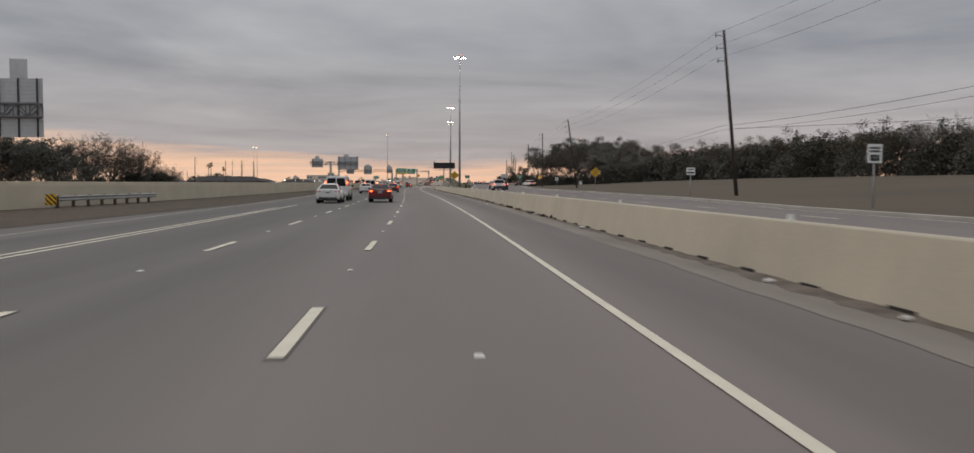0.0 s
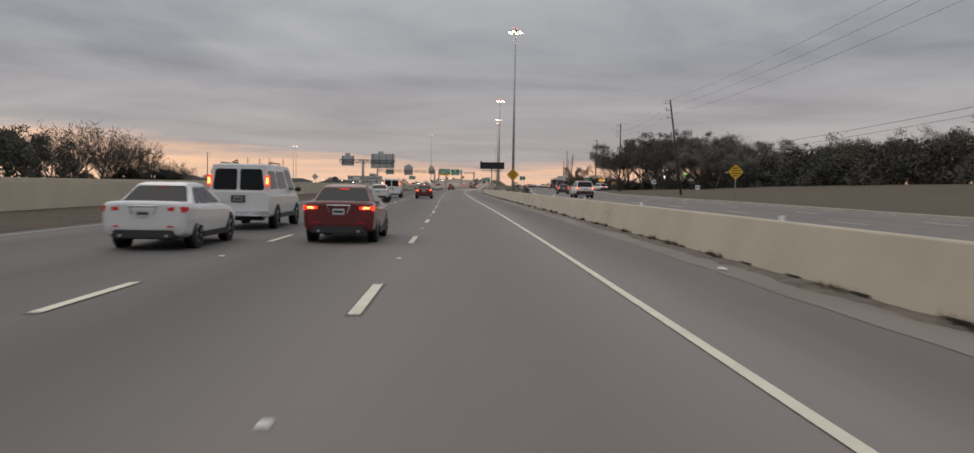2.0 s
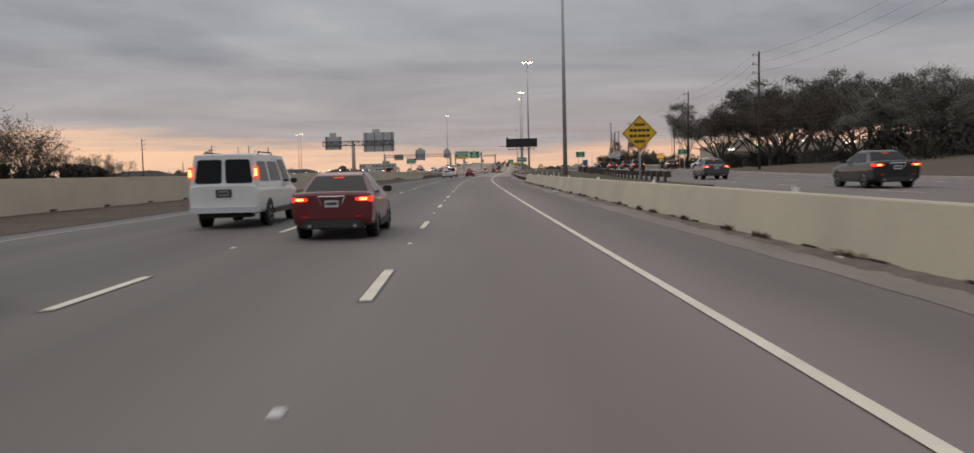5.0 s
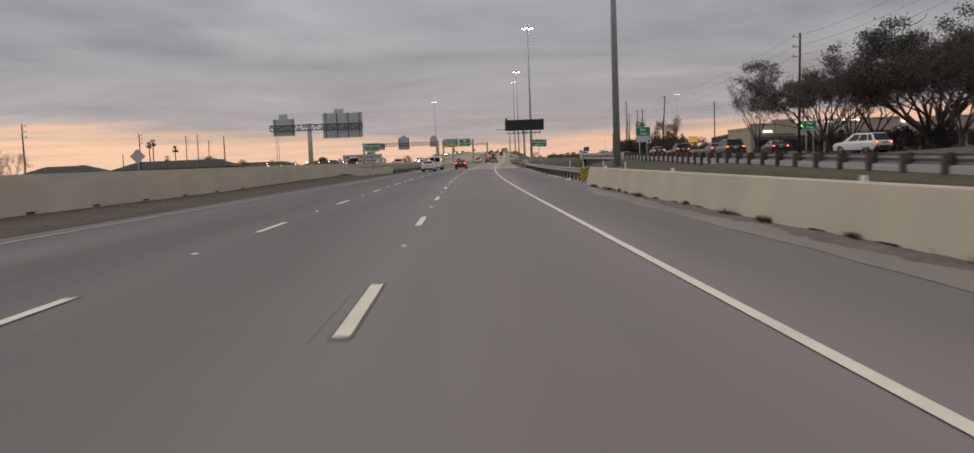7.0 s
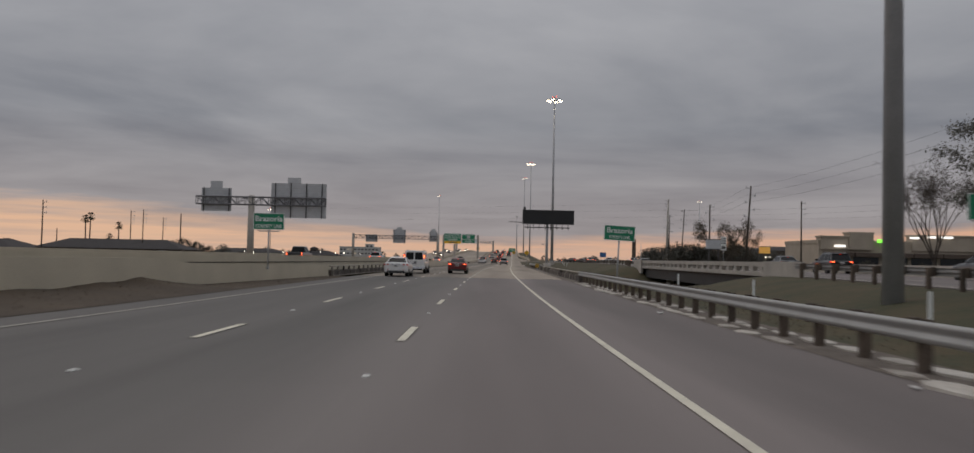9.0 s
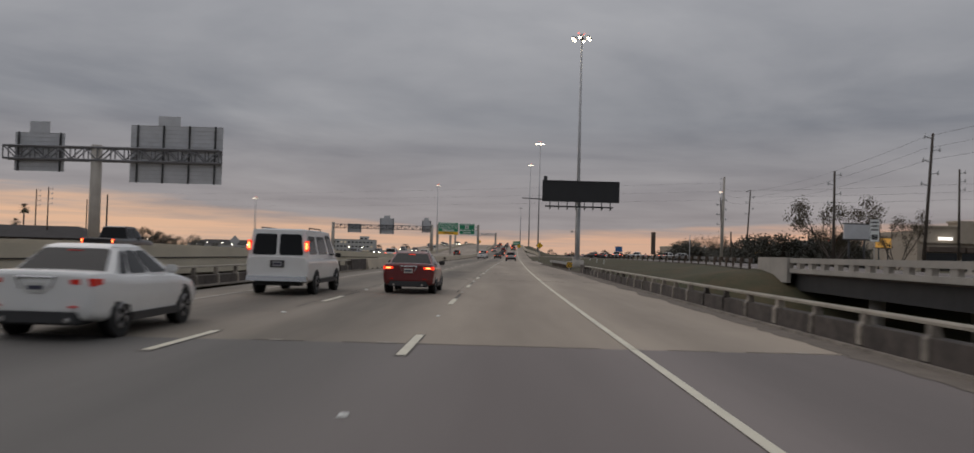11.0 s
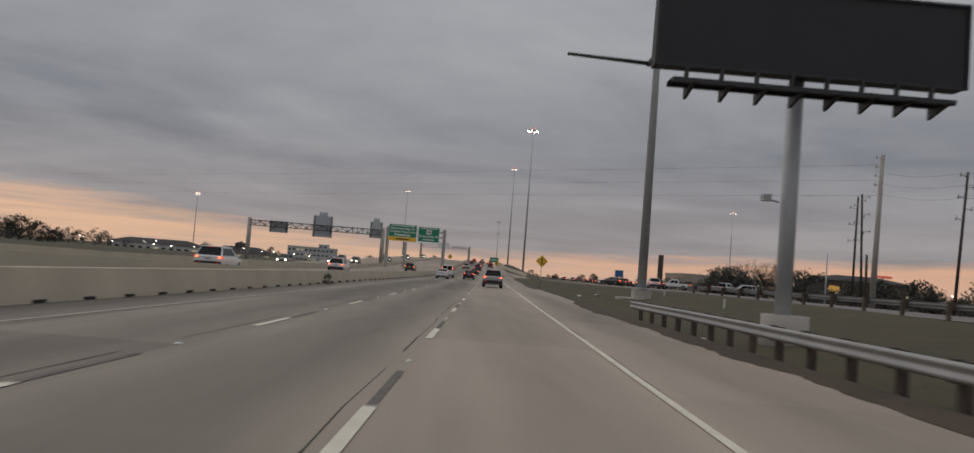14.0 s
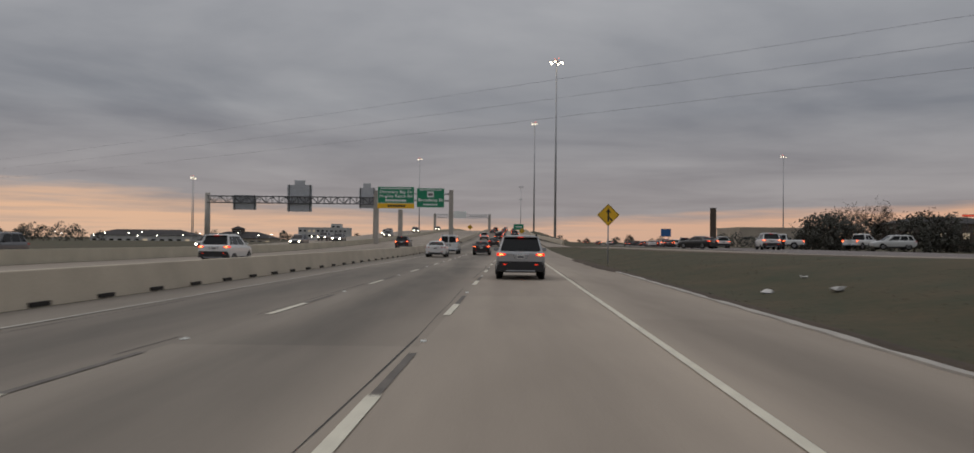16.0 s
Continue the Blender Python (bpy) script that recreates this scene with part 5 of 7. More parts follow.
ground_sign("green county line sign beside the guardrail", 2.98, 4.72, 2.66, 3.5, 264.4, [("Brazoria", 0.40, 3.21, 1.45), ("COUNTY LINE", 0.23, 2.84, 1.15)], 1, lat=2.5, zg=-0.3, group="county line signs")
ground_sign("green creek name sign on the grass", 11.4, 12.75, 3.0, 3.85, 243, [("Clear", 0.28, 3.6, 0.62), ("Creek", 0.28, 3.23, 0.68)], 2, zg=-0.3, group="creek signs")
ground_sign("green creek name sign across the service road", 26.9, 28.2, 3.0, 3.85, 243, [("Clear", 0.28, 3.6, 0.62), ("Creek", 0.28, 3.23, 0.68)], 2, zg=0.2, group="creek signs")


def diamond(label, x, y, z, half, marks_kind, zg=0.0, front=True, lat=0.0, group=""):
    t = thing("warning_sign", label, "road sign", pose(x, y, 0, 0, lat, 0), group)
    bm = bmesh.new()
    prism(bm, [(-half, z), (0, z - half), (half, z), (0, z + half)], -0.012, 0.012)
    solid(bm)
    p = part("sign_panel", bm, M["sign_yellow"] if front else M["galv_dull"], t)
    if front:
        k, e = half * 0.94, half * 0.035
        for a, b in (((-k, z), (0, z - k)), ((0, z - k), (k, z)), ((k, z), (0, z + k)), ((0, z + k), (-k, z))):
            bm = bmesh.new()
            tube(bm, (a[0], -0.014, a[1]), (b[0], -0.014, b[1]), e * 0.6, n=4)
            part("border", bm, M["sign_black"], p)
        if marks_kind == "merge":
            bm = bmesh.new()
            box(bm, -0.05, 0.05, -0.018, -0.0125, z - 0.45, z + 0.2)
            prism(bm, [(-0.17, z + 0.16), (0.17, z + 0.16), (0, z + 0.46)], -0.018, -0.0125)
            prism(bm, [(0.04, z - 0.08), (0.04, z - 0.22), (0.24, z - 0.42), (0.30, z - 0.34)], -0.018, -0.0125)
            solid(bm)
            part("arrow", bm, M["sign_black"], p, "black merge arrow")
        else:
            for i, (dz, wd) in enumerate(((0.38, 0.5), (0.13, 0.95), (-0.12, 0.95), (-0.37, 0.5))):
                bars(p, -wd * half / 1.6, wd * half / 1.6, z + dz * half / 0.8, 0.12 * half / 0.8, -0.014, 5, M["sign_black"])
    bm = bmesh.new()
    tube(bm, (0, 0.05, zg), (0, 0.05, z + half * 0.7), 0.045, n=8)
    part("post", bm, M["galv_dull"], t, "grey steel post")
    return t


diamond("yellow diamond warning sign with black writing behind the barrier", 5.15, 152.8, 3.02, 0.84, "text")
diamond("yellow diamond warning sign with black writing on the field", 26.1, 124.5, 3.28, 0.82, "text", 0.4)
diamond("yellow diamond merge sign with a black arrow, on the grass", 8.86, 454.6, 3.37, 0.76, "merge")
diamond("grey back of a diamond sign beyond the express lanes", -39.3, 255, 3.1, 0.82, "", 0.5, False)
diamond("grey back of a diamond sign beyond the express lanes", -40.5, 396, 2.3, 0.8, "", 0.3, False)
diamond("small yellow diamond sign at the bridge rail", 14.6, 700, 5.2, 1.1, "text", 2.0)
diamond("yellow diamond sign far up the overpass", -6.5, 900, 9.5, 1.6, "text", 6.0)
ground_sign("small green sign on the overpass rail", 12.2, 16.0, 5.8, 7.9, 716, [("", 0.4, 6.9, 2.6)], 1, zg=2.0)


def plate_sign(label, x, y, z0, z1, w, zg, rows):
    t = thing("road_sign", label, "road sign", pose(x, y, 0))
    p = panel(t, -w / 2, w / 2, z0, z1, 0, M["sign_white"], name="sign_panel")
    border(p, -w / 2, w / 2, z0, z1, -0.021, 0.02, M["sign_black"])
    for z, h, wd in rows:
        bars(p, -wd / 2, wd / 2, z, h, -0.0225, 4, M["sign_black"])
    bm = bmesh.new()
    tube(bm, (0, 0.05, zg), (0, 0.05, z1), 0.035, n=8)
    part("post", bm, M["galv_dull"], t, "grey steel post")


plate_sign("white rectangular road sign on the field edge", 24.45, 71.3, 2.36, 3.10, 0.84, 0.4, ((2.9, 0.1, 0.5), (2.6, 0.16, 0.66)))
plate_sign("white speed plate on the field edge", 19.9, 30.0, 2.5, 3.4, 0.72, 0.4, ((3.2, 0.1, 0.5), (3.05, 0.1, 0.5), (2.75, 0.3, 0.45)))
plate_sign("small white plate on a post by the service road", 25.6, 160, 2.1, 2.75, 0.62, 0.4, ((2.5, 0.1, 0.4), (2.3, 0.1, 0.4)))
plate_sign("small white plate low on a post by the service road", 27.0, 142, 1.4, 1.95, 0.6, 0.4, ((1.7, 0.1, 0.4),))
plate_sign("white arrow plate on a post beyond the bridge", 34.0, 349.8, 3.55, 5.7, 0.9, 0.3, ((5.4, 0.16, 0.7), (5.05, 0.16, 0.7), (4.7, 0.16, 0.7), (4.0, 0.5, 0.6)))

# ---------------------------------------------------------------- dark roadside display
db = thing("billboard", "large switched-off dark display on a steel column", "billboard", pose(S(372.7) + 8.4, 372.7, 0))
bm = bmesh.new()
tube(bm, (-0.08, 0.5, -0.4), (-0.08, 0.5, 8.6), 0.245, 0.24, 20)
part("column", bm, M["galv_dull"], db, "thick grey steel column")
bm = bmesh.new()
box(bm, -4.62, 4.72, -0.35, 0.35, 8.02, 10.55, taper=0.03)
part("display", bm, M["screen"], db, "black display face")
bm = bmesh.new()
for a, b, c, d in ((-4.62, 4.72, 7.98, 8.06), (-4.62, 4.72, 10.50, 10.58), (-4.66, -4.58, 8.0, 10.56), (4.68, 4.76, 8.0, 10.56)):
    box(bm, a, b, -0.40, -0.34, c, d)
part("frame", bm, M["steel_dark"], db)
for i in range(6):
    bm = bmesh.new()
    tube(bm, (-4.1 + i * 1.65, 0, 10.55), (-4.1 + i * 1.65, 0, 10.63), 0.03, n=6)
    part("lifting_eye", bm, M["steel_dark"], db)
bm = bmesh.new()
box(bm, -4.3, 3.9, -1.30, -1.12, 7.30, 7.42)
box(bm, -4.3, 3.9, -0.62, -0.50, 7.30, 7.42)
box(bm, -4.3, 3.9, -1.30, -0.5, 7.42, 7.44)
part("catwalk", bm, M["steel_dark"], db, "dark steel catwalk")
for i in range(8):
    x = -3.7 + i * 1.05
    bm = bmesh.new()
    box(bm, x - 0.05, x + 0.05, -0.45, -0.30, 7.3, 8.05)
    prism_pts = [(-1.42, 7.30), (-0.3, 7.30), (-0.3, 7.02)]
    v = [[bm.verts.new((x + s * 0.05, a, b)) for a, b in prism_pts] for s in (-1, 1)]
    bm.faces.new(v[0])
    bm.faces.new(v[1][::-1])
    for k in range(3):
        bm.faces.new((v[0][k], v[0][(k + 1) % 3], v[1][(k + 1) % 3], v[1][k]))
    solid(bm)
    part("bracket", bm, M["steel_dark"], db)
bm = bmesh.new()
box(bm, -4.5, -4.05, -0.25, 0.25, 10.6, 11.1, taper=0.03)
part("control_box", bm, M["steel_dark"], db)
bm = bmesh.new()
tube(bm, (-4.3, 0.9, 8.30), (-7.1, 0.9, 8.40), 0.07, 0.05, 8)
box(bm, -4.62, -4.2, 0.3, 1.0, 8.24, 8.36)
part("side_arm", bm, M["steel_dark"], db, "thin horizontal steel arm")
bm = bmesh.new()
tube(bm, (-0.4, 0.5, 4.3), (-0.85, 0.3, 4.35), 0.03, n=6)
box(bm, -1.0, -0.75, 0.15, 0.4, 4.28, 4.48)
part("camera_box", bm, M["galv_dull"], db)


bm = bmesh.new()
tube(bm, (0, 0.5, -0.5), (0, 0.5, 0.9), 0.72, 0.70, 20)
part("footing", bm, M["concrete"], db, "round concrete footing")

# ---------------------------------------------------------------- utility poles and wires
def utility_pole(label, x, y, z0, top, lean=0.0, arms=3, material="pole_wood", r=0.17, side=1, arm=0.7, can=False, group="utility poles"):
    t = thing("utility_pole", label, "utility pole", pose(x, y, z0, 0, lean, 0), group)
    h = top - z0
    bm = bmesh.new()
    tube(bm, (0, 0, -0.3), (0, 0, h), r, r * 0.62, 10)
    part("pole", bm, M[material], t)
    for i in range(arms):
        z = h - 0.5 - i * 1.05
        bm = bmesh.new()
        tube(bm, (0, 0, z), (side * arm, 0, z + 0.18), 0.05, 0.035, 6)
        b = part("insulator_arm", bm, M["galv_dull"], t)
        bm = bmesh.new()
        tube(bm, (side * arm, 0, z - 0.02), (side * arm, 0, z + 0.42), 0.07, 0.05, 8)
        part("insulator", bm, M["galv_dull"], b)
        side = -side if arms > 4 else side
    if can:
        bm = bmesh.new()
        tube(bm, (0.42, 0, h - 5.2), (0.42, 0, h - 4.2), 0.27, 0.27, 12)
        part("transformer", bm, M["galv_dull"], t, "grey transformer can")
        bm = bmesh.new()
        tube(bm, (-0.42, 0, h - 5.3), (-0.42, 0, h - 4.5), 0.2, 0.2, 10)
        part("transformer", bm, M["galv_dull"], t, "grey transformer can")
    return t


POLES_R = [(25.75, 62.8, 14.4, -5.5, 3), (30.0, 161.9, 14.35, -8.0, 3), (30.2, 214.2, 14.56, 0, 3), (31.4, 256, 13.6, 1, 3), (35.5, 343.7, 13.2, 3.5, 5), (45.4, 427.2, 14.6, 3, 5)]
for x, y, top, lean, arms in POLES_R:
    utility_pole("dark weathered wooden utility pole by the service road", x, y, 0.2, top, lean, arms, side=-1, can=y in (161.9, 214.2))
utility_pole("dark wooden utility pole before the shops", 54.4, 371.9, 0, 13.2, 0, 3)
utility_pole("dark wooden utility pole in the distance", 35.0, 361.8, 0, 11.5, 0, 5)
utility_pole("tall pale concrete transmission pole", 45.2, 442.8, 0, 18.3, 1.2, 4, "concrete", 0.36, -1)
utility_pole("dark wooden pole beside the transmission pole", 48.35, 454.5, 0, 14.7, 0.6, 6, arm=0.95)
utility_pole("dark wooden pole beside the transmission pole", 47.55, 450.2, 0, 14.6, -2.4, 6, arm=0.95)
utility_pole("cut-off dark wooden pole stub", 51.4, 457.1, 0, 7.6, -1, 0, r=0.22)
utility_pole("slim grey pole behind the service road", 37.4, 437.2, 0, 6.2, 0, 0, "galv_dull", 0.10)
for x, y, top, side in ((-102.2, 457, 12.9, 1), (-96.0, 450, 13.0, 1), (-101.9, 480.5, 12.1, 1)):
    utility_pole("dark wooden utility pole behind the roofs", x, y, 0, top, 0, 4, side=side, arm=0.9)
utility_pole("bare dark wooden pole behind the wall", -94.9, 476, 0, 13.2, 0, 0, r=0.26)
utility_pole("short bare wooden pole behind the roof", -129.2, 470, 0, 7.9, 0, 0, r=0.2)
utility_pole("dark wooden utility pole behind the wall", -86.4, 322, 0, 11, 0, 3)
utility_pole("dark wooden utility pole behind the wall", -88.9, 382.7, 0, 11.1, 0, 3)


def cable(points, sag, r=0.013):
    r = r * 0.75
    bm = bmesh.new()
    run = [Vector(points[0])]
    for a, b in zip(points[:-1], points[1:]):
        a, b = Vector(a), Vector(b)
        run += [a.lerp(b, i / 14) - Vector((0, 0, sag * 4 * (i / 14) * (1 - i / 14))) for i in range(1, 15)]
    prev = None
    for i, p in enumerate(run):
        d = (run[min(i + 1, len(run) - 1)] - run[max(i - 1, 0)]).normalized()
        s = d.orthogonal().normalized() if abs(d.z) > 0.9 else d.cross(Vector((0, 0, 1))).normalized()
        e = d.cross(s)
        cur = [bm.verts.new(p + (s * math.cos(q) + e * math.sin(q)) * r) for q in (0, 1.5708, 3.1416, 4.7124)]
        if prev:
            for j in range(4):
                bm.faces.new((prev[j], prev[(j + 1) % 4], cur[(j + 1) % 4], cur[j]))
        prev = cur
    solid(bm)
    ob = mesh_ob("power_line", bm, M["wire"])
    return tagged(ob, "thin dark overhead power line between the poles", "power line", group="power lines")


tops = [(24.4, 0.0, 15.0)] + [(x + math.sin(radians(l)) * t, y, t) for x, y, t, l, a in POLES_R]
for k, r in ((0.35, 0.013), (1.4, 0.013), (2.45, 0.013)):
    cable([(x - 0.7, y, z - k) for x, y, z in tops], 0.9, r)
cable([(x, y, z - 8.0) for x, y, z in tops[:5]], 0.7, 0.016)
cable([(x, y, z - 8.35) for x, y, z in tops[:5]], 0.8, 0.012)
cable([(25.5, 62.8, 6.2), (75, 20, 8.4)], 0.6, 0.019)
for dz in (0.0, 1.75, 3.5):
    cable([(45.2, 442.8, 13.6 + dz), (-150, 660, 19.0 + dz * 1.6)], 0.6, 0.013)
for dz in (0.4, 1.6, 2.8):
    cable([(44.8, 442.8, 13.6 + dz), (45.4, 427.2, 11.6 + dz), (90, 380, 12.0 + dz)], 0.5, 0.014)

# white delineator posts in the grass
bm = bmesh.new()
box(bm, -0.06, 0.06, -0.02, 0.02, -0.5, 1.15, taper=0.006)
dl = mesh_ob("delineator_post", bm, M["sign_white"])
tagged(dl, "white plastic delineator post in the grass", "delineator", group="delineator posts")
dl.matrix_world = pose(S(238) + 10.9, 238, -0.25)
for y, u in ((225, 10.6), (252, 10.8), (266, 10.7), (386, 12.9), (396, 12.9), (416, 13.6)):
    copy_thing(dl, pose(S(y) + u, y, -0.3 if y < 300 else -0.12))

# ---------------------------------------------------------------- bridge of the service road
fb = thing("bridge", "service road bridge with an open concrete rail over the creek", "bridge", kind="structure")
FB = (266.6, 328.6)
wall_sweep("girder", lambda y: FRONT(y) + 0.45, FB[0] + 5.8, FB[1] - 4, [(-0.3, -1), (-0.3, 0), (0.3, 0), (0.3, -1)], lambda y: FZ(y) - 0.12, M["steel_dark"], top=lambda y: 1.1, parent=fb, label="dark steel edge girder")
wall_sweep("girder", lambda y: FRONT(y) + 6, FB[0] + 5.8, FB[1] - 4, [(-0.3, -1), (-0.3, 0), (0.3, 0), (0.3, -1)], lambda y: FZ(y) - 0.2, M["concrete"], top=lambda y: 1.0, parent=fb)
for off in (-0.1, 14.0):
    wall_sweep("top_rail", lambda y, o=off: FRONT(y) + o, FB[0], FB[1], [(-0.19, 0), (-0.19, 1), (0.19, 1), (0.19, 0)], lambda y: FZ(y) + 0.52, M["concrete"], top=lambda y: 0.32, parent=fb, label="stained pale concrete rail")
    wall_sweep("kerb", lambda y, o=off: FRONT(y) + o, FB[0], FB[1], [(-0.22, 0), (-0.22, 1), (0.22, 1), (0.22, 0)], lambda y: FZ(y) - 0.1, M["concrete"], top=lambda y: 0.28, parent=fb)
bm = bmesh.new()
box(bm, -0.15, 0.15, -0.28, 0.28, 0.17, 0.53, taper=0.0)
pm = None
for off in (-0.1, 14.0):
    y = FB[0] + 0.4
    while y < FB[1]:
        if pm is None:
            first = part("rail_post", bm, M["concrete"], fb)
            pm = first.data
            first.matrix_local = pose(S(y) + FRONT(y) + off, y, FZ(y))
        else:
            shared("rail_post", pm, fb, pose(S(y) + FRONT(y) + off, y, FZ(y)))
        y += 2.1
for y in (284, 299, 314):
    for off in (1.5, 7, 12.5):
        bm = bmesh.new()
        tube(bm, (S(y) + FRONT(y) + off, y, -6), (S(y) + FRONT(y) + off, y, FZ(y) - 0.3), 0.42, n=12)
        part("pier", bm, M["concrete"], fb, "round concrete pier")
for y in (FB[0] - 0.5, FB[1] + 0.5):
    s = 1 if y < 300 else -1
    ya, yb = sorted((y - s * 1.0, y + s * 6.0))
    wall_sweep("end_block", lambda q: FRONT(q) - 0.32, ya, yb, [(-0.16, 0), (-0.16, 1), (0.10, 1), (0.10, 0)], lambda q: FZ(q) - 0.75, M["concrete"], top=lambda q: 1.62, parent=fb, label="solid pale concrete parapet end")
    # abutment in the same dark concrete as the main bridge kerbs
    bm = bmesh.new()
    box(bm, S(y) + FRONT(y) + 0.2, S(y) + FRONT(y) + 14, y - 0.4, y + 0.4, -3.2, FZ(y) - 0.25)
    part("abutment", bm, M["stained"], fb, "dark concrete abutment")
bm = bmesh.new()
v = [bm.verts.new((x, y, -4.35)) for x, y in ((-120, 300), (160, 300), (160, 315), (-120, 315))]
bm.faces.new(v)
water = mesh_ob("water", bm, mat("creek_water", (0.03, 0.03, 0.022), 0.12, var=0.2, scale=3, bump=0.01, fine=4))
tagged(water, "dark still creek water under the bridges", "water", kind="structure")


# ---------------------------------------------------------------- trees
def limb(bm, rng, p, d, length, r, depth, tips, spread=0.55, gnarl=0.25, n=6):
    segs = 3
    for i in range(segs):
        q = p + d * (length / segs)
        r2 = r * 0.86
        tube(bm, p, q, r, r2, max(3, n), caps=False)
        p, r = q, r2
        d = (d + Vector((rng.uniform(-1, 1), rng.uniform(-1, 1), rng.uniform(-0.5, 0.7))) * gnarl).normalized()
        if depth > 0 and i >= 1:
            for _ in range(1 if i == 1 else 2):
                nd = (d + Vector((rng.uniform(-1, 1), rng.uniform(-1, 1), rng.uniform(-0.35, 0.65))) * spread * 1.5).normalized()
                limb(bm, rng, p, nd, length * rng.uniform(0.55, 0.8), r * 0.62, depth - 1, tips, spread, gnarl, n - 1)
    tips.append((p, r))


def leaves(bm, rng, centre, rad, count, size, flat=0.75):
    for _ in range(count):
        v = Vector((rng.gauss(0, 0.5), rng.gauss(0, 0.5), rng.gauss(0, 0.5) * flat)) * rad
        c = centre + v
        a = Vector((rng.uniform(-1, 1), rng.uniform(-1, 1), rng.uniform(-1, 1))).normalized()
        b = a.orthogonal().normalized()
        s = size * rng.uniform(0.6, 1.3)
        w = s * 0.55
        bm.faces.new([bm.verts.new(c + q) for q in (a * s, b * w, -a * s, -b * w)])


def tree(seed, name, label, height, kind, x, y, z, category="tree", group=""):
    rng = random.Random(seed)
    t = thing(name, label, category, pose(x, y, z), group)
    bm = bmesh.new()
    tips = []
    if kind == "grand":
        limb_r, n0, trunk = height * 0.026, 6, height * 0.13
    elif kind == "oak":
        limb_r, n0, trunk = height * 0.024, 5, height * 0.20
    elif kind == "bare":
        limb_r, n0, trunk = height * (0.021 if name == "bare_tree" else 0.023), 6 if name == "bare_tree" else 5, height * 0.20
    else:
        limb_r, n0, trunk = height * 0.02, 4, height * 0.08
    tube(bm, (0, 0, -0.4), (0, 0, trunk), limb_r * 1.35, limb_r, 9, caps=False)
    for i in range(n0):
        a = 2 * math.pi * i / n0 + rng.uniform(-0.4, 0.4)
        out = {"bare": 0.42 if name == "bare_tree" else 0.6, "grand": 0.85}.get(kind, 0.75)
        d = Vector((math.cos(a) * out, math.sin(a) * out, rng.uniform(0.65, 1.2))).normalized()
        limb(bm, rng, Vector((0, 0, trunk * rng.uniform(0.8, 1.0))), d, height * rng.uniform(0.36, 0.46), limb_r * 0.62, {"bare": 4 if name == "bare_tree" else 3, "grand": 3, "hedge": 1}.get(kind, 2), tips, {"bare": 0.36 if name == "bare_tree" else 0.5}.get(kind, 0.6), 0.22, 6)
    top = max(p.z for p, _ in tips)
    k = height / (top + (0.06 * height if kind != "bare" else 0))
    for v in bm.verts:
        v.co *= k
    part("trunk", bm, M["bark"] if kind != "bare" else M["bark_pale"], t, "dark forked trunk and limbs")
    bm = bmesh.new()
    if kind == "hedge":
        for _ in range(46):
            a, e = rng.uniform(0, 6.28), rng.random()
            q = rng.uniform(0.45, 1.0)
            hz_ = height * (0.08 + 0.84 * e)
            rad = height * 0.62 * math.sqrt(max(0.05, 1 - (1.25 * e - 0.25) ** 2)) * rng.uniform(0.8, 1.15)
            leaves(bm, rng, Vector((math.cos(a) * rad * q, math.sin(a) * rad * q, hz_)), height * 0.15, 27 if name != "distant_tree" else 9, (0.025 if name != "distant_tree" else 0.045) * height + 0.085, 0.9)
        part("crown", bm, M["leaf"] if name != "tumbleweed" else M["leaf_dry"], t, "dense dark foliage down to the ground" if name != "tumbleweed" else "tangle of dry brown twigs")
    elif kind == "bare":
        thick = 1.0 if name == "bare_tree" else 2.4
        for p, r in tips:
            p = p * k
            for _ in range(2):
                d = Vector((rng.uniform(-1, 1), rng.uniform(-1, 1), rng.uniform(-0.4, 1.0))).normalized()
                L = height * rng.uniform(0.03, 0.075)
                q = p + d * L
                tube(bm, p, q, 0.014 * thick, 0.008 * thick, 3, caps=False)
                for _ in range(2 if name == "bare_tree" else 1):
                    e = (d + Vector((rng.uniform(-1, 1), rng.uniform(-1, 1), rng.uniform(-0.5, 1))) * 0.8).normalized()
                    tube(bm, q, q + e * L * 0.7, 0.010 * thick, 0.006 * thick, 3, caps=False)
        part("crown", bm, M["bark_pale"], t, "fine leafless twig crown")
    else:
        per = {"oak": 44, "bush": 70, "thin": 76, "grand": 128}[kind]
        for p, r in tips:
            # the old oaks carry their leaves high, over bare crooked limbs
            if kind == "grand" and (p.z * k < height * 0.44 or rng.random() < 0.10):
                for _ in range(3):
                    d = Vector((rng.uniform(-1, 1), rng.uniform(-1, 1), rng.uniform(-0.3, 1.0))).normalized()
                    tube(bm, p * k, p * k + d * height * 0.06, 0.012, 0.006, 3, caps=False)
                continue
            leaves(bm, rng, p * k, height * {"oak": 0.085, "grand": 0.062}.get(kind, 0.095), per, {"oak": 0.20, "bush": 0.18, "thin": 0.12, "grand": 0.088}[kind])
        part("crown", bm, M["leaf_oak"] if kind == "grand" else M["leaf"] if kind != "thin" else M["leaf_dry"], t, "sparse dry brown crown" if kind == "thin" else "dense dark evergreen crown")
    return t


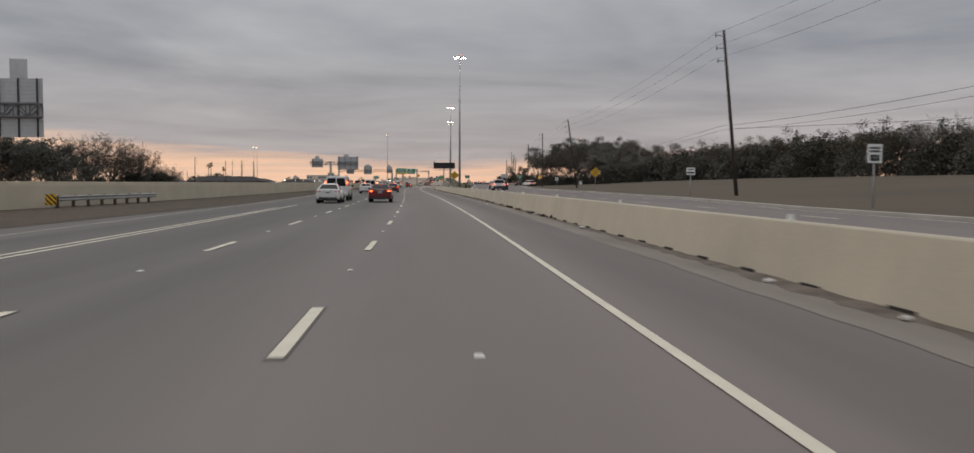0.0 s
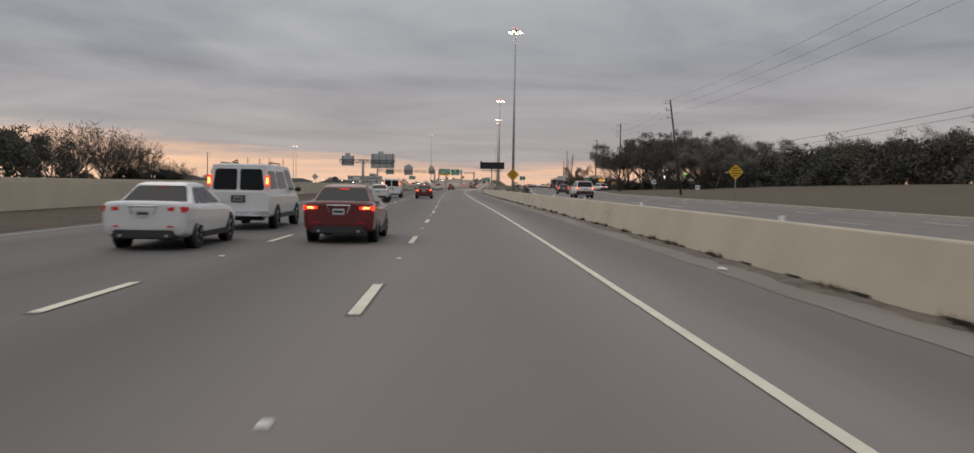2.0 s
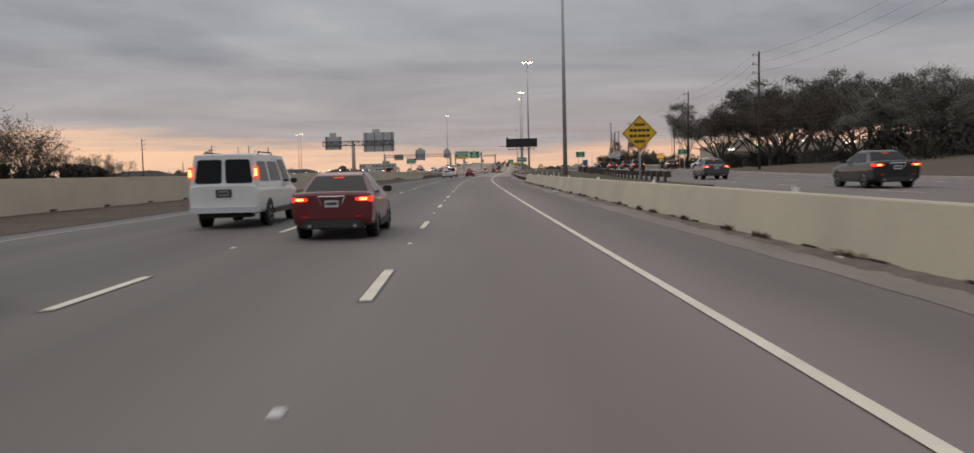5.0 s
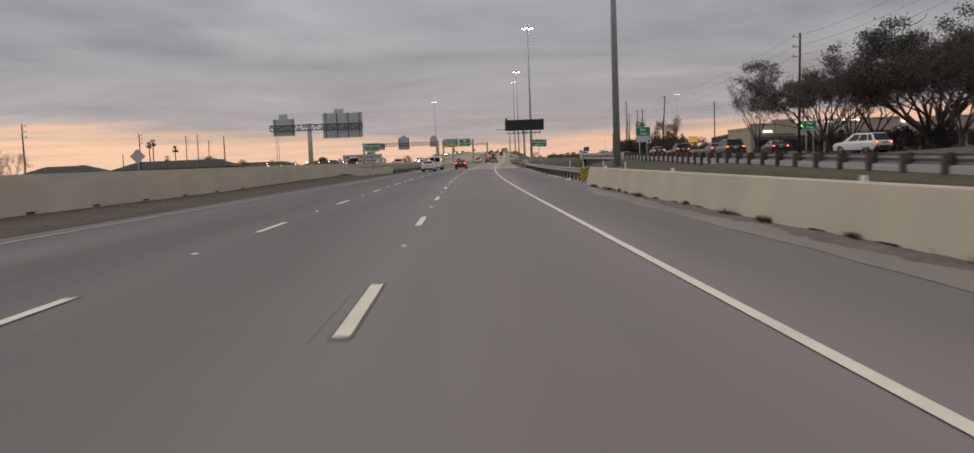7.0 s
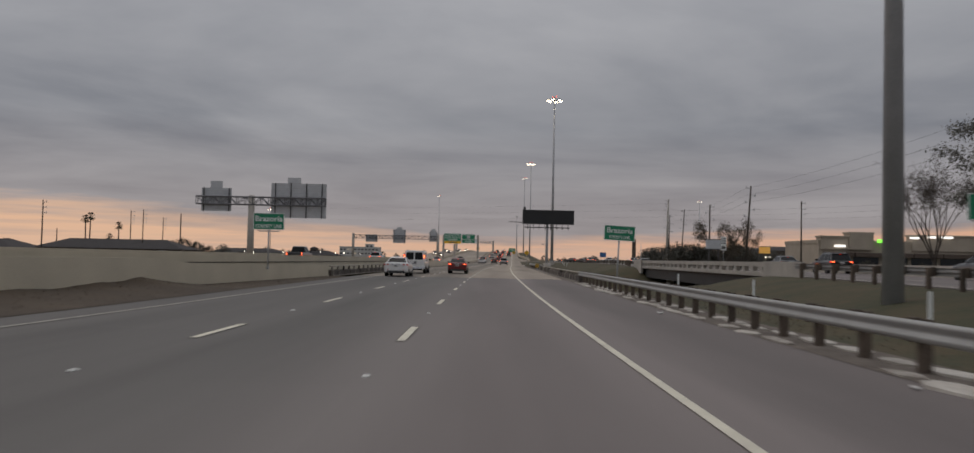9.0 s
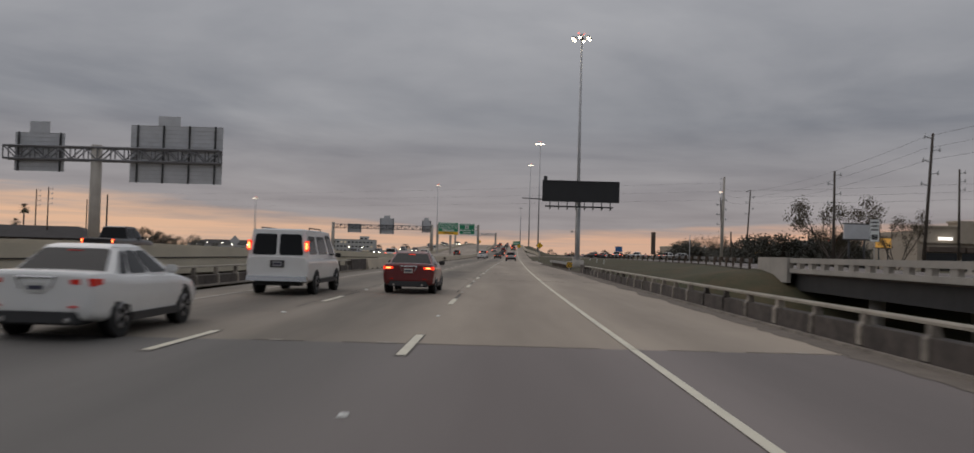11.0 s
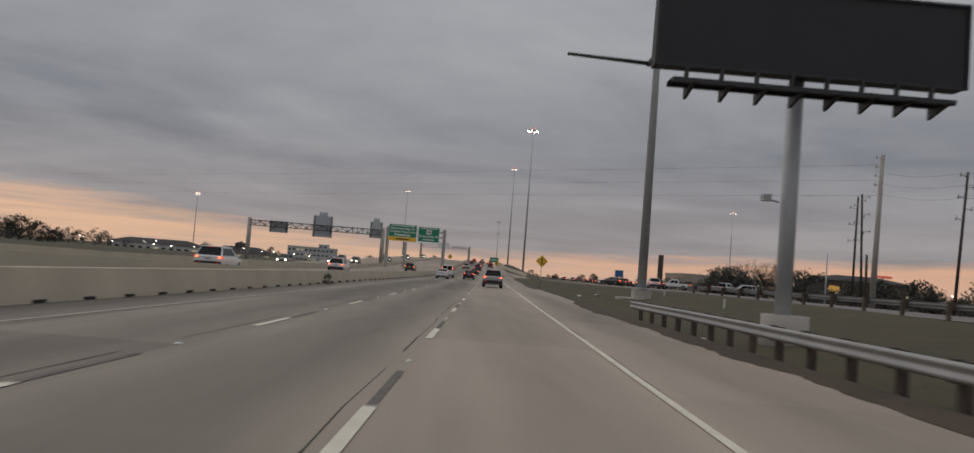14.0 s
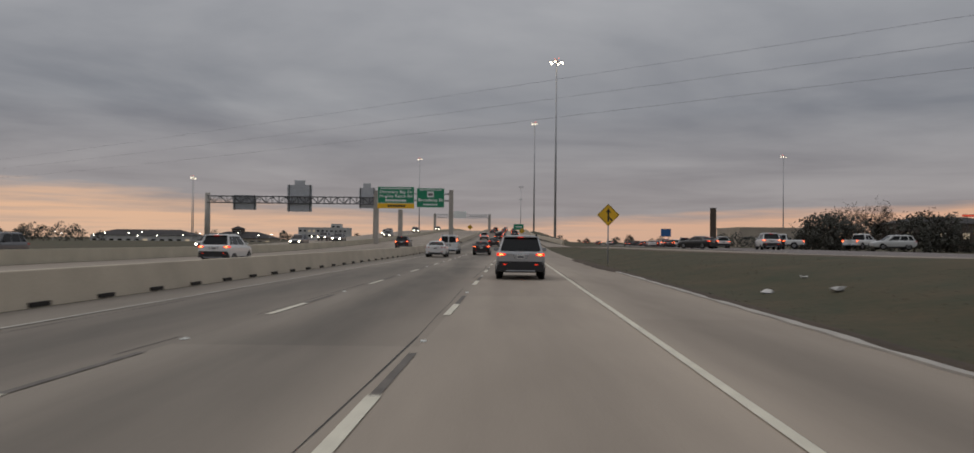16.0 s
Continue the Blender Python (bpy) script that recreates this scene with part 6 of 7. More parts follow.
rng = random.Random(5)
oaks = [tree(11 + i, "oak_tree", "dark evergreen oak with a broken crown", 10.0, "oak", 300 + i, -400, 0, group="evergreen oaks") for i in range(3)]
grands = [tree(111 + i, "oak_tree", "tall spreading oak with a dark uneven crown", 10.0, "grand", 305 + i, -400, 0, group="evergreen oaks") for i in range(2)]
domes = [tree(31 + i, "bare_tree", "spreading leafless winter tree with fine twigs", 10.0, "bare", 320 + i, -400, 0, group="leafless trees") for i in range(2)]
bares = [tree(35 + i, "leafless_tree", "leafless brown winter tree", 10.0, "bare", 325 + i, -400, 0, group="leafless trees") for i in range(3)]
thins = [tree(51 + i, "thin_tree", "half-bare tree with dry brown leaves", 10.0, "thin", 340 + i, -400, 0, group="half-bare trees") for i in range(2)]
hedges = [tree(91 + i, "shrub_tree", "broad dark evergreen, leafy to the ground", 6.0, "hedge", 380 + i, -400, 0, group="broad evergreens") for i in range(3)]
woods = [tree(131 + i, "distant_tree", "low dark tree on the skyline", 6.0, "hedge", 390 + i, -400, 0, group="trees on the skyline") for i in range(2)]
bushes = [tree(71 + i, "bush", "dense dark evergreen shrub", 4.0, "bush", 360 + i, -400, 0, "bush", "shrubs") for i in range(2)]
used = set()


def plant(pool, x, y, z, h, base=10.0):
    src = pool[rng.randrange(len(pool))]
    k = [h / base * rng.uniform(0.92, 1.15) / src.scale.x, h / base * rng.uniform(0.92, 1.15) / src.scale.y, h / base / src.scale.z]
    m = pose(x, y, z, 0, 0, rng.uniform(0, 360)) @ Matrix.Diagonal((*k, 1))
    if src not in used:
        used.add(src)
        src.matrix_world = m
        return src
    return copy_thing(src, m)


# tall oaks where the service road nears the creek
for x, y, h in ((44.5, 283, 15.0), (52, 268, 16.2), (46, 257, 15.2), (56, 246, 15.4), (47.5, 236, 13.8), (50, 214, 12), (60, 258, 15.8), (63, 228, 13.6)):
    plant(grands, x, y, 0.3, h)
for x, y, h in ((42.5, 303.6, 13.2), (41, 272, 12.5), (38, 258, 11), (46, 253, 13), (40, 240, 12), (43, 229, 11), (57, 224, 13.0), (54, 218, 11.5)):
    t = plant(domes, x, y, 0.2, h)
    if y > 300:
        t.scale = (t.scale.x * 0.70, t.scale.y * 0.70, t.scale.z)
for x, y, h in ((48.5, 275, 13.5), (50, 262, 14.5), (53, 251, 14), (58, 243, 13.5), (51, 229, 12), (47, 246, 13)):
    plant(bares, x, y, 0.3, h)
for y in range(205, 292, 6):
    plant(hedges, 45 + rng.uniform(-2, 5), y, 0.2, rng.uniform(2.0, 3.4), 6.0)
for i in range(24):
    plant(hedges, 64 + rng.uniform(-3, 4), 196 + i * 4, 0.4, rng.uniform(4.2, 7.5) * (1 - 0.62 * smooth(222, 244, 196 + i * 4)), 6.0)
for i in range(15):
    plant(hedges, 54 + rng.uniform(-4, 5), 212 + i * 5, 0.3, rng.uniform(5.0, 8.5) * (1 - 0.66 * smooth(222, 244, 212 + i * 5)), 6.0)
# tree line beyond the field
for i in range(58):
    y = -40 + i * 4.9 + rng.uniform(-2, 2)
    x = 79 + rng.uniform(-4, 5) - 0.10 * max(0, y - 100)
    plant(hedges, x - 1, y, 2.4, rng.uniform(4.6, 7.4), 6.0)
    if i % 2:
        plant(oaks if rng.random() < 0.5 else thins, x + 2, y, 2.5, rng.uniform(7.6, 10.6))
    if i % 3 == 0:
        plant(bares, x + 5, y, 2.2, rng.uniform(8.5, 11.0))
        plant(hedges, x + 8, y, 2.2, rng.uniform(5.5, 7.5), 6.0)
for i in range(56):
    y = -46 + i * 5.2 + rng.uniform(-1, 1)
    plant(hedges, 87 + rng.uniform(-2, 2) - 0.10 * max(0, y - 100), y, 2.3, rng.uniform(6.6, 9.0), 6.0)
    if i % 4 == 1:
        plant(oaks, 84 + rng.uniform(-3, 3) - 0.10 * max(0, y - 100), y, 2.2, rng.uniform(9.2, 11.6))
# left side: evergreens, then leafless trees
for i in range(12):
    y = 150 + i * 8 + rng.uniform(-2, 2)
    plant(oaks, -99 + rng.uniform(-5, 5), y, -0.1, rng.uniform(11, 14))
    plant(hedges, -96 + rng.uniform(-3, 3), y, -0.1, rng.uniform(6, 10), 6.0)
for i in range(8):
    plant(bares, -103 + rng.uniform(-4, 5), 232 + i * 9 + rng.uniform(-3, 3), -0.1, rng.uniform(12, 16.5) * (1 - 0.06 * max(0, i - 4)))
for i in range(11):
    y = 264 + i * 6.0 + rng.uniform(-2, 2)
    plant(bares, -97 + rng.uniform(-5, 6), y, -0.1, rng.uniform(12.5, 16.5) * (1 - 0.5 * smooth(276, 306, y)))
    if i % 2:
        plant(bushes, -95 + rng.uniform(-3, 3), y, -0.1, rng.uniform(3.5, 5.5), 4.0)
for i in range(26):
    y = 236 + i * 4.2 + rng.uniform(-1.5, 1.5)
    plant(bares, -102 + rng.uniform(-4, 8), y, -0.1, rng.uniform(8.5, 12.5) * (1 - 0.45 * smooth(276, 306, y)))
    plant(hedges, -101 + rng.uniform(-3, 3), y, -0.1, rng.uniform(2.2, 3.8), 6.0)
# broad evergreens standing alone before the far houses
for x, y, h in ((-155, 652, 8.9), (-147.5, 650, 7.2), (-162, 653, 7.8), (-169, 656, 6.2), (-142, 648, 4.6)):
    plant(hedges, x, y, -0.1, h, 6.0)
for i in range(20):
    plant(woods, -235 + i * 4.6, 720 + rng.uniform(-15, 15), -0.1, rng.uniform(4.0, 7.5), 6.0)
# right side after the creek
for i in range(11):
    plant(hedges, 86 + i * 3.6 + rng.uniform(-1, 1), 552 + rng.uniform(-4, 6), 0, rng.uniform(3.4, 5.4), 6.0)
for x, y, h, w in ((42.8, 381, 10.6, 0.72), (44.0, 383, 7.6, 0.7), (39.2, 356, 7.2, 0.62), (53.4, 405, 8.6, 0.5), (47.5, 392, 7.0, 0.6)):
    t = plant(thins, x, y, 0.0, h)
    t.scale = (t.scale.x * w, t.scale.y * w, t.scale.z)
for i in range(12):
    plant(hedges, 35.6 + i * 1.55, 390 + i * 0.6 + rng.uniform(-1, 2), 0, rng.uniform(3.9, 5.6), 6.0)
# clipped shrubs before the shops
for i in range(14):
    plant(hedges, 84 + i * 4.6 + rng.uniform(-1.5, 1.5), 432 + rng.uniform(-3, 3), 0, rng.uniform(2.0, 3.4), 6.0)
for i in range(30):
    plant(hedges, 52 + i * 2.6 + rng.uniform(-1, 1), 470 + rng.uniform(-6, 10), 0, rng.uniform(2.8, 4.6), 6.0)
for x, y, h in ((60, 470, 7.0), (68, 474, 7.6), (76, 470, 9.0), (84, 473, 8.6), (93, 480, 9), (62, 556, 7.5), (70, 560, 8), (78, 566, 10), (88, 560, 9)):
    plant(hedges, x, y, 0, h * 0.7, 6.0)
for x, y, h in ((70.8, 566, 9.6), (77.6, 566, 10.6), (80, 570, 9.8)):
    plant(bares, x, y, 0, h)
for x, y, h in ((63, 556, 7.2), (66, 558, 7.8), (69, 556, 7.0), (81, 556, 7.2), (84, 558, 8.0), (87, 556, 7.5)):
    plant(hedges, x, y, 0, h, 6.0)
for i in range(12):
    plant(woods, 84 + i * 4.2, 690 + rng.uniform(-4, 4), 0, rng.uniform(3.6, 6.0), 6.0)
for i in range(64):
    plant(woods, 48 + i * 4.6 + rng.uniform(-2, 2), 900 + rng.uniform(-40, 40), 0, rng.uniform(3.0, 5.6), 6.0)
for i in range(16):
    plant(woods, -60 - i * 15, 1250 + rng.uniform(-60, 60), 0, rng.uniform(6, 10), 6.0)
weed = tree(151, "tumbleweed", "dry brown tumbleweed caught against the barrier foot", 4.0, "hedge", 0, 0, 0, "bush")
weed.matrix_world = pose(S(398.5) - 10.05, 398.5, 0.0, 0, 0, 40) @ Matrix.Diagonal((0.13, 0.17, 0.165, 1))


def palm(x, y, h, lean):
    t = thing("palm_tree", "tall thin fan palm against the afterglow", "palm tree", pose(x, y, 0, 0, lean, 0), "fan palms")
    bm = bmesh.new()
    tube(bm, (0, 0, -0.2), (0, 0, h * 0.5), 0.24, 0.18, 9)
    tube(bm, (0, 0, h * 0.5), (0, 0, h), 0.18, 0.14, 9)
    part("trunk", bm, M["bark"], t)
    r2 = random.Random(int(h * 10))
    bm = bmesh.new()
    for i in range(46):
        a, e = r2.uniform(0, 6.28), r2.uniform(-0.9, 1.3)
        d = Vector((math.cos(a) * math.cos(e), math.sin(a) * math.cos(e), math.sin(e)))
        s = d.cross(Vector((0, 0, 1)))
        s = s.normalized() if s.length > 0.01 else Vector((1, 0, 0))
        p0, p1 = Vector((0, 0, h)), Vector((0, 0, h)) + d * 0.7
        tube(bm, p0, p1, 0.02, 0.015, 3, caps=False)
        for k in range(-3, 4):
            q = p1 + (d * 0.75 + s * 0.22 * k - Vector((0, 0, 0.10 * abs(k) + 0.1))) * 0.9
            bm.faces.new([bm.verts.new(v) for v in (p1, p1.lerp(q, 0.5) + s * 0.06, q, p1.lerp(q, 0.5) - s * 0.06)])
    part("crown", bm, M["palm_leaf"], t, "ragged fan-shaped fronds")


palm(-113.2, 456.0, 11.1, 1)
palm(-114.0, 455.5, 10.4, -1)
palm(-108.4, 463.8, 8.9, 0)
palm(-113.6, 470, 5.6, 0)


# ---------------------------------------------------------------- buildings
def building(label, x0, x1, y0, y1, z1, walls, roof_h, stories=1, cols=8, lit=0.3, roof="hip", seed=1, category="building", z0=0.0, win_h=1.3):
    r2 = random.Random(seed)
    t = thing("building", label, category, pose((x0 + x1) / 2, y0, z0))
    w, d, h = x1 - x0, y1 - y0, z1 - z0
    bm = bmesh.new()
    box(bm, -w / 2, w / 2, 0, d, 0, h)
    part("wall", bm, M[walls], t)
    bm = bmesh.new()
    if roof == "hip":
        o = 0.6
        a = [bm.verts.new(p) for p in ((-w / 2 - o, -o, h), (w / 2 + o, -o, h), (w / 2 + o, d + o, h), (-w / 2 - o, d + o, h))]
        i = min(w, d) * 0.45
        b = [bm.verts.new(p) for p in ((-w / 2 + i, d * 0.45, h + roof_h), (w / 2 - i, d * 0.45, h + roof_h))]
        for f in ((a[0], a[1], b[1], b[0]), (a[1], a[2], b[1]), (a[2], a[3], b[0], b[1]), (a[3], a[0], b[0]), (a[3], a[2], a[1], a[0])):
            bm.faces.new(f)
    else:
        box(bm, -w / 2 - 0.15, w / 2 + 0.15, -0.15, d + 0.15, h, h + roof_h)
    solid(bm)
    part("roof", bm, M["roof"] if roof == "hip" else M[walls], t, "dark shingle roof" if roof == "hip" else "plain parapet")
    sh = h / stories
    for s in range(stories):
        for c in range(cols):
            cx = -w / 2 + w * (c + 0.5) / cols
            ww = min(2.2, w / cols * 0.55)
            zc = sh * (s + 0.52)
            bm = bmesh.new()
            box(bm, cx - ww / 2 - 0.1, cx + ww / 2 + 0.1, -0.06, -0.004, zc - win_h / 2 - 0.1, zc + win_h / 2 + 0.1)
            wn_ = part("window", bm, M["wall_white"], t)
            bm = bmesh.new()
            box(bm, cx - ww / 2, cx + ww / 2, -0.085, -0.062, zc - win_h / 2, zc + win_h / 2)
            part("pane", bm, M["win_lit"] if r2.random() < lit else M["win"], wn_)
    return t


for x0, x1, y, h in ((-123, -84, 446, 3.6), (-146, -120.5, 430, 2.9), (-150, -136, 462, 3.4)):
    building("low house with a dark hipped roof behind the wall", x0, x1, y, y + 14, h - 1.4, "wall_dark", 2.6, 1, 4, 0.0, "hip", int(-x0), "house")
building("pale three-storey office block with lit windows", -150, -110, 1100, 1125, 10.2, "wall_white", 1.0, 3, 11, 0.35, "flat", 3, z0=-2)
building("pale stair tower on the office block roof", -124, -116, 1104, 1114, 13.8, "wall_white", 0.5, 1, 2, 0.0, "flat", 4, z0=10.0)
building("long low building with a dark roof", -197, -146, 830, 850, 2.6, "wall_white", 3.0, 1, 12, 0.35, "hip", 5, z0=-2.5)
building("low building with a dark hipped roof", -140, -106, 830, 850, 1.6, "wall_tan", 3.4, 1, 9, 0.4, "hip", 6, z0=-2.5)
building("small dark tower on a roof", -127.5, -122.5, 836, 842, 6.4, "wall_dark", 1.4, 1, 2, 0.0, "hip", 7, z0=3.0)
building("flat-roofed pale warehouse in the distance", 92, 126, 700, 730, 6.6, "wall_tan", 0.8, 1, 7, 0.0, "flat", 8, win_h=0.9)
building("low shop with a dark roof beyond the hedge", 150, 190, 700, 725, 9.5, "wall_dark", 2.6, 1, 8, 0.5, "hip", 9, win_h=2.2)
# shops with stepped parapets and lit signs
shop = building("tan strip of shops with stepped parapets and lit signs", 86.4, 181.4, 445, 470, 7.6, "wall_tan", 0.9, 1, 0, 0.0, "flat", 12, win_h=2.4)
for i in range(12):
    bm = bmesh.new()
    box(bm, -46 + i * 7.8, -39.2 + i * 7.8, -0.12, 0.1, 0.3, 4.0, taper=0.02)
    part("shop_front", bm, M["win"], shop, "dark shop window")
    bm = bmesh.new()
    box(bm, -46.3 + i * 7.8, -38.9 + i * 7.8, -2.6, 0.0, 4.1, 5.2, taper=0.04)
    part("awning", bm, M["wall_dark"], shop, "dark flat awning")
for x, w, h in ((-42.5, 9, 2.6), (-36.3, 6.4, 3.7), (-10.5, 24, 3.3), (18, 16, 3.0), (38, 10, 2.4)):
    bm = bmesh.new()
    box(bm, x - w / 2, x + w / 2, -0.5 if w > 7 else -0.9, 3.0, 6.0, 6.6 + h)
    box(bm, x - w / 2 - 0.3, x + w / 2 + 0.3, -0.8, 3.2, 6.6 + h, 7.0 + h)
    part("parapet", bm, M["wall_tan"], shop, "raised tan parapet with a cornice")
for x, z, w, h, m_ in ((-31.1, 8.4, 2.2, 0.8, "neon_green"), (-22.2, 9.4, 2.6, 0.45, "neon_white"), (-17.6, 9.7, 2.2, 0.5, "neon_white"), (-13.6, 9.7, 3.4, 0.5, "neon_white"), (-42.1, 6.9, 3.0, 0.6, "neon_white"), (4, 8.6, 4.0, 0.7, "neon_white")):
    bm = bmesh.new()
    for i in range(6):
        box(bm, x - w / 2 + w * i / 6, x - w / 2 + w * (i + 0.8) / 6, -1.15, -0.92, z - h / 2, z + h / 2)
    part("shop_sign", bm, M[m_], shop, "lit shop sign")


def pylon(label, x, y, z0, z1, w, h, material, zg=0.0):
    t = thing("pylon_sign", label, "shop sign", pose(x, y, zg))
    bm = bmesh.new()
    box(bm, -w / 2, w / 2, -0.15, 0.15, z1 - h, z1, taper=0.02)
    part("cabinet", bm, M[material], t)
    bm = bmesh.new()
    box(bm, -w / 2 - 0.08, w / 2 + 0.08, -0.12, 0.22, z1, z1 + 0.12)
    box(bm, -w / 2 - 0.08, w / 2 + 0.08, -0.12, 0.22, z1 - h - 0.12, z1 - h)
    tube(bm, (-w * 0.3, 0, 0), (-w * 0.3, 0, z1 - h), 0.1, n=8)
    tube(bm, (w * 0.3, 0, 0), (w * 0.3, 0, z1 - h), 0.1, n=8)
    part("frame", bm, M["steel_dark"], t)


pylon("lit amber shop sign by the trees", 53.9, 390.5, 3, 5.1, 2.2, 1.35, "neon_amber")
pylon("lit amber shop sign behind the hedge", 84.3, 540, 3, 4.6, 2.4, 1.3, "neon_amber")
pylon("blue sign board by the service road", 63.5, 690, 3, 6.2, 3.4, 2.4, "panel_blue")
pylon("tall dark chimney-like sign in the distance", 82.4, 700, 3, 14.0, 2.2, 11.0, "wall_dark")
pylon("grey sign cabinet beyond the bridge", 32.8, 351, 3, 5.2, 2.5, 1.4, "sign_back")
pylon("red-lit shop fascia beyond the trees", 175, 699, 3, 12.6, 9, 0.6, "neon_red")


def street_lamp(x, y, z, h, group="distant street lamps"):
    t = thing("street_lamp", "small distant street lamp, lit", "street lamp", pose(x, y, z), group)
    bm = bmesh.new()
    tube(bm, (0, 0, 0), (0, 0, h), 0.09, 0.06, 8)
    tube(bm, (0, 0, h), (0.9, 0, h + 0.2), 0.05, 0.04, 6)
    part("pole", bm, M["galv_dull"], t)
    bm = bmesh.new()
    bmesh.ops.create_uvsphere(bm, u_segments=8, v_segments=5, radius=0.21)
    bmesh.ops.translate(bm, vec=(0.9, 0, h + 0.1), verts=bm.verts[:])
    part("lamp_head", bm, M["lamp_small"], t, "glowing head", True)
    return t


sl = street_lamp(-160, 800, -2, 6.0)
for i in range(16):
    copy_thing(sl, pose(-205 + i * 8.5 + rng.uniform(-3, 3), 790 + rng.uniform(-15, 15), -3.5 + rng.uniform(-0.5, 1.5)))
for i in range(12):
    copy_thing(sl, pose(95 + i * 13, 640 + rng.uniform(-30, 60), -1.0 + rng.uniform(-0.5, 1.5)))

# ---------------------------------------------------------------- vehicles
# lower shell stations, tail to nose: y, half width, sill, deck height; then the cabin's base and roof: half width, y rear, y front, z
SHAPES = {}
SHAPES["suv"] = dict(
    L=4.95, wheel=(0.98, 3.86, 0.37),
    shell=[(0.0, 0.88, 0.5, 1.04), (0.05, 0.955, 0.36, 1.09), (0.45, 0.99, 0.29, 1.1), (2.4, 0.995, 0.28, 1.08), (3.6, 0.99, 0.28, 1.08), (4.55, 0.95, 0.3, 1.0), (4.88, 0.84, 0.36, 0.88), (4.95, 0.76, 0.44, 0.8)],
    base=(0.92, 0.1, 3.75, 1.05), roof=(0.72, 0.58, 2.75, 1.75), sides=((0.05, 0.2), (0.23, 0.52), (0.55, 0.86)))
SHAPES["sedan"] = dict(
    L=4.75, wheel=(0.96, 3.7, 0.34),
    shell=[(0.0, 0.8, 0.46, 0.99), (0.05, 0.885, 0.32, 1.05), (0.5, 0.915, 0.26, 1.06), (1.2, 0.925, 0.24, 1.0), (2.6, 0.925, 0.24, 0.97), (3.45, 0.92, 0.24, 0.96), (4.3, 0.87, 0.26, 0.84), (4.68, 0.77, 0.32, 0.72), (4.75, 0.7, 0.4, 0.64)],
    base=(0.85, 0.58, 3.5, 0.94), roof=(0.6, 1.3, 2.42, 1.46), sides=((0.12, 0.24), (0.27, 0.54), (0.57, 0.86)))
SHAPES["van"] = dict(
    L=5.6, wheel=(1.25, 4.65, 0.37),
    shell=[(0.0, 0.93, 0.52, 1.2), (0.04, 0.98, 0.42, 1.22), (0.3, 0.99, 0.38, 1.22), (4.6, 0.985, 0.38, 1.2), (5.3, 0.95, 0.4, 1.08), (5.55, 0.88, 0.46, 0.96), (5.6, 0.82, 0.52, 0.9)],
    base=(0.965, 0.02, 4.85, 1.15), roof=(0.83, 0.12, 3.95, 2.08), sides=((0.73, 0.93),))
SHAPES["pickup"] = dict(
    L=5.8, wheel=(1.15, 4.75, 0.4),
    shell=[(0.0, 0.93, 0.6, 1.12), (0.04, 0.97, 0.5, 1.16), (0.5, 0.985, 0.45, 1.17), (4.2, 0.985, 0.44, 1.17), (5.4, 0.96, 0.46, 1.1), (5.74, 0.9, 0.54, 1.0), (5.8, 0.84, 0.6, 0.94)],
    base=(0.93, 1.98, 4.35, 1.12), roof=(0.72, 2.14, 3.5, 1.9), sides=((0.08, 0.42), (0.46, 0.84)))


def shell_ring(y, w, zb, top):
    half = [(w * 0.86, zb), (w * 0.965, zb + 0.07), (w, zb + (top - zb) * 0.5), (w * 0.985, top - 0.13), (w * 0.94, top - 0.03), (w * 0.80, top), (w * 0.35, top + 0.012)]
    return [Vector((x, y, z)) for x, z in half] + [Vector((-x, y, z)) for x, z in half[::-1]]


def pane(bm, c, proud, n, round_off=0.10):
    """Thin plate with cut corners on the quad c, lifted along n."""
    pts = []
    for i in range(4):
        a, b, d = c[i - 1], c[i], c[(i + 1) % 4]
        for k in (0, 1, 2):
            e = (b + (a - b).normalized() * round_off, b + ((a - b).normalized() + (d - b).normalized()) * round_off * 0.28, b + (d - b).normalized() * round_off)
            pts.append(e[k])
    lo = [bm.verts.new(p) for p in pts]
    hi = [bm.verts.new(p + n * proud) for p in pts]
    bm.faces.new(hi)
    for i in range(len(lo)):
        j = (i + 1) % len(lo)
        bm.faces.new((lo[i], lo[j], hi[j], hi[i]))
    bm.normal_update()
    if bm.faces[:][0].normal.dot(n) < 0:
        bmesh.ops.reverse_faces(bm, faces=bm.faces[:])


def smoothed(bm, level):
    """The mesh after a few steps of subdivision."""
    cage = bpy.data.meshes.new("cage")
    bm.to_mesh(cage)
    bm.free()
    tmp = new("cage", cage)
    s = tmp.modifiers.new("sub", "SUBSURF")
    s.levels = level
    bpy.context.view_layer.update()
    me = bpy.data.meshes.new_from_object(tmp.evaluated_get(bpy.context.evaluated_depsgraph_get()))
    bpy.data.objects.remove(tmp)
    out = bmesh.new()
    out.from_mesh(me)
    bpy.data.meshes.remove(me)
    return out


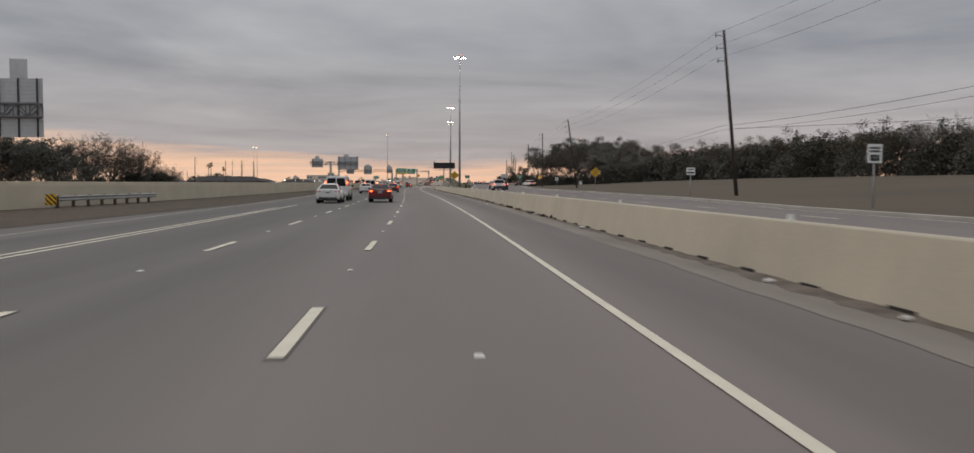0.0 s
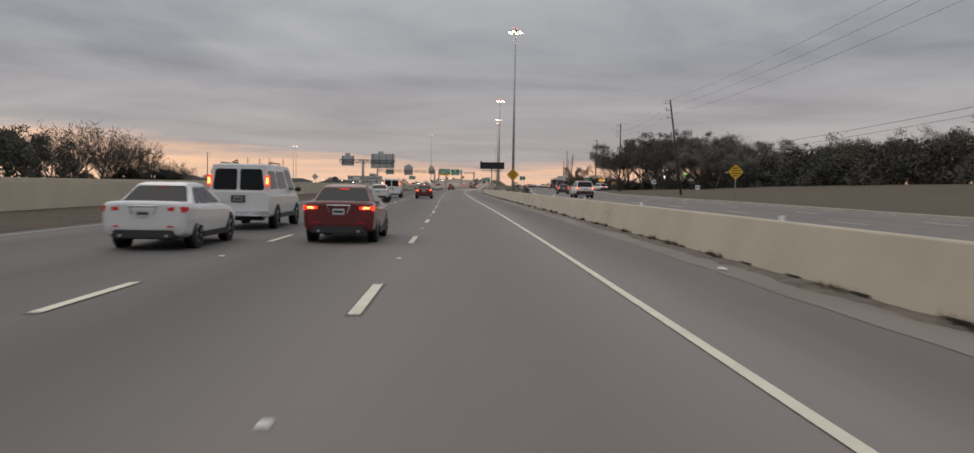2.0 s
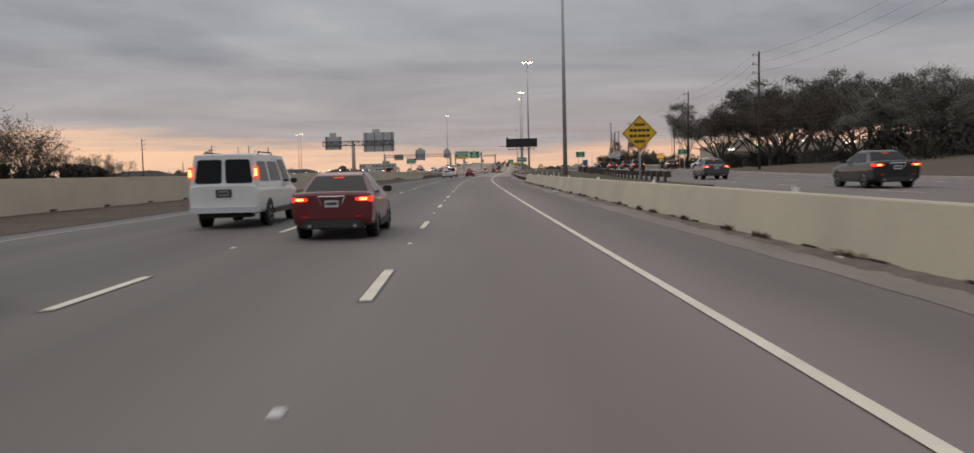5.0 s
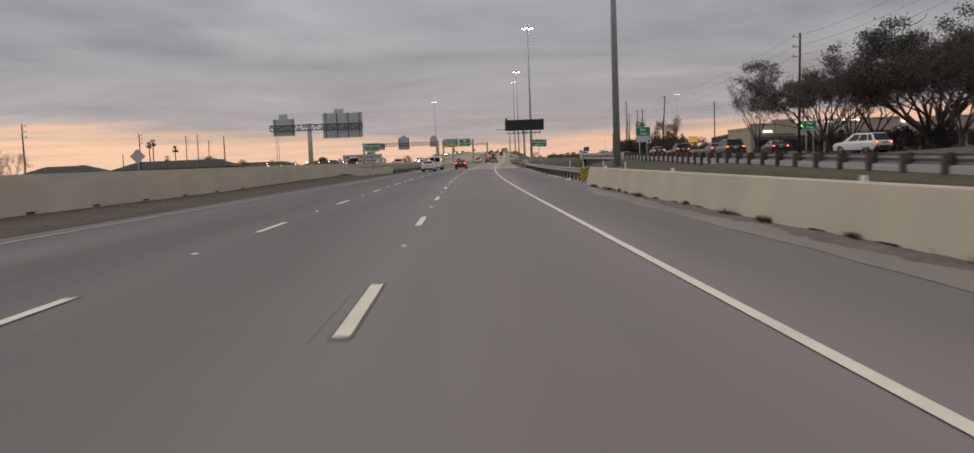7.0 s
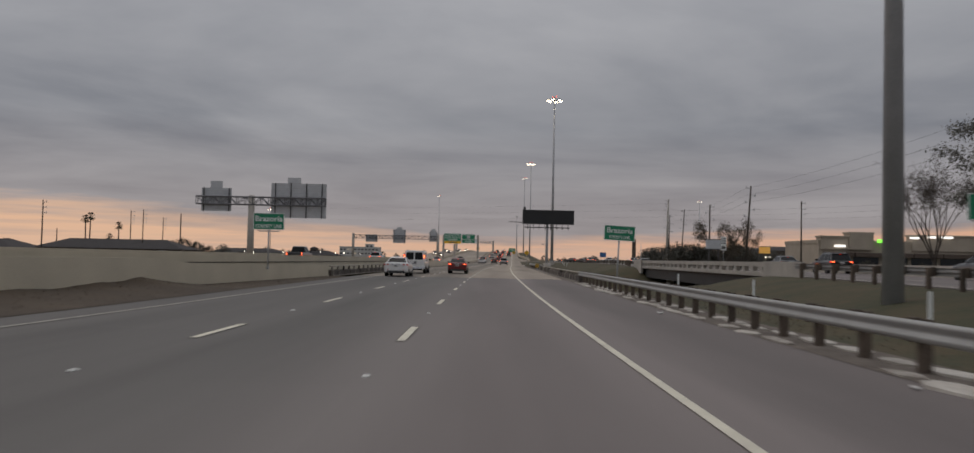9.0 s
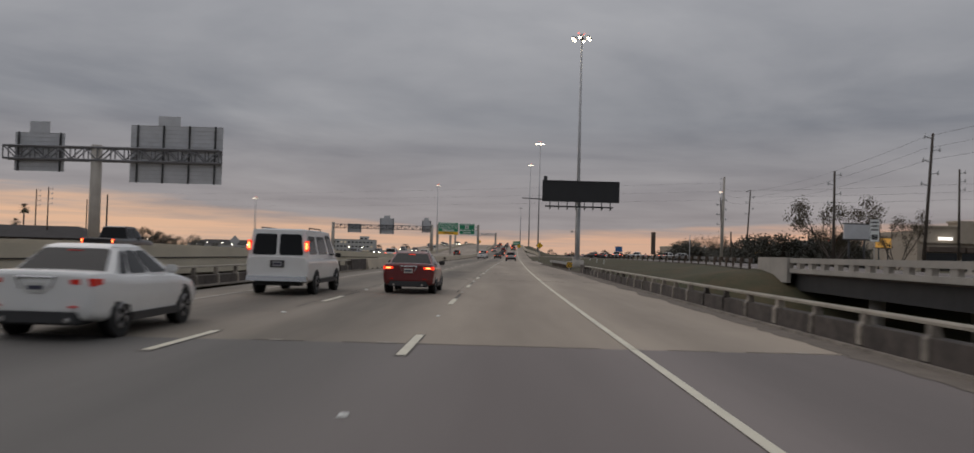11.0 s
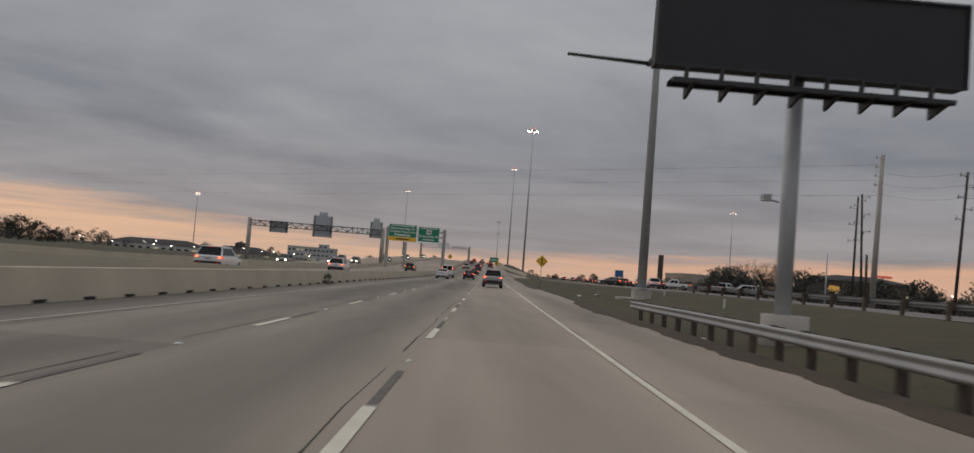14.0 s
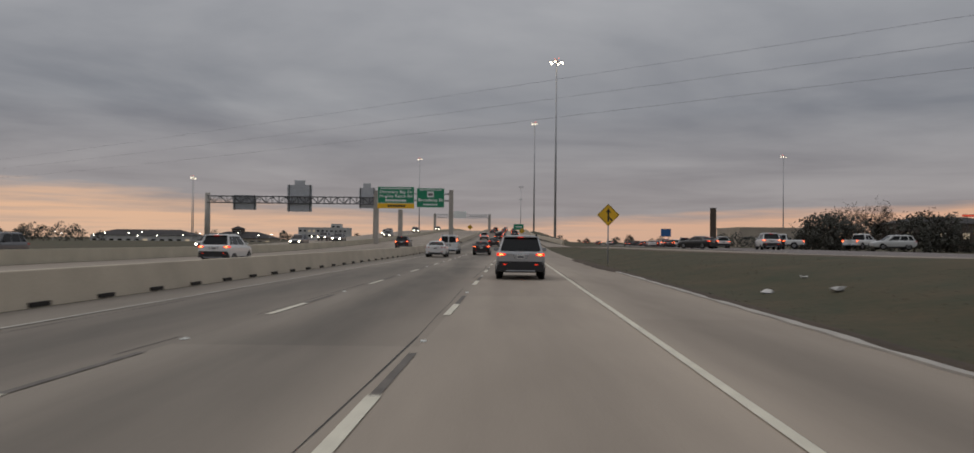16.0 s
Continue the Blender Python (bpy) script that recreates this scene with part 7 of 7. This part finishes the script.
def car(kind, key, col, label, brake=True, metal=0.0, lower_dark=False, front_lit=False, group=""):
    sh = SHAPES[kind]
    st = sh["shell"]
    t = thing({"suv": "suv", "sedan": "sedan", "van": "van", "pickup": "pickup_truck"}[kind], label, {"suv": "car", "sedan": "car", "van": "van", "pickup": "pickup truck"}[kind], None, group)
    body_m = paint(key, col, metal)
    L, (wy0, wy1, wr) = sh["L"], sh["wheel"]
    word = key.replace("_", " ").replace(" oncoming", "").replace(" crossover", "")
    # lower shell
    bm = bmesh.new()
    crease = bm.edges.layers.float.new("crease_edge")
    vs = [[bm.verts.new(p) for p in shell_ring(*q)] for q in st]
    n = len(vs[0])
    for i in range(len(vs) - 1):
        for j in range(n):
            k = (j + 1) % n
            bm.faces.new((vs[i][j], vs[i][k], vs[i + 1][k], vs[i + 1][j]))
    rear = bm.faces.new(vs[0][::-1])
    bm.faces.new(vs[-1])
    solid(bm)
    for e in bm.edges:
        e[crease] = 0.55
    bmesh.ops.inset_individual(bm, faces=[rear], thickness=0.10, use_even_offset=True)
    part("body", smoothed(bm, 2), body_m, t, word + " painted body", True)
    # cabin
    (bw, by0, by1, bz), (rw, ry0, ry1, rz) = sh["base"], sh["roof"]
    B = [Vector((-bw, by0, bz)), Vector((bw, by0, bz)), Vector((bw * 0.98, by1, bz)), Vector((-bw * 0.98, by1, bz))]
    R = [Vector((-rw, ry0, rz - 0.03)), Vector((rw, ry0, rz - 0.03)), Vector((rw * 0.97, ry1, rz - 0.02)), Vector((-rw * 0.97, ry1, rz - 0.02))]
    bm = bmesh.new()
    b4, r4 = [bm.verts.new(p) for p in B], [bm.verts.new(p) for p in R]
    mid = (R[0] + R[2]) / 2
    crown = [bm.verts.new(mid + (p - mid) * 0.72 + Vector((0, 0, 0.05))) for p in R]
    bm.faces.new(b4[::-1])
    bm.faces.new(crown)
    for i in range(4):
        j = (i + 1) % 4
        bm.faces.new((b4[i], b4[j], r4[j], r4[i]))
        bm.faces.new((r4[i], r4[j], crown[j], crown[i]))
    solid(bm)
    up = [e for e in bm.edges if abs(e.verts[0].co.z - e.verts[1].co.z) > 0.3]
    bmesh.ops.bevel(bm, geom=up, offset=0.055, segments=3, affect="EDGES")
    part("cabin", bm, body_m, t, word + " painted pillars and roof")

    def window(name, i, u0, u1, v0, v1, lab="dark tinted glass"):
        j = (i + 1) % 4
        q = [B[i].lerp(B[j], u0).lerp(R[i].lerp(R[j], u0), v0), B[i].lerp(B[j], u1).lerp(R[i].lerp(R[j], u1), v0),
             B[i].lerp(B[j], u1).lerp(R[i].lerp(R[j], u1), v1), B[i].lerp(B[j], u0).lerp(R[i].lerp(R[j], u0), v1)]
        nn = (q[1] - q[0]).cross(q[3] - q[0]).normalized()
        g = bmesh.new()
        pane(g, q, 0.009, nn, 0.07)
        return part(name, g, M["car_glass"], t, lab)

    if kind == "van":
        window("rear_window", 0, 0.075, 0.475, 0.12, 0.86, "dark rear door window")
        window("rear_window", 0, 0.525, 0.925, 0.12, 0.86, "dark rear door window")
    else:
        window("rear_window", 0, 0.05, 0.95, 0.11, 0.93)
    window("windscreen", 2, 0.05, 0.95, 0.06, 0.92)
    for a, b in sh["sides"]:
        window("side_window", 1, a, b, 0.12, 0.88)
        window("side_window", 3, 1 - b, 1 - a, 0.12, 0.88)
    if kind == "van" and key == "white":
        for a, b in ((0.06, 0.30), (0.36, 0.66)):
            window("side_window", 1, a, b, 0.16, 0.80)
            window("side_window", 3, 1 - b, 1 - a, 0.16, 0.80)
    w, zb, deck = st[1][1], st[0][2], st[1][3]
    # bumper and lower trim
    bm = bmesh.new()
    if kind == "suv":
        box(bm, -w * 0.985, w * 0.985, -0.045, 0.30, 0.34, 0.72, taper=0.02)
    elif kind == "sedan":
        box(bm, -w * 0.80, w * 0.80, -0.025, 0.22, 0.27, 0.44, taper=0.03)
    elif kind == "van":
        box(bm, -w * 0.98, w * 0.98, -0.13, 0.12, 0.44, 0.60, taper=0.012)
    else:
        box(bm, -w * 0.97, w * 0.97, -0.13, 0.12, 0.52, 0.74, taper=0.012)
    bmesh.ops.bevel(bm, geom=[e for e in bm.edges if abs(e.verts[0].co.z - e.verts[1].co.z) > 0.05], offset=0.05, segments=2, affect="EDGES")
    part("rear_bumper", bm, M["trim"] if kind in ("suv", "sedan") else M["chrome"], t, "black plastic bumper" if kind in ("suv", "sedan") else "dull steel bumper")
    bm = bmesh.new()
    box(bm, -w * 0.74, w * 0.74, 0.0, 0.5, zb - 0.22, zb - 0.05)
    part("underbody", bm, M["tyre"], t, "dark underbody")
    if kind == "suv":
        bm = bmesh.new()
        box(bm, -w * 0.62, w * 0.62, -0.06, -0.03, 0.33, 0.375, taper=0.004)
        part("skid_strip", bm, M["rim"], t, "silver skid strip")
        bm = bmesh.new()
        box(bm, -rw * 0.94, rw * 0.94, ry0 - 0.13, ry0 + 0.10, rz - 0.055, rz - 0.015, taper=0.006)
        part("spoiler", bm, body_m, t)
    if kind in ("suv", "sedan"):
        bm = bmesh.new()
        zc = deck - 0.19
        for s in (-1, 1):
            tube(bm, (s * 0.30, -0.012, zc + 0.10), (s * 0.22, -0.012, zc - 0.08), 0.014, n=5)
        tube(bm, (-0.30, -0.012, zc + 0.10), (0.30, -0.012, zc + 0.10), 0.017, n=5)
        part("garnish", bm, M["chrome"], t, "chrome trim over the plate")
    if kind == "sedan":
        for s in (-1, 1):
            bm = bmesh.new()
            tube(bm, (s * 0.50, -0.04, 0.31), (s * 0.50, 0.2, 0.31), 0.04, n=10)
            part("tail_pipe", bm, M["chrome"], t)
    for s in (-1, 1):
        bm = bmesh.new()
        box(bm, s * (w + 0.030) - 0.025, s * (w + 0.030) + 0.025, wy0 + wr, wy1 - wr, st[2][2] - 0.03, st[2][2] + 0.10, taper=0.005)
        part("sill", bm, M["trim"], t)
    zp = {"suv": deck - 0.19, "sedan": 0.80, "van": 0.98, "pickup": 0.64}[kind]
    yo = -0.14 if kind == "pickup" else -0.02
    bm = bmesh.new()
    if kind == "van":
        box(bm, -0.22, 0.22, yo - 0.004, yo + 0.05, zp - 0.11, zp + 0.11)
        part("plate_recess", bm, M["trim"], t)
        yo -= 0.01
        bm = bmesh.new()
    box(bm, -0.15, 0.15, yo, yo + 0.05, zp - 0.075, zp + 0.075)
    pl = part("number_plate", bm, M["plate"] if kind != "van" else M["rim"], t)
    bm = bmesh.new()
    box(bm, -0.12, 0.12, yo - 0.005, yo - 0.001, zp - 0.03, zp + 0.03)
    part("mark", bm, M["plate_bar"], pl)
    # lamps
    lens_m = M["tail"] if brake else M["tail_dim"]
    for s in (-1, 1):
        bm = bmesh.new()
        if kind in ("van", "pickup"):
            x = s * (w - 0.07)
            z0, z1 = (1.40, 1.72) if kind == "van" else (0.86, 1.14)
            box(bm, x - 0.055, x + 0.055, -0.012 if kind == "pickup" else 0.0, 0.16, z0, z1, taper=0.008)
            core = (x - 0.035, x + 0.035, z0 + 0.05, z1 - 0.06)
        else:
            x0, x1 = s * (w - 0.36), s * (w - 0.005)
            z0 = deck - (0.16 if kind == "suv" else 0.22)
            # wedge that widens towards the outside and wraps round the corner
            c = [(x0, -0.014, z0 + 0.035), (x1, 0.02, z0), (x1, 0.02, z0 + 0.125), (x0, -0.014, z0 + 0.10), (x0, 0.2, z0 + 0.035), (x1 + s * 0.012, 0.30, z0 + 0.03), (x1 + s * 0.012, 0.30, z0 + 0.11), (x0, 0.2, z0 + 0.10)]
            v = [bm.verts.new(q) for q in c]
            for f in ((0, 1, 2, 3), (7, 6, 5, 4), (0, 4, 5, 1), (1, 5, 6, 2), (2, 6, 7, 3), (3, 7, 4, 0)):
                bm.faces.new([v[i] for i in f])
            solid(bm)
            core = (*sorted((s * (w - 0.27), s * (w - 0.10))), z0 + 0.042, z0 + 0.092)
        lamp = part("tail_lamp", bm, lens_m, t, "lit red tail lamp" if brake else "dark red tail lamp")
        if brake:
            bm = bmesh.new()
            box(bm, core[0], core[1], -0.026 if kind != "van" else -0.012, 0.03, core[2], core[3], taper=0.004)
            part("bulb", bm, M["tail_core"], lamp, "bright core of the lamp")
        bm = bmesh.new()
        zr = 0.60 if kind == "suv" else zb + 0.06
        yr = -0.055 if kind == "suv" else -0.03
        box(bm, s * w * 0.66 - 0.06, s * w * 0.66 + 0.06, yr, yr + 0.03, zr - 0.014, zr + 0.014)
        part("reflector", bm, M["tail"] if kind == "suv" and brake else M["tail_dim"], t)
        # headlamp
        bm = bmesh.new()
        e = st[-2]
        x0, x1 = sorted((s * (e[1] - 0.32), s * (e[1] - 0.02)))
        box(bm, x0, x1, e[0] - 0.06, e[0] + 0.10, e[3] - 0.24, e[3] - 0.09, taper=0.01)
        part("headlamp", bm, M["headlamp"] if front_lit else M["rim"], t)
        # mirror
        bm = bmesh.new()
        bmesh.ops.create_cube(bm, size=1.0)
        bmesh.ops.scale(bm, vec=(0.22, 0.12, 0.15), verts=bm.verts[:])
        bmesh.ops.bevel(bm, geom=bm.edges[:], offset=0.03, segments=2, affect="EDGES")
        bmesh.ops.translate(bm, vec=(s * (bw + 0.12), by1 - (by1 - ry1) * 0.62, bz + 0.12), verts=bm.verts[:])
        part("mirror", bm, body_m if key in ("white", "silver") and kind != "van" else M["trim"], t)
    if kind in ("suv", "sedan"):
        bm = bmesh.new()
        box(bm, -0.12, 0.12, ry0 - 0.14 if kind == "suv" else ry0 - 0.12, ry0 - 0.08, rz - 0.075 if kind == "suv" else rz - 0.11, rz - 0.056 if kind == "suv" else rz - 0.085)
        part("brake_lamp", bm, lens_m, t, "high red brake lamp")
    if kind == "suv":
        bm = bmesh.new()
        tube(bm, (0.02, by0 + 0.06, bz + 0.13), (0.36, by0 + 0.11, bz + 0.19), 0.011, n=5)
        part("wiper", bm, M["trim"], t)
    if kind in ("suv", "van"):
        for s in (-1, 1):
            bm = bmesh.new()
            x = s * (rw - 0.06)
            tube(bm, (x, 0.9, rz + 0.06), (x, 2.6, rz + 0.06), 0.02, n=6)
            for yy in (0.95, 2.55):
                tube(bm, (x, yy, rz - 0.04), (x, yy, rz + 0.06), 0.018, n=6)
            part("roof_rail", bm, M["trim"], t)
    if kind == "pickup":
        bm = bmesh.new()
        box(bm, -0.80, 0.80, 0.12, 1.92, 1.12, 1.192)
        part("bed_liner", bm, M["trim"], t, "dark load bed")
        bm = bmesh.new()
        box(bm, -0.20, 0.20, -0.03, 0.02, 1.04, 1.09)
        part("tailgate_handle", bm, M["trim"], t)
    # wheels
    for yy in (wy0, wy1):
        for s in (-1, 1):
            bm = bmesh.new()
            xo = s * (w + 0.012)
            tube(bm, (xo - s * 0.24, yy, wr), (xo + s * 0.015, yy, wr), wr, wr, 20)
            wh = part("wheel", bm, M["tyre"], t, "black tyre")
            bm = bmesh.new()
            tube(bm, (xo + s * 0.016, yy, wr), (xo + s * 0.026, yy, wr), wr * 0.64, wr * 0.58, 16)
            part("rim", bm, M["rim"], wh, "grey alloy rim")
            bm = bmesh.new()
            for i in range(5):
                a = 2 * math.pi * i / 5
                tube(bm, (xo + s * 0.03, yy + 0.05 * math.cos(a), wr + 0.05 * math.sin(a)), (xo + s * 0.03, yy + wr * 0.55 * math.cos(a), wr + wr * 0.55 * math.sin(a)), 0.03, n=4)
            part("spoke_star", bm, M["tyre"], wh)
            bm = bmesh.new()
            tube(bm, (xo - s * 0.10, yy, wr + 0.02), (xo + s * 0.004, yy, wr + 0.02), wr * 1.14, wr * 1.14, 20)
            part("wheel_arch", bm, M["trim"], t, "dark wheel arch")
    return t


def heading(y, f=None):
    g = (lambda q: S(q) + (f(q) if f else 0))
    return -math.degrees(math.atan2(g(y + 3) - g(y - 3), 6))


def park(c, u, y, z=None, f=None, turn=0.0):
    uu = u if f is None else f(y) + u
    zz = Z(y) if z is None else z(y) if callable(z) else z
    m = pose(S(y) + uu, y, zz + 0.012, 0, 0, heading(y, f) + turn)
    return m


WHITE, SILVER, RED, BLACK, GREY = (0.70, 0.70, 0.69), (0.38, 0.385, 0.39), (0.13, 0.012, 0.014), (0.012, 0.012, 0.014), (0.06, 0.062, 0.068)
lead = car("suv", "silver", SILVER, "silver mid-size SUV with lit tail lamps in the lane", True, 0.25)
lead.matrix_world = park(lead, -0.15, 431)
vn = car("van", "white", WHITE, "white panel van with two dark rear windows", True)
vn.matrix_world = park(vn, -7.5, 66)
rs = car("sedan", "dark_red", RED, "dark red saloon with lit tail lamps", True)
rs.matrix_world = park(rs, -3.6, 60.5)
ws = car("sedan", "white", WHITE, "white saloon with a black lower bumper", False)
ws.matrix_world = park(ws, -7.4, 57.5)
wsuv = car("suv", "white", WHITE, "white SUV on the service road", True, group="service road traffic")
wsuv.matrix_world = pose(30.2, 234, FZ(232) + 0.012, 0, 0, 20)
bs = car("sedan", "black", BLACK, "black saloon with lit tail lamps", True, group="traffic ahead")
bs.matrix_world = pose(28.2, 252.5, FZ(252) + 0.012, 0, 0, heading(252, FRONT))
gs = car("sedan", "grey", GREY, "dark grey saloon in slow traffic", True, group="service road traffic")
gs.matrix_world = pose(24.4, 294, FZ(294) + 0.012, 0, 0, heading(294, FRONT))
bsu = car("suv", "black", BLACK, "black SUV with bright tail lamps", True, group="traffic ahead")
bsu.matrix_world = pose(21.4, 245.5, FZ(245) + 0.012, 0, 0, heading(245, FRONT))
copy_thing(gs, pose(24.4, 262, FZ(262) + 0.012, 0, 0, heading(262, FRONT)))
wp = car("pickup", "white", WHITE, "white crew-cab pickup truck on the service road", True, group="service road traffic")
wp.matrix_world = pose(45.0, 500.5, 0.97, 0, 0, -52)
bp = car("pickup", "black", BLACK, "black pickup truck in the express lanes", True)
bp.matrix_world = park(bp, -24.0, 318, TOLL_Z(318))
# at the side road and on the ramp
copy_thing(bs, pose(27.5, 497, FZ(497) + 0.02, 0, 0, 38))
copy_thing(bs, pose(31.6, 487.5, 0.97, 0, 0, -12))
copy_thing(wp, pose(43.0, 510, 0.95, 0, 0, 66))
for src, off, y in ((wsuv, 7.4, 486), (gs, 3.6, 508), (ws, 4.0, 516), (wsuv, 7.6, 525), (rs, 3.8, 533), (bsu, 4.0, 549)):
    copy_thing(src, park(src, off, y, FZ, FRONT))
for src, off, y in ((bsu, 11.2, 288.5), (wsuv, 3.8, 128), (bs, 5.6, 145), (gs, 5.0, 173), (gs, 2.2, 566), (wsuv, 2.4, 578), (rs, 2.2, 590), (bsu, 5.8, 604), (ws, 2.4, 612), (gs, 5.8, 630), (wp, 9.2, 616), (bs, 9.2, 640), (rs, 5.6, 662)):
    copy_thing(src, park(src, off, y, FZ, FRONT))
for src, off, y in ((gs, 2.2, 676), (wsuv, 9.2, 690), (gs, 4.2, 596), (gs, 5.2, 640), (wsuv, 8.6, 655), (bs, 5.2, 690), (bsu, 8.6, 705), (wsuv, 4.6, 742), (gs, 8.6, 760), (bs, 5.0, 780), (wsuv, 8.6, 800), (bsu, 4.6, 830), (bsu, 8.6, 620), (bs, 8.6, 580), (gs, 12.0, 600), (bs, 12.0, 665), (wsuv, 12.0, 720)):
    copy_thing(src, park(src, off, y, FZ, FRONT))
wx = car("suv", "white_crossover", (0.56, 0.56, 0.55), "white crossover turning out of a side road", False)
wx.matrix_world = pose(51.8, 498.5, 0.98, 0, 0, 84)
# far traffic climbing the overpass
for src, u, y in ((bs, -3.6, 540), (bsu, -3.6, 590), (wsuv, -3.7, 622), (gs, -7.3, 690), (bsu, 0.2, 640), (bs, -0.1, 700), (wsuv, -7.2, 600), (gs, -3.6, 660), (bs, -3.6, 720), (bsu, -7.3, 745), (gs, 0.1, 760), (wsuv, -3.6, 790)):
    copy_thing(src, park(src, u, y))
# repeats of the white saloon, van and red car, later a black one
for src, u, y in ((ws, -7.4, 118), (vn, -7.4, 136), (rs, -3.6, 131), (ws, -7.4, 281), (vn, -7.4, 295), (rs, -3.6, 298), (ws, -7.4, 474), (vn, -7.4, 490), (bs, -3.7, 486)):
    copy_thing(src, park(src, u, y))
# express lanes: one white SUV repeated at three places, and a black SUV
copy_thing(wsuv, park(wsuv, -18.6, 449, 0.0))
copy_thing(wsuv, pose(-18.3, 405.4, TOLL_Z(405) + 0.012, 0, 0, heading(405)))
copy_thing(wsuv, park(wsuv, -20.4, 356, TOLL_Z(356)))
copy_thing(bsu, park(bsu, -16.4, 520, Z(520)))
# oncoming traffic with headlamps
oc = car("suv", "grey_oncoming", GREY, "oncoming SUV with lit headlamps", False, front_lit=True, group="oncoming traffic")
oc.matrix_world = pose(S(560) - 33, 560, Z(560) + 0.02, 0, 0, 180 + heading(560))
for u, y in ((-31, 610), (-36, 640), (-33, 690), (-37, 720), (-31, 750), (-35, 790), (-33, 530), (-36, 500), (-31, 830), (-34, 455), (-39, 575), (-38, 660)):
    copy_thing(oc, pose(S(y) + u, y, Z(y) + TOLL_Z(y) + 0.02, 0, 0, 180 + heading(y)))
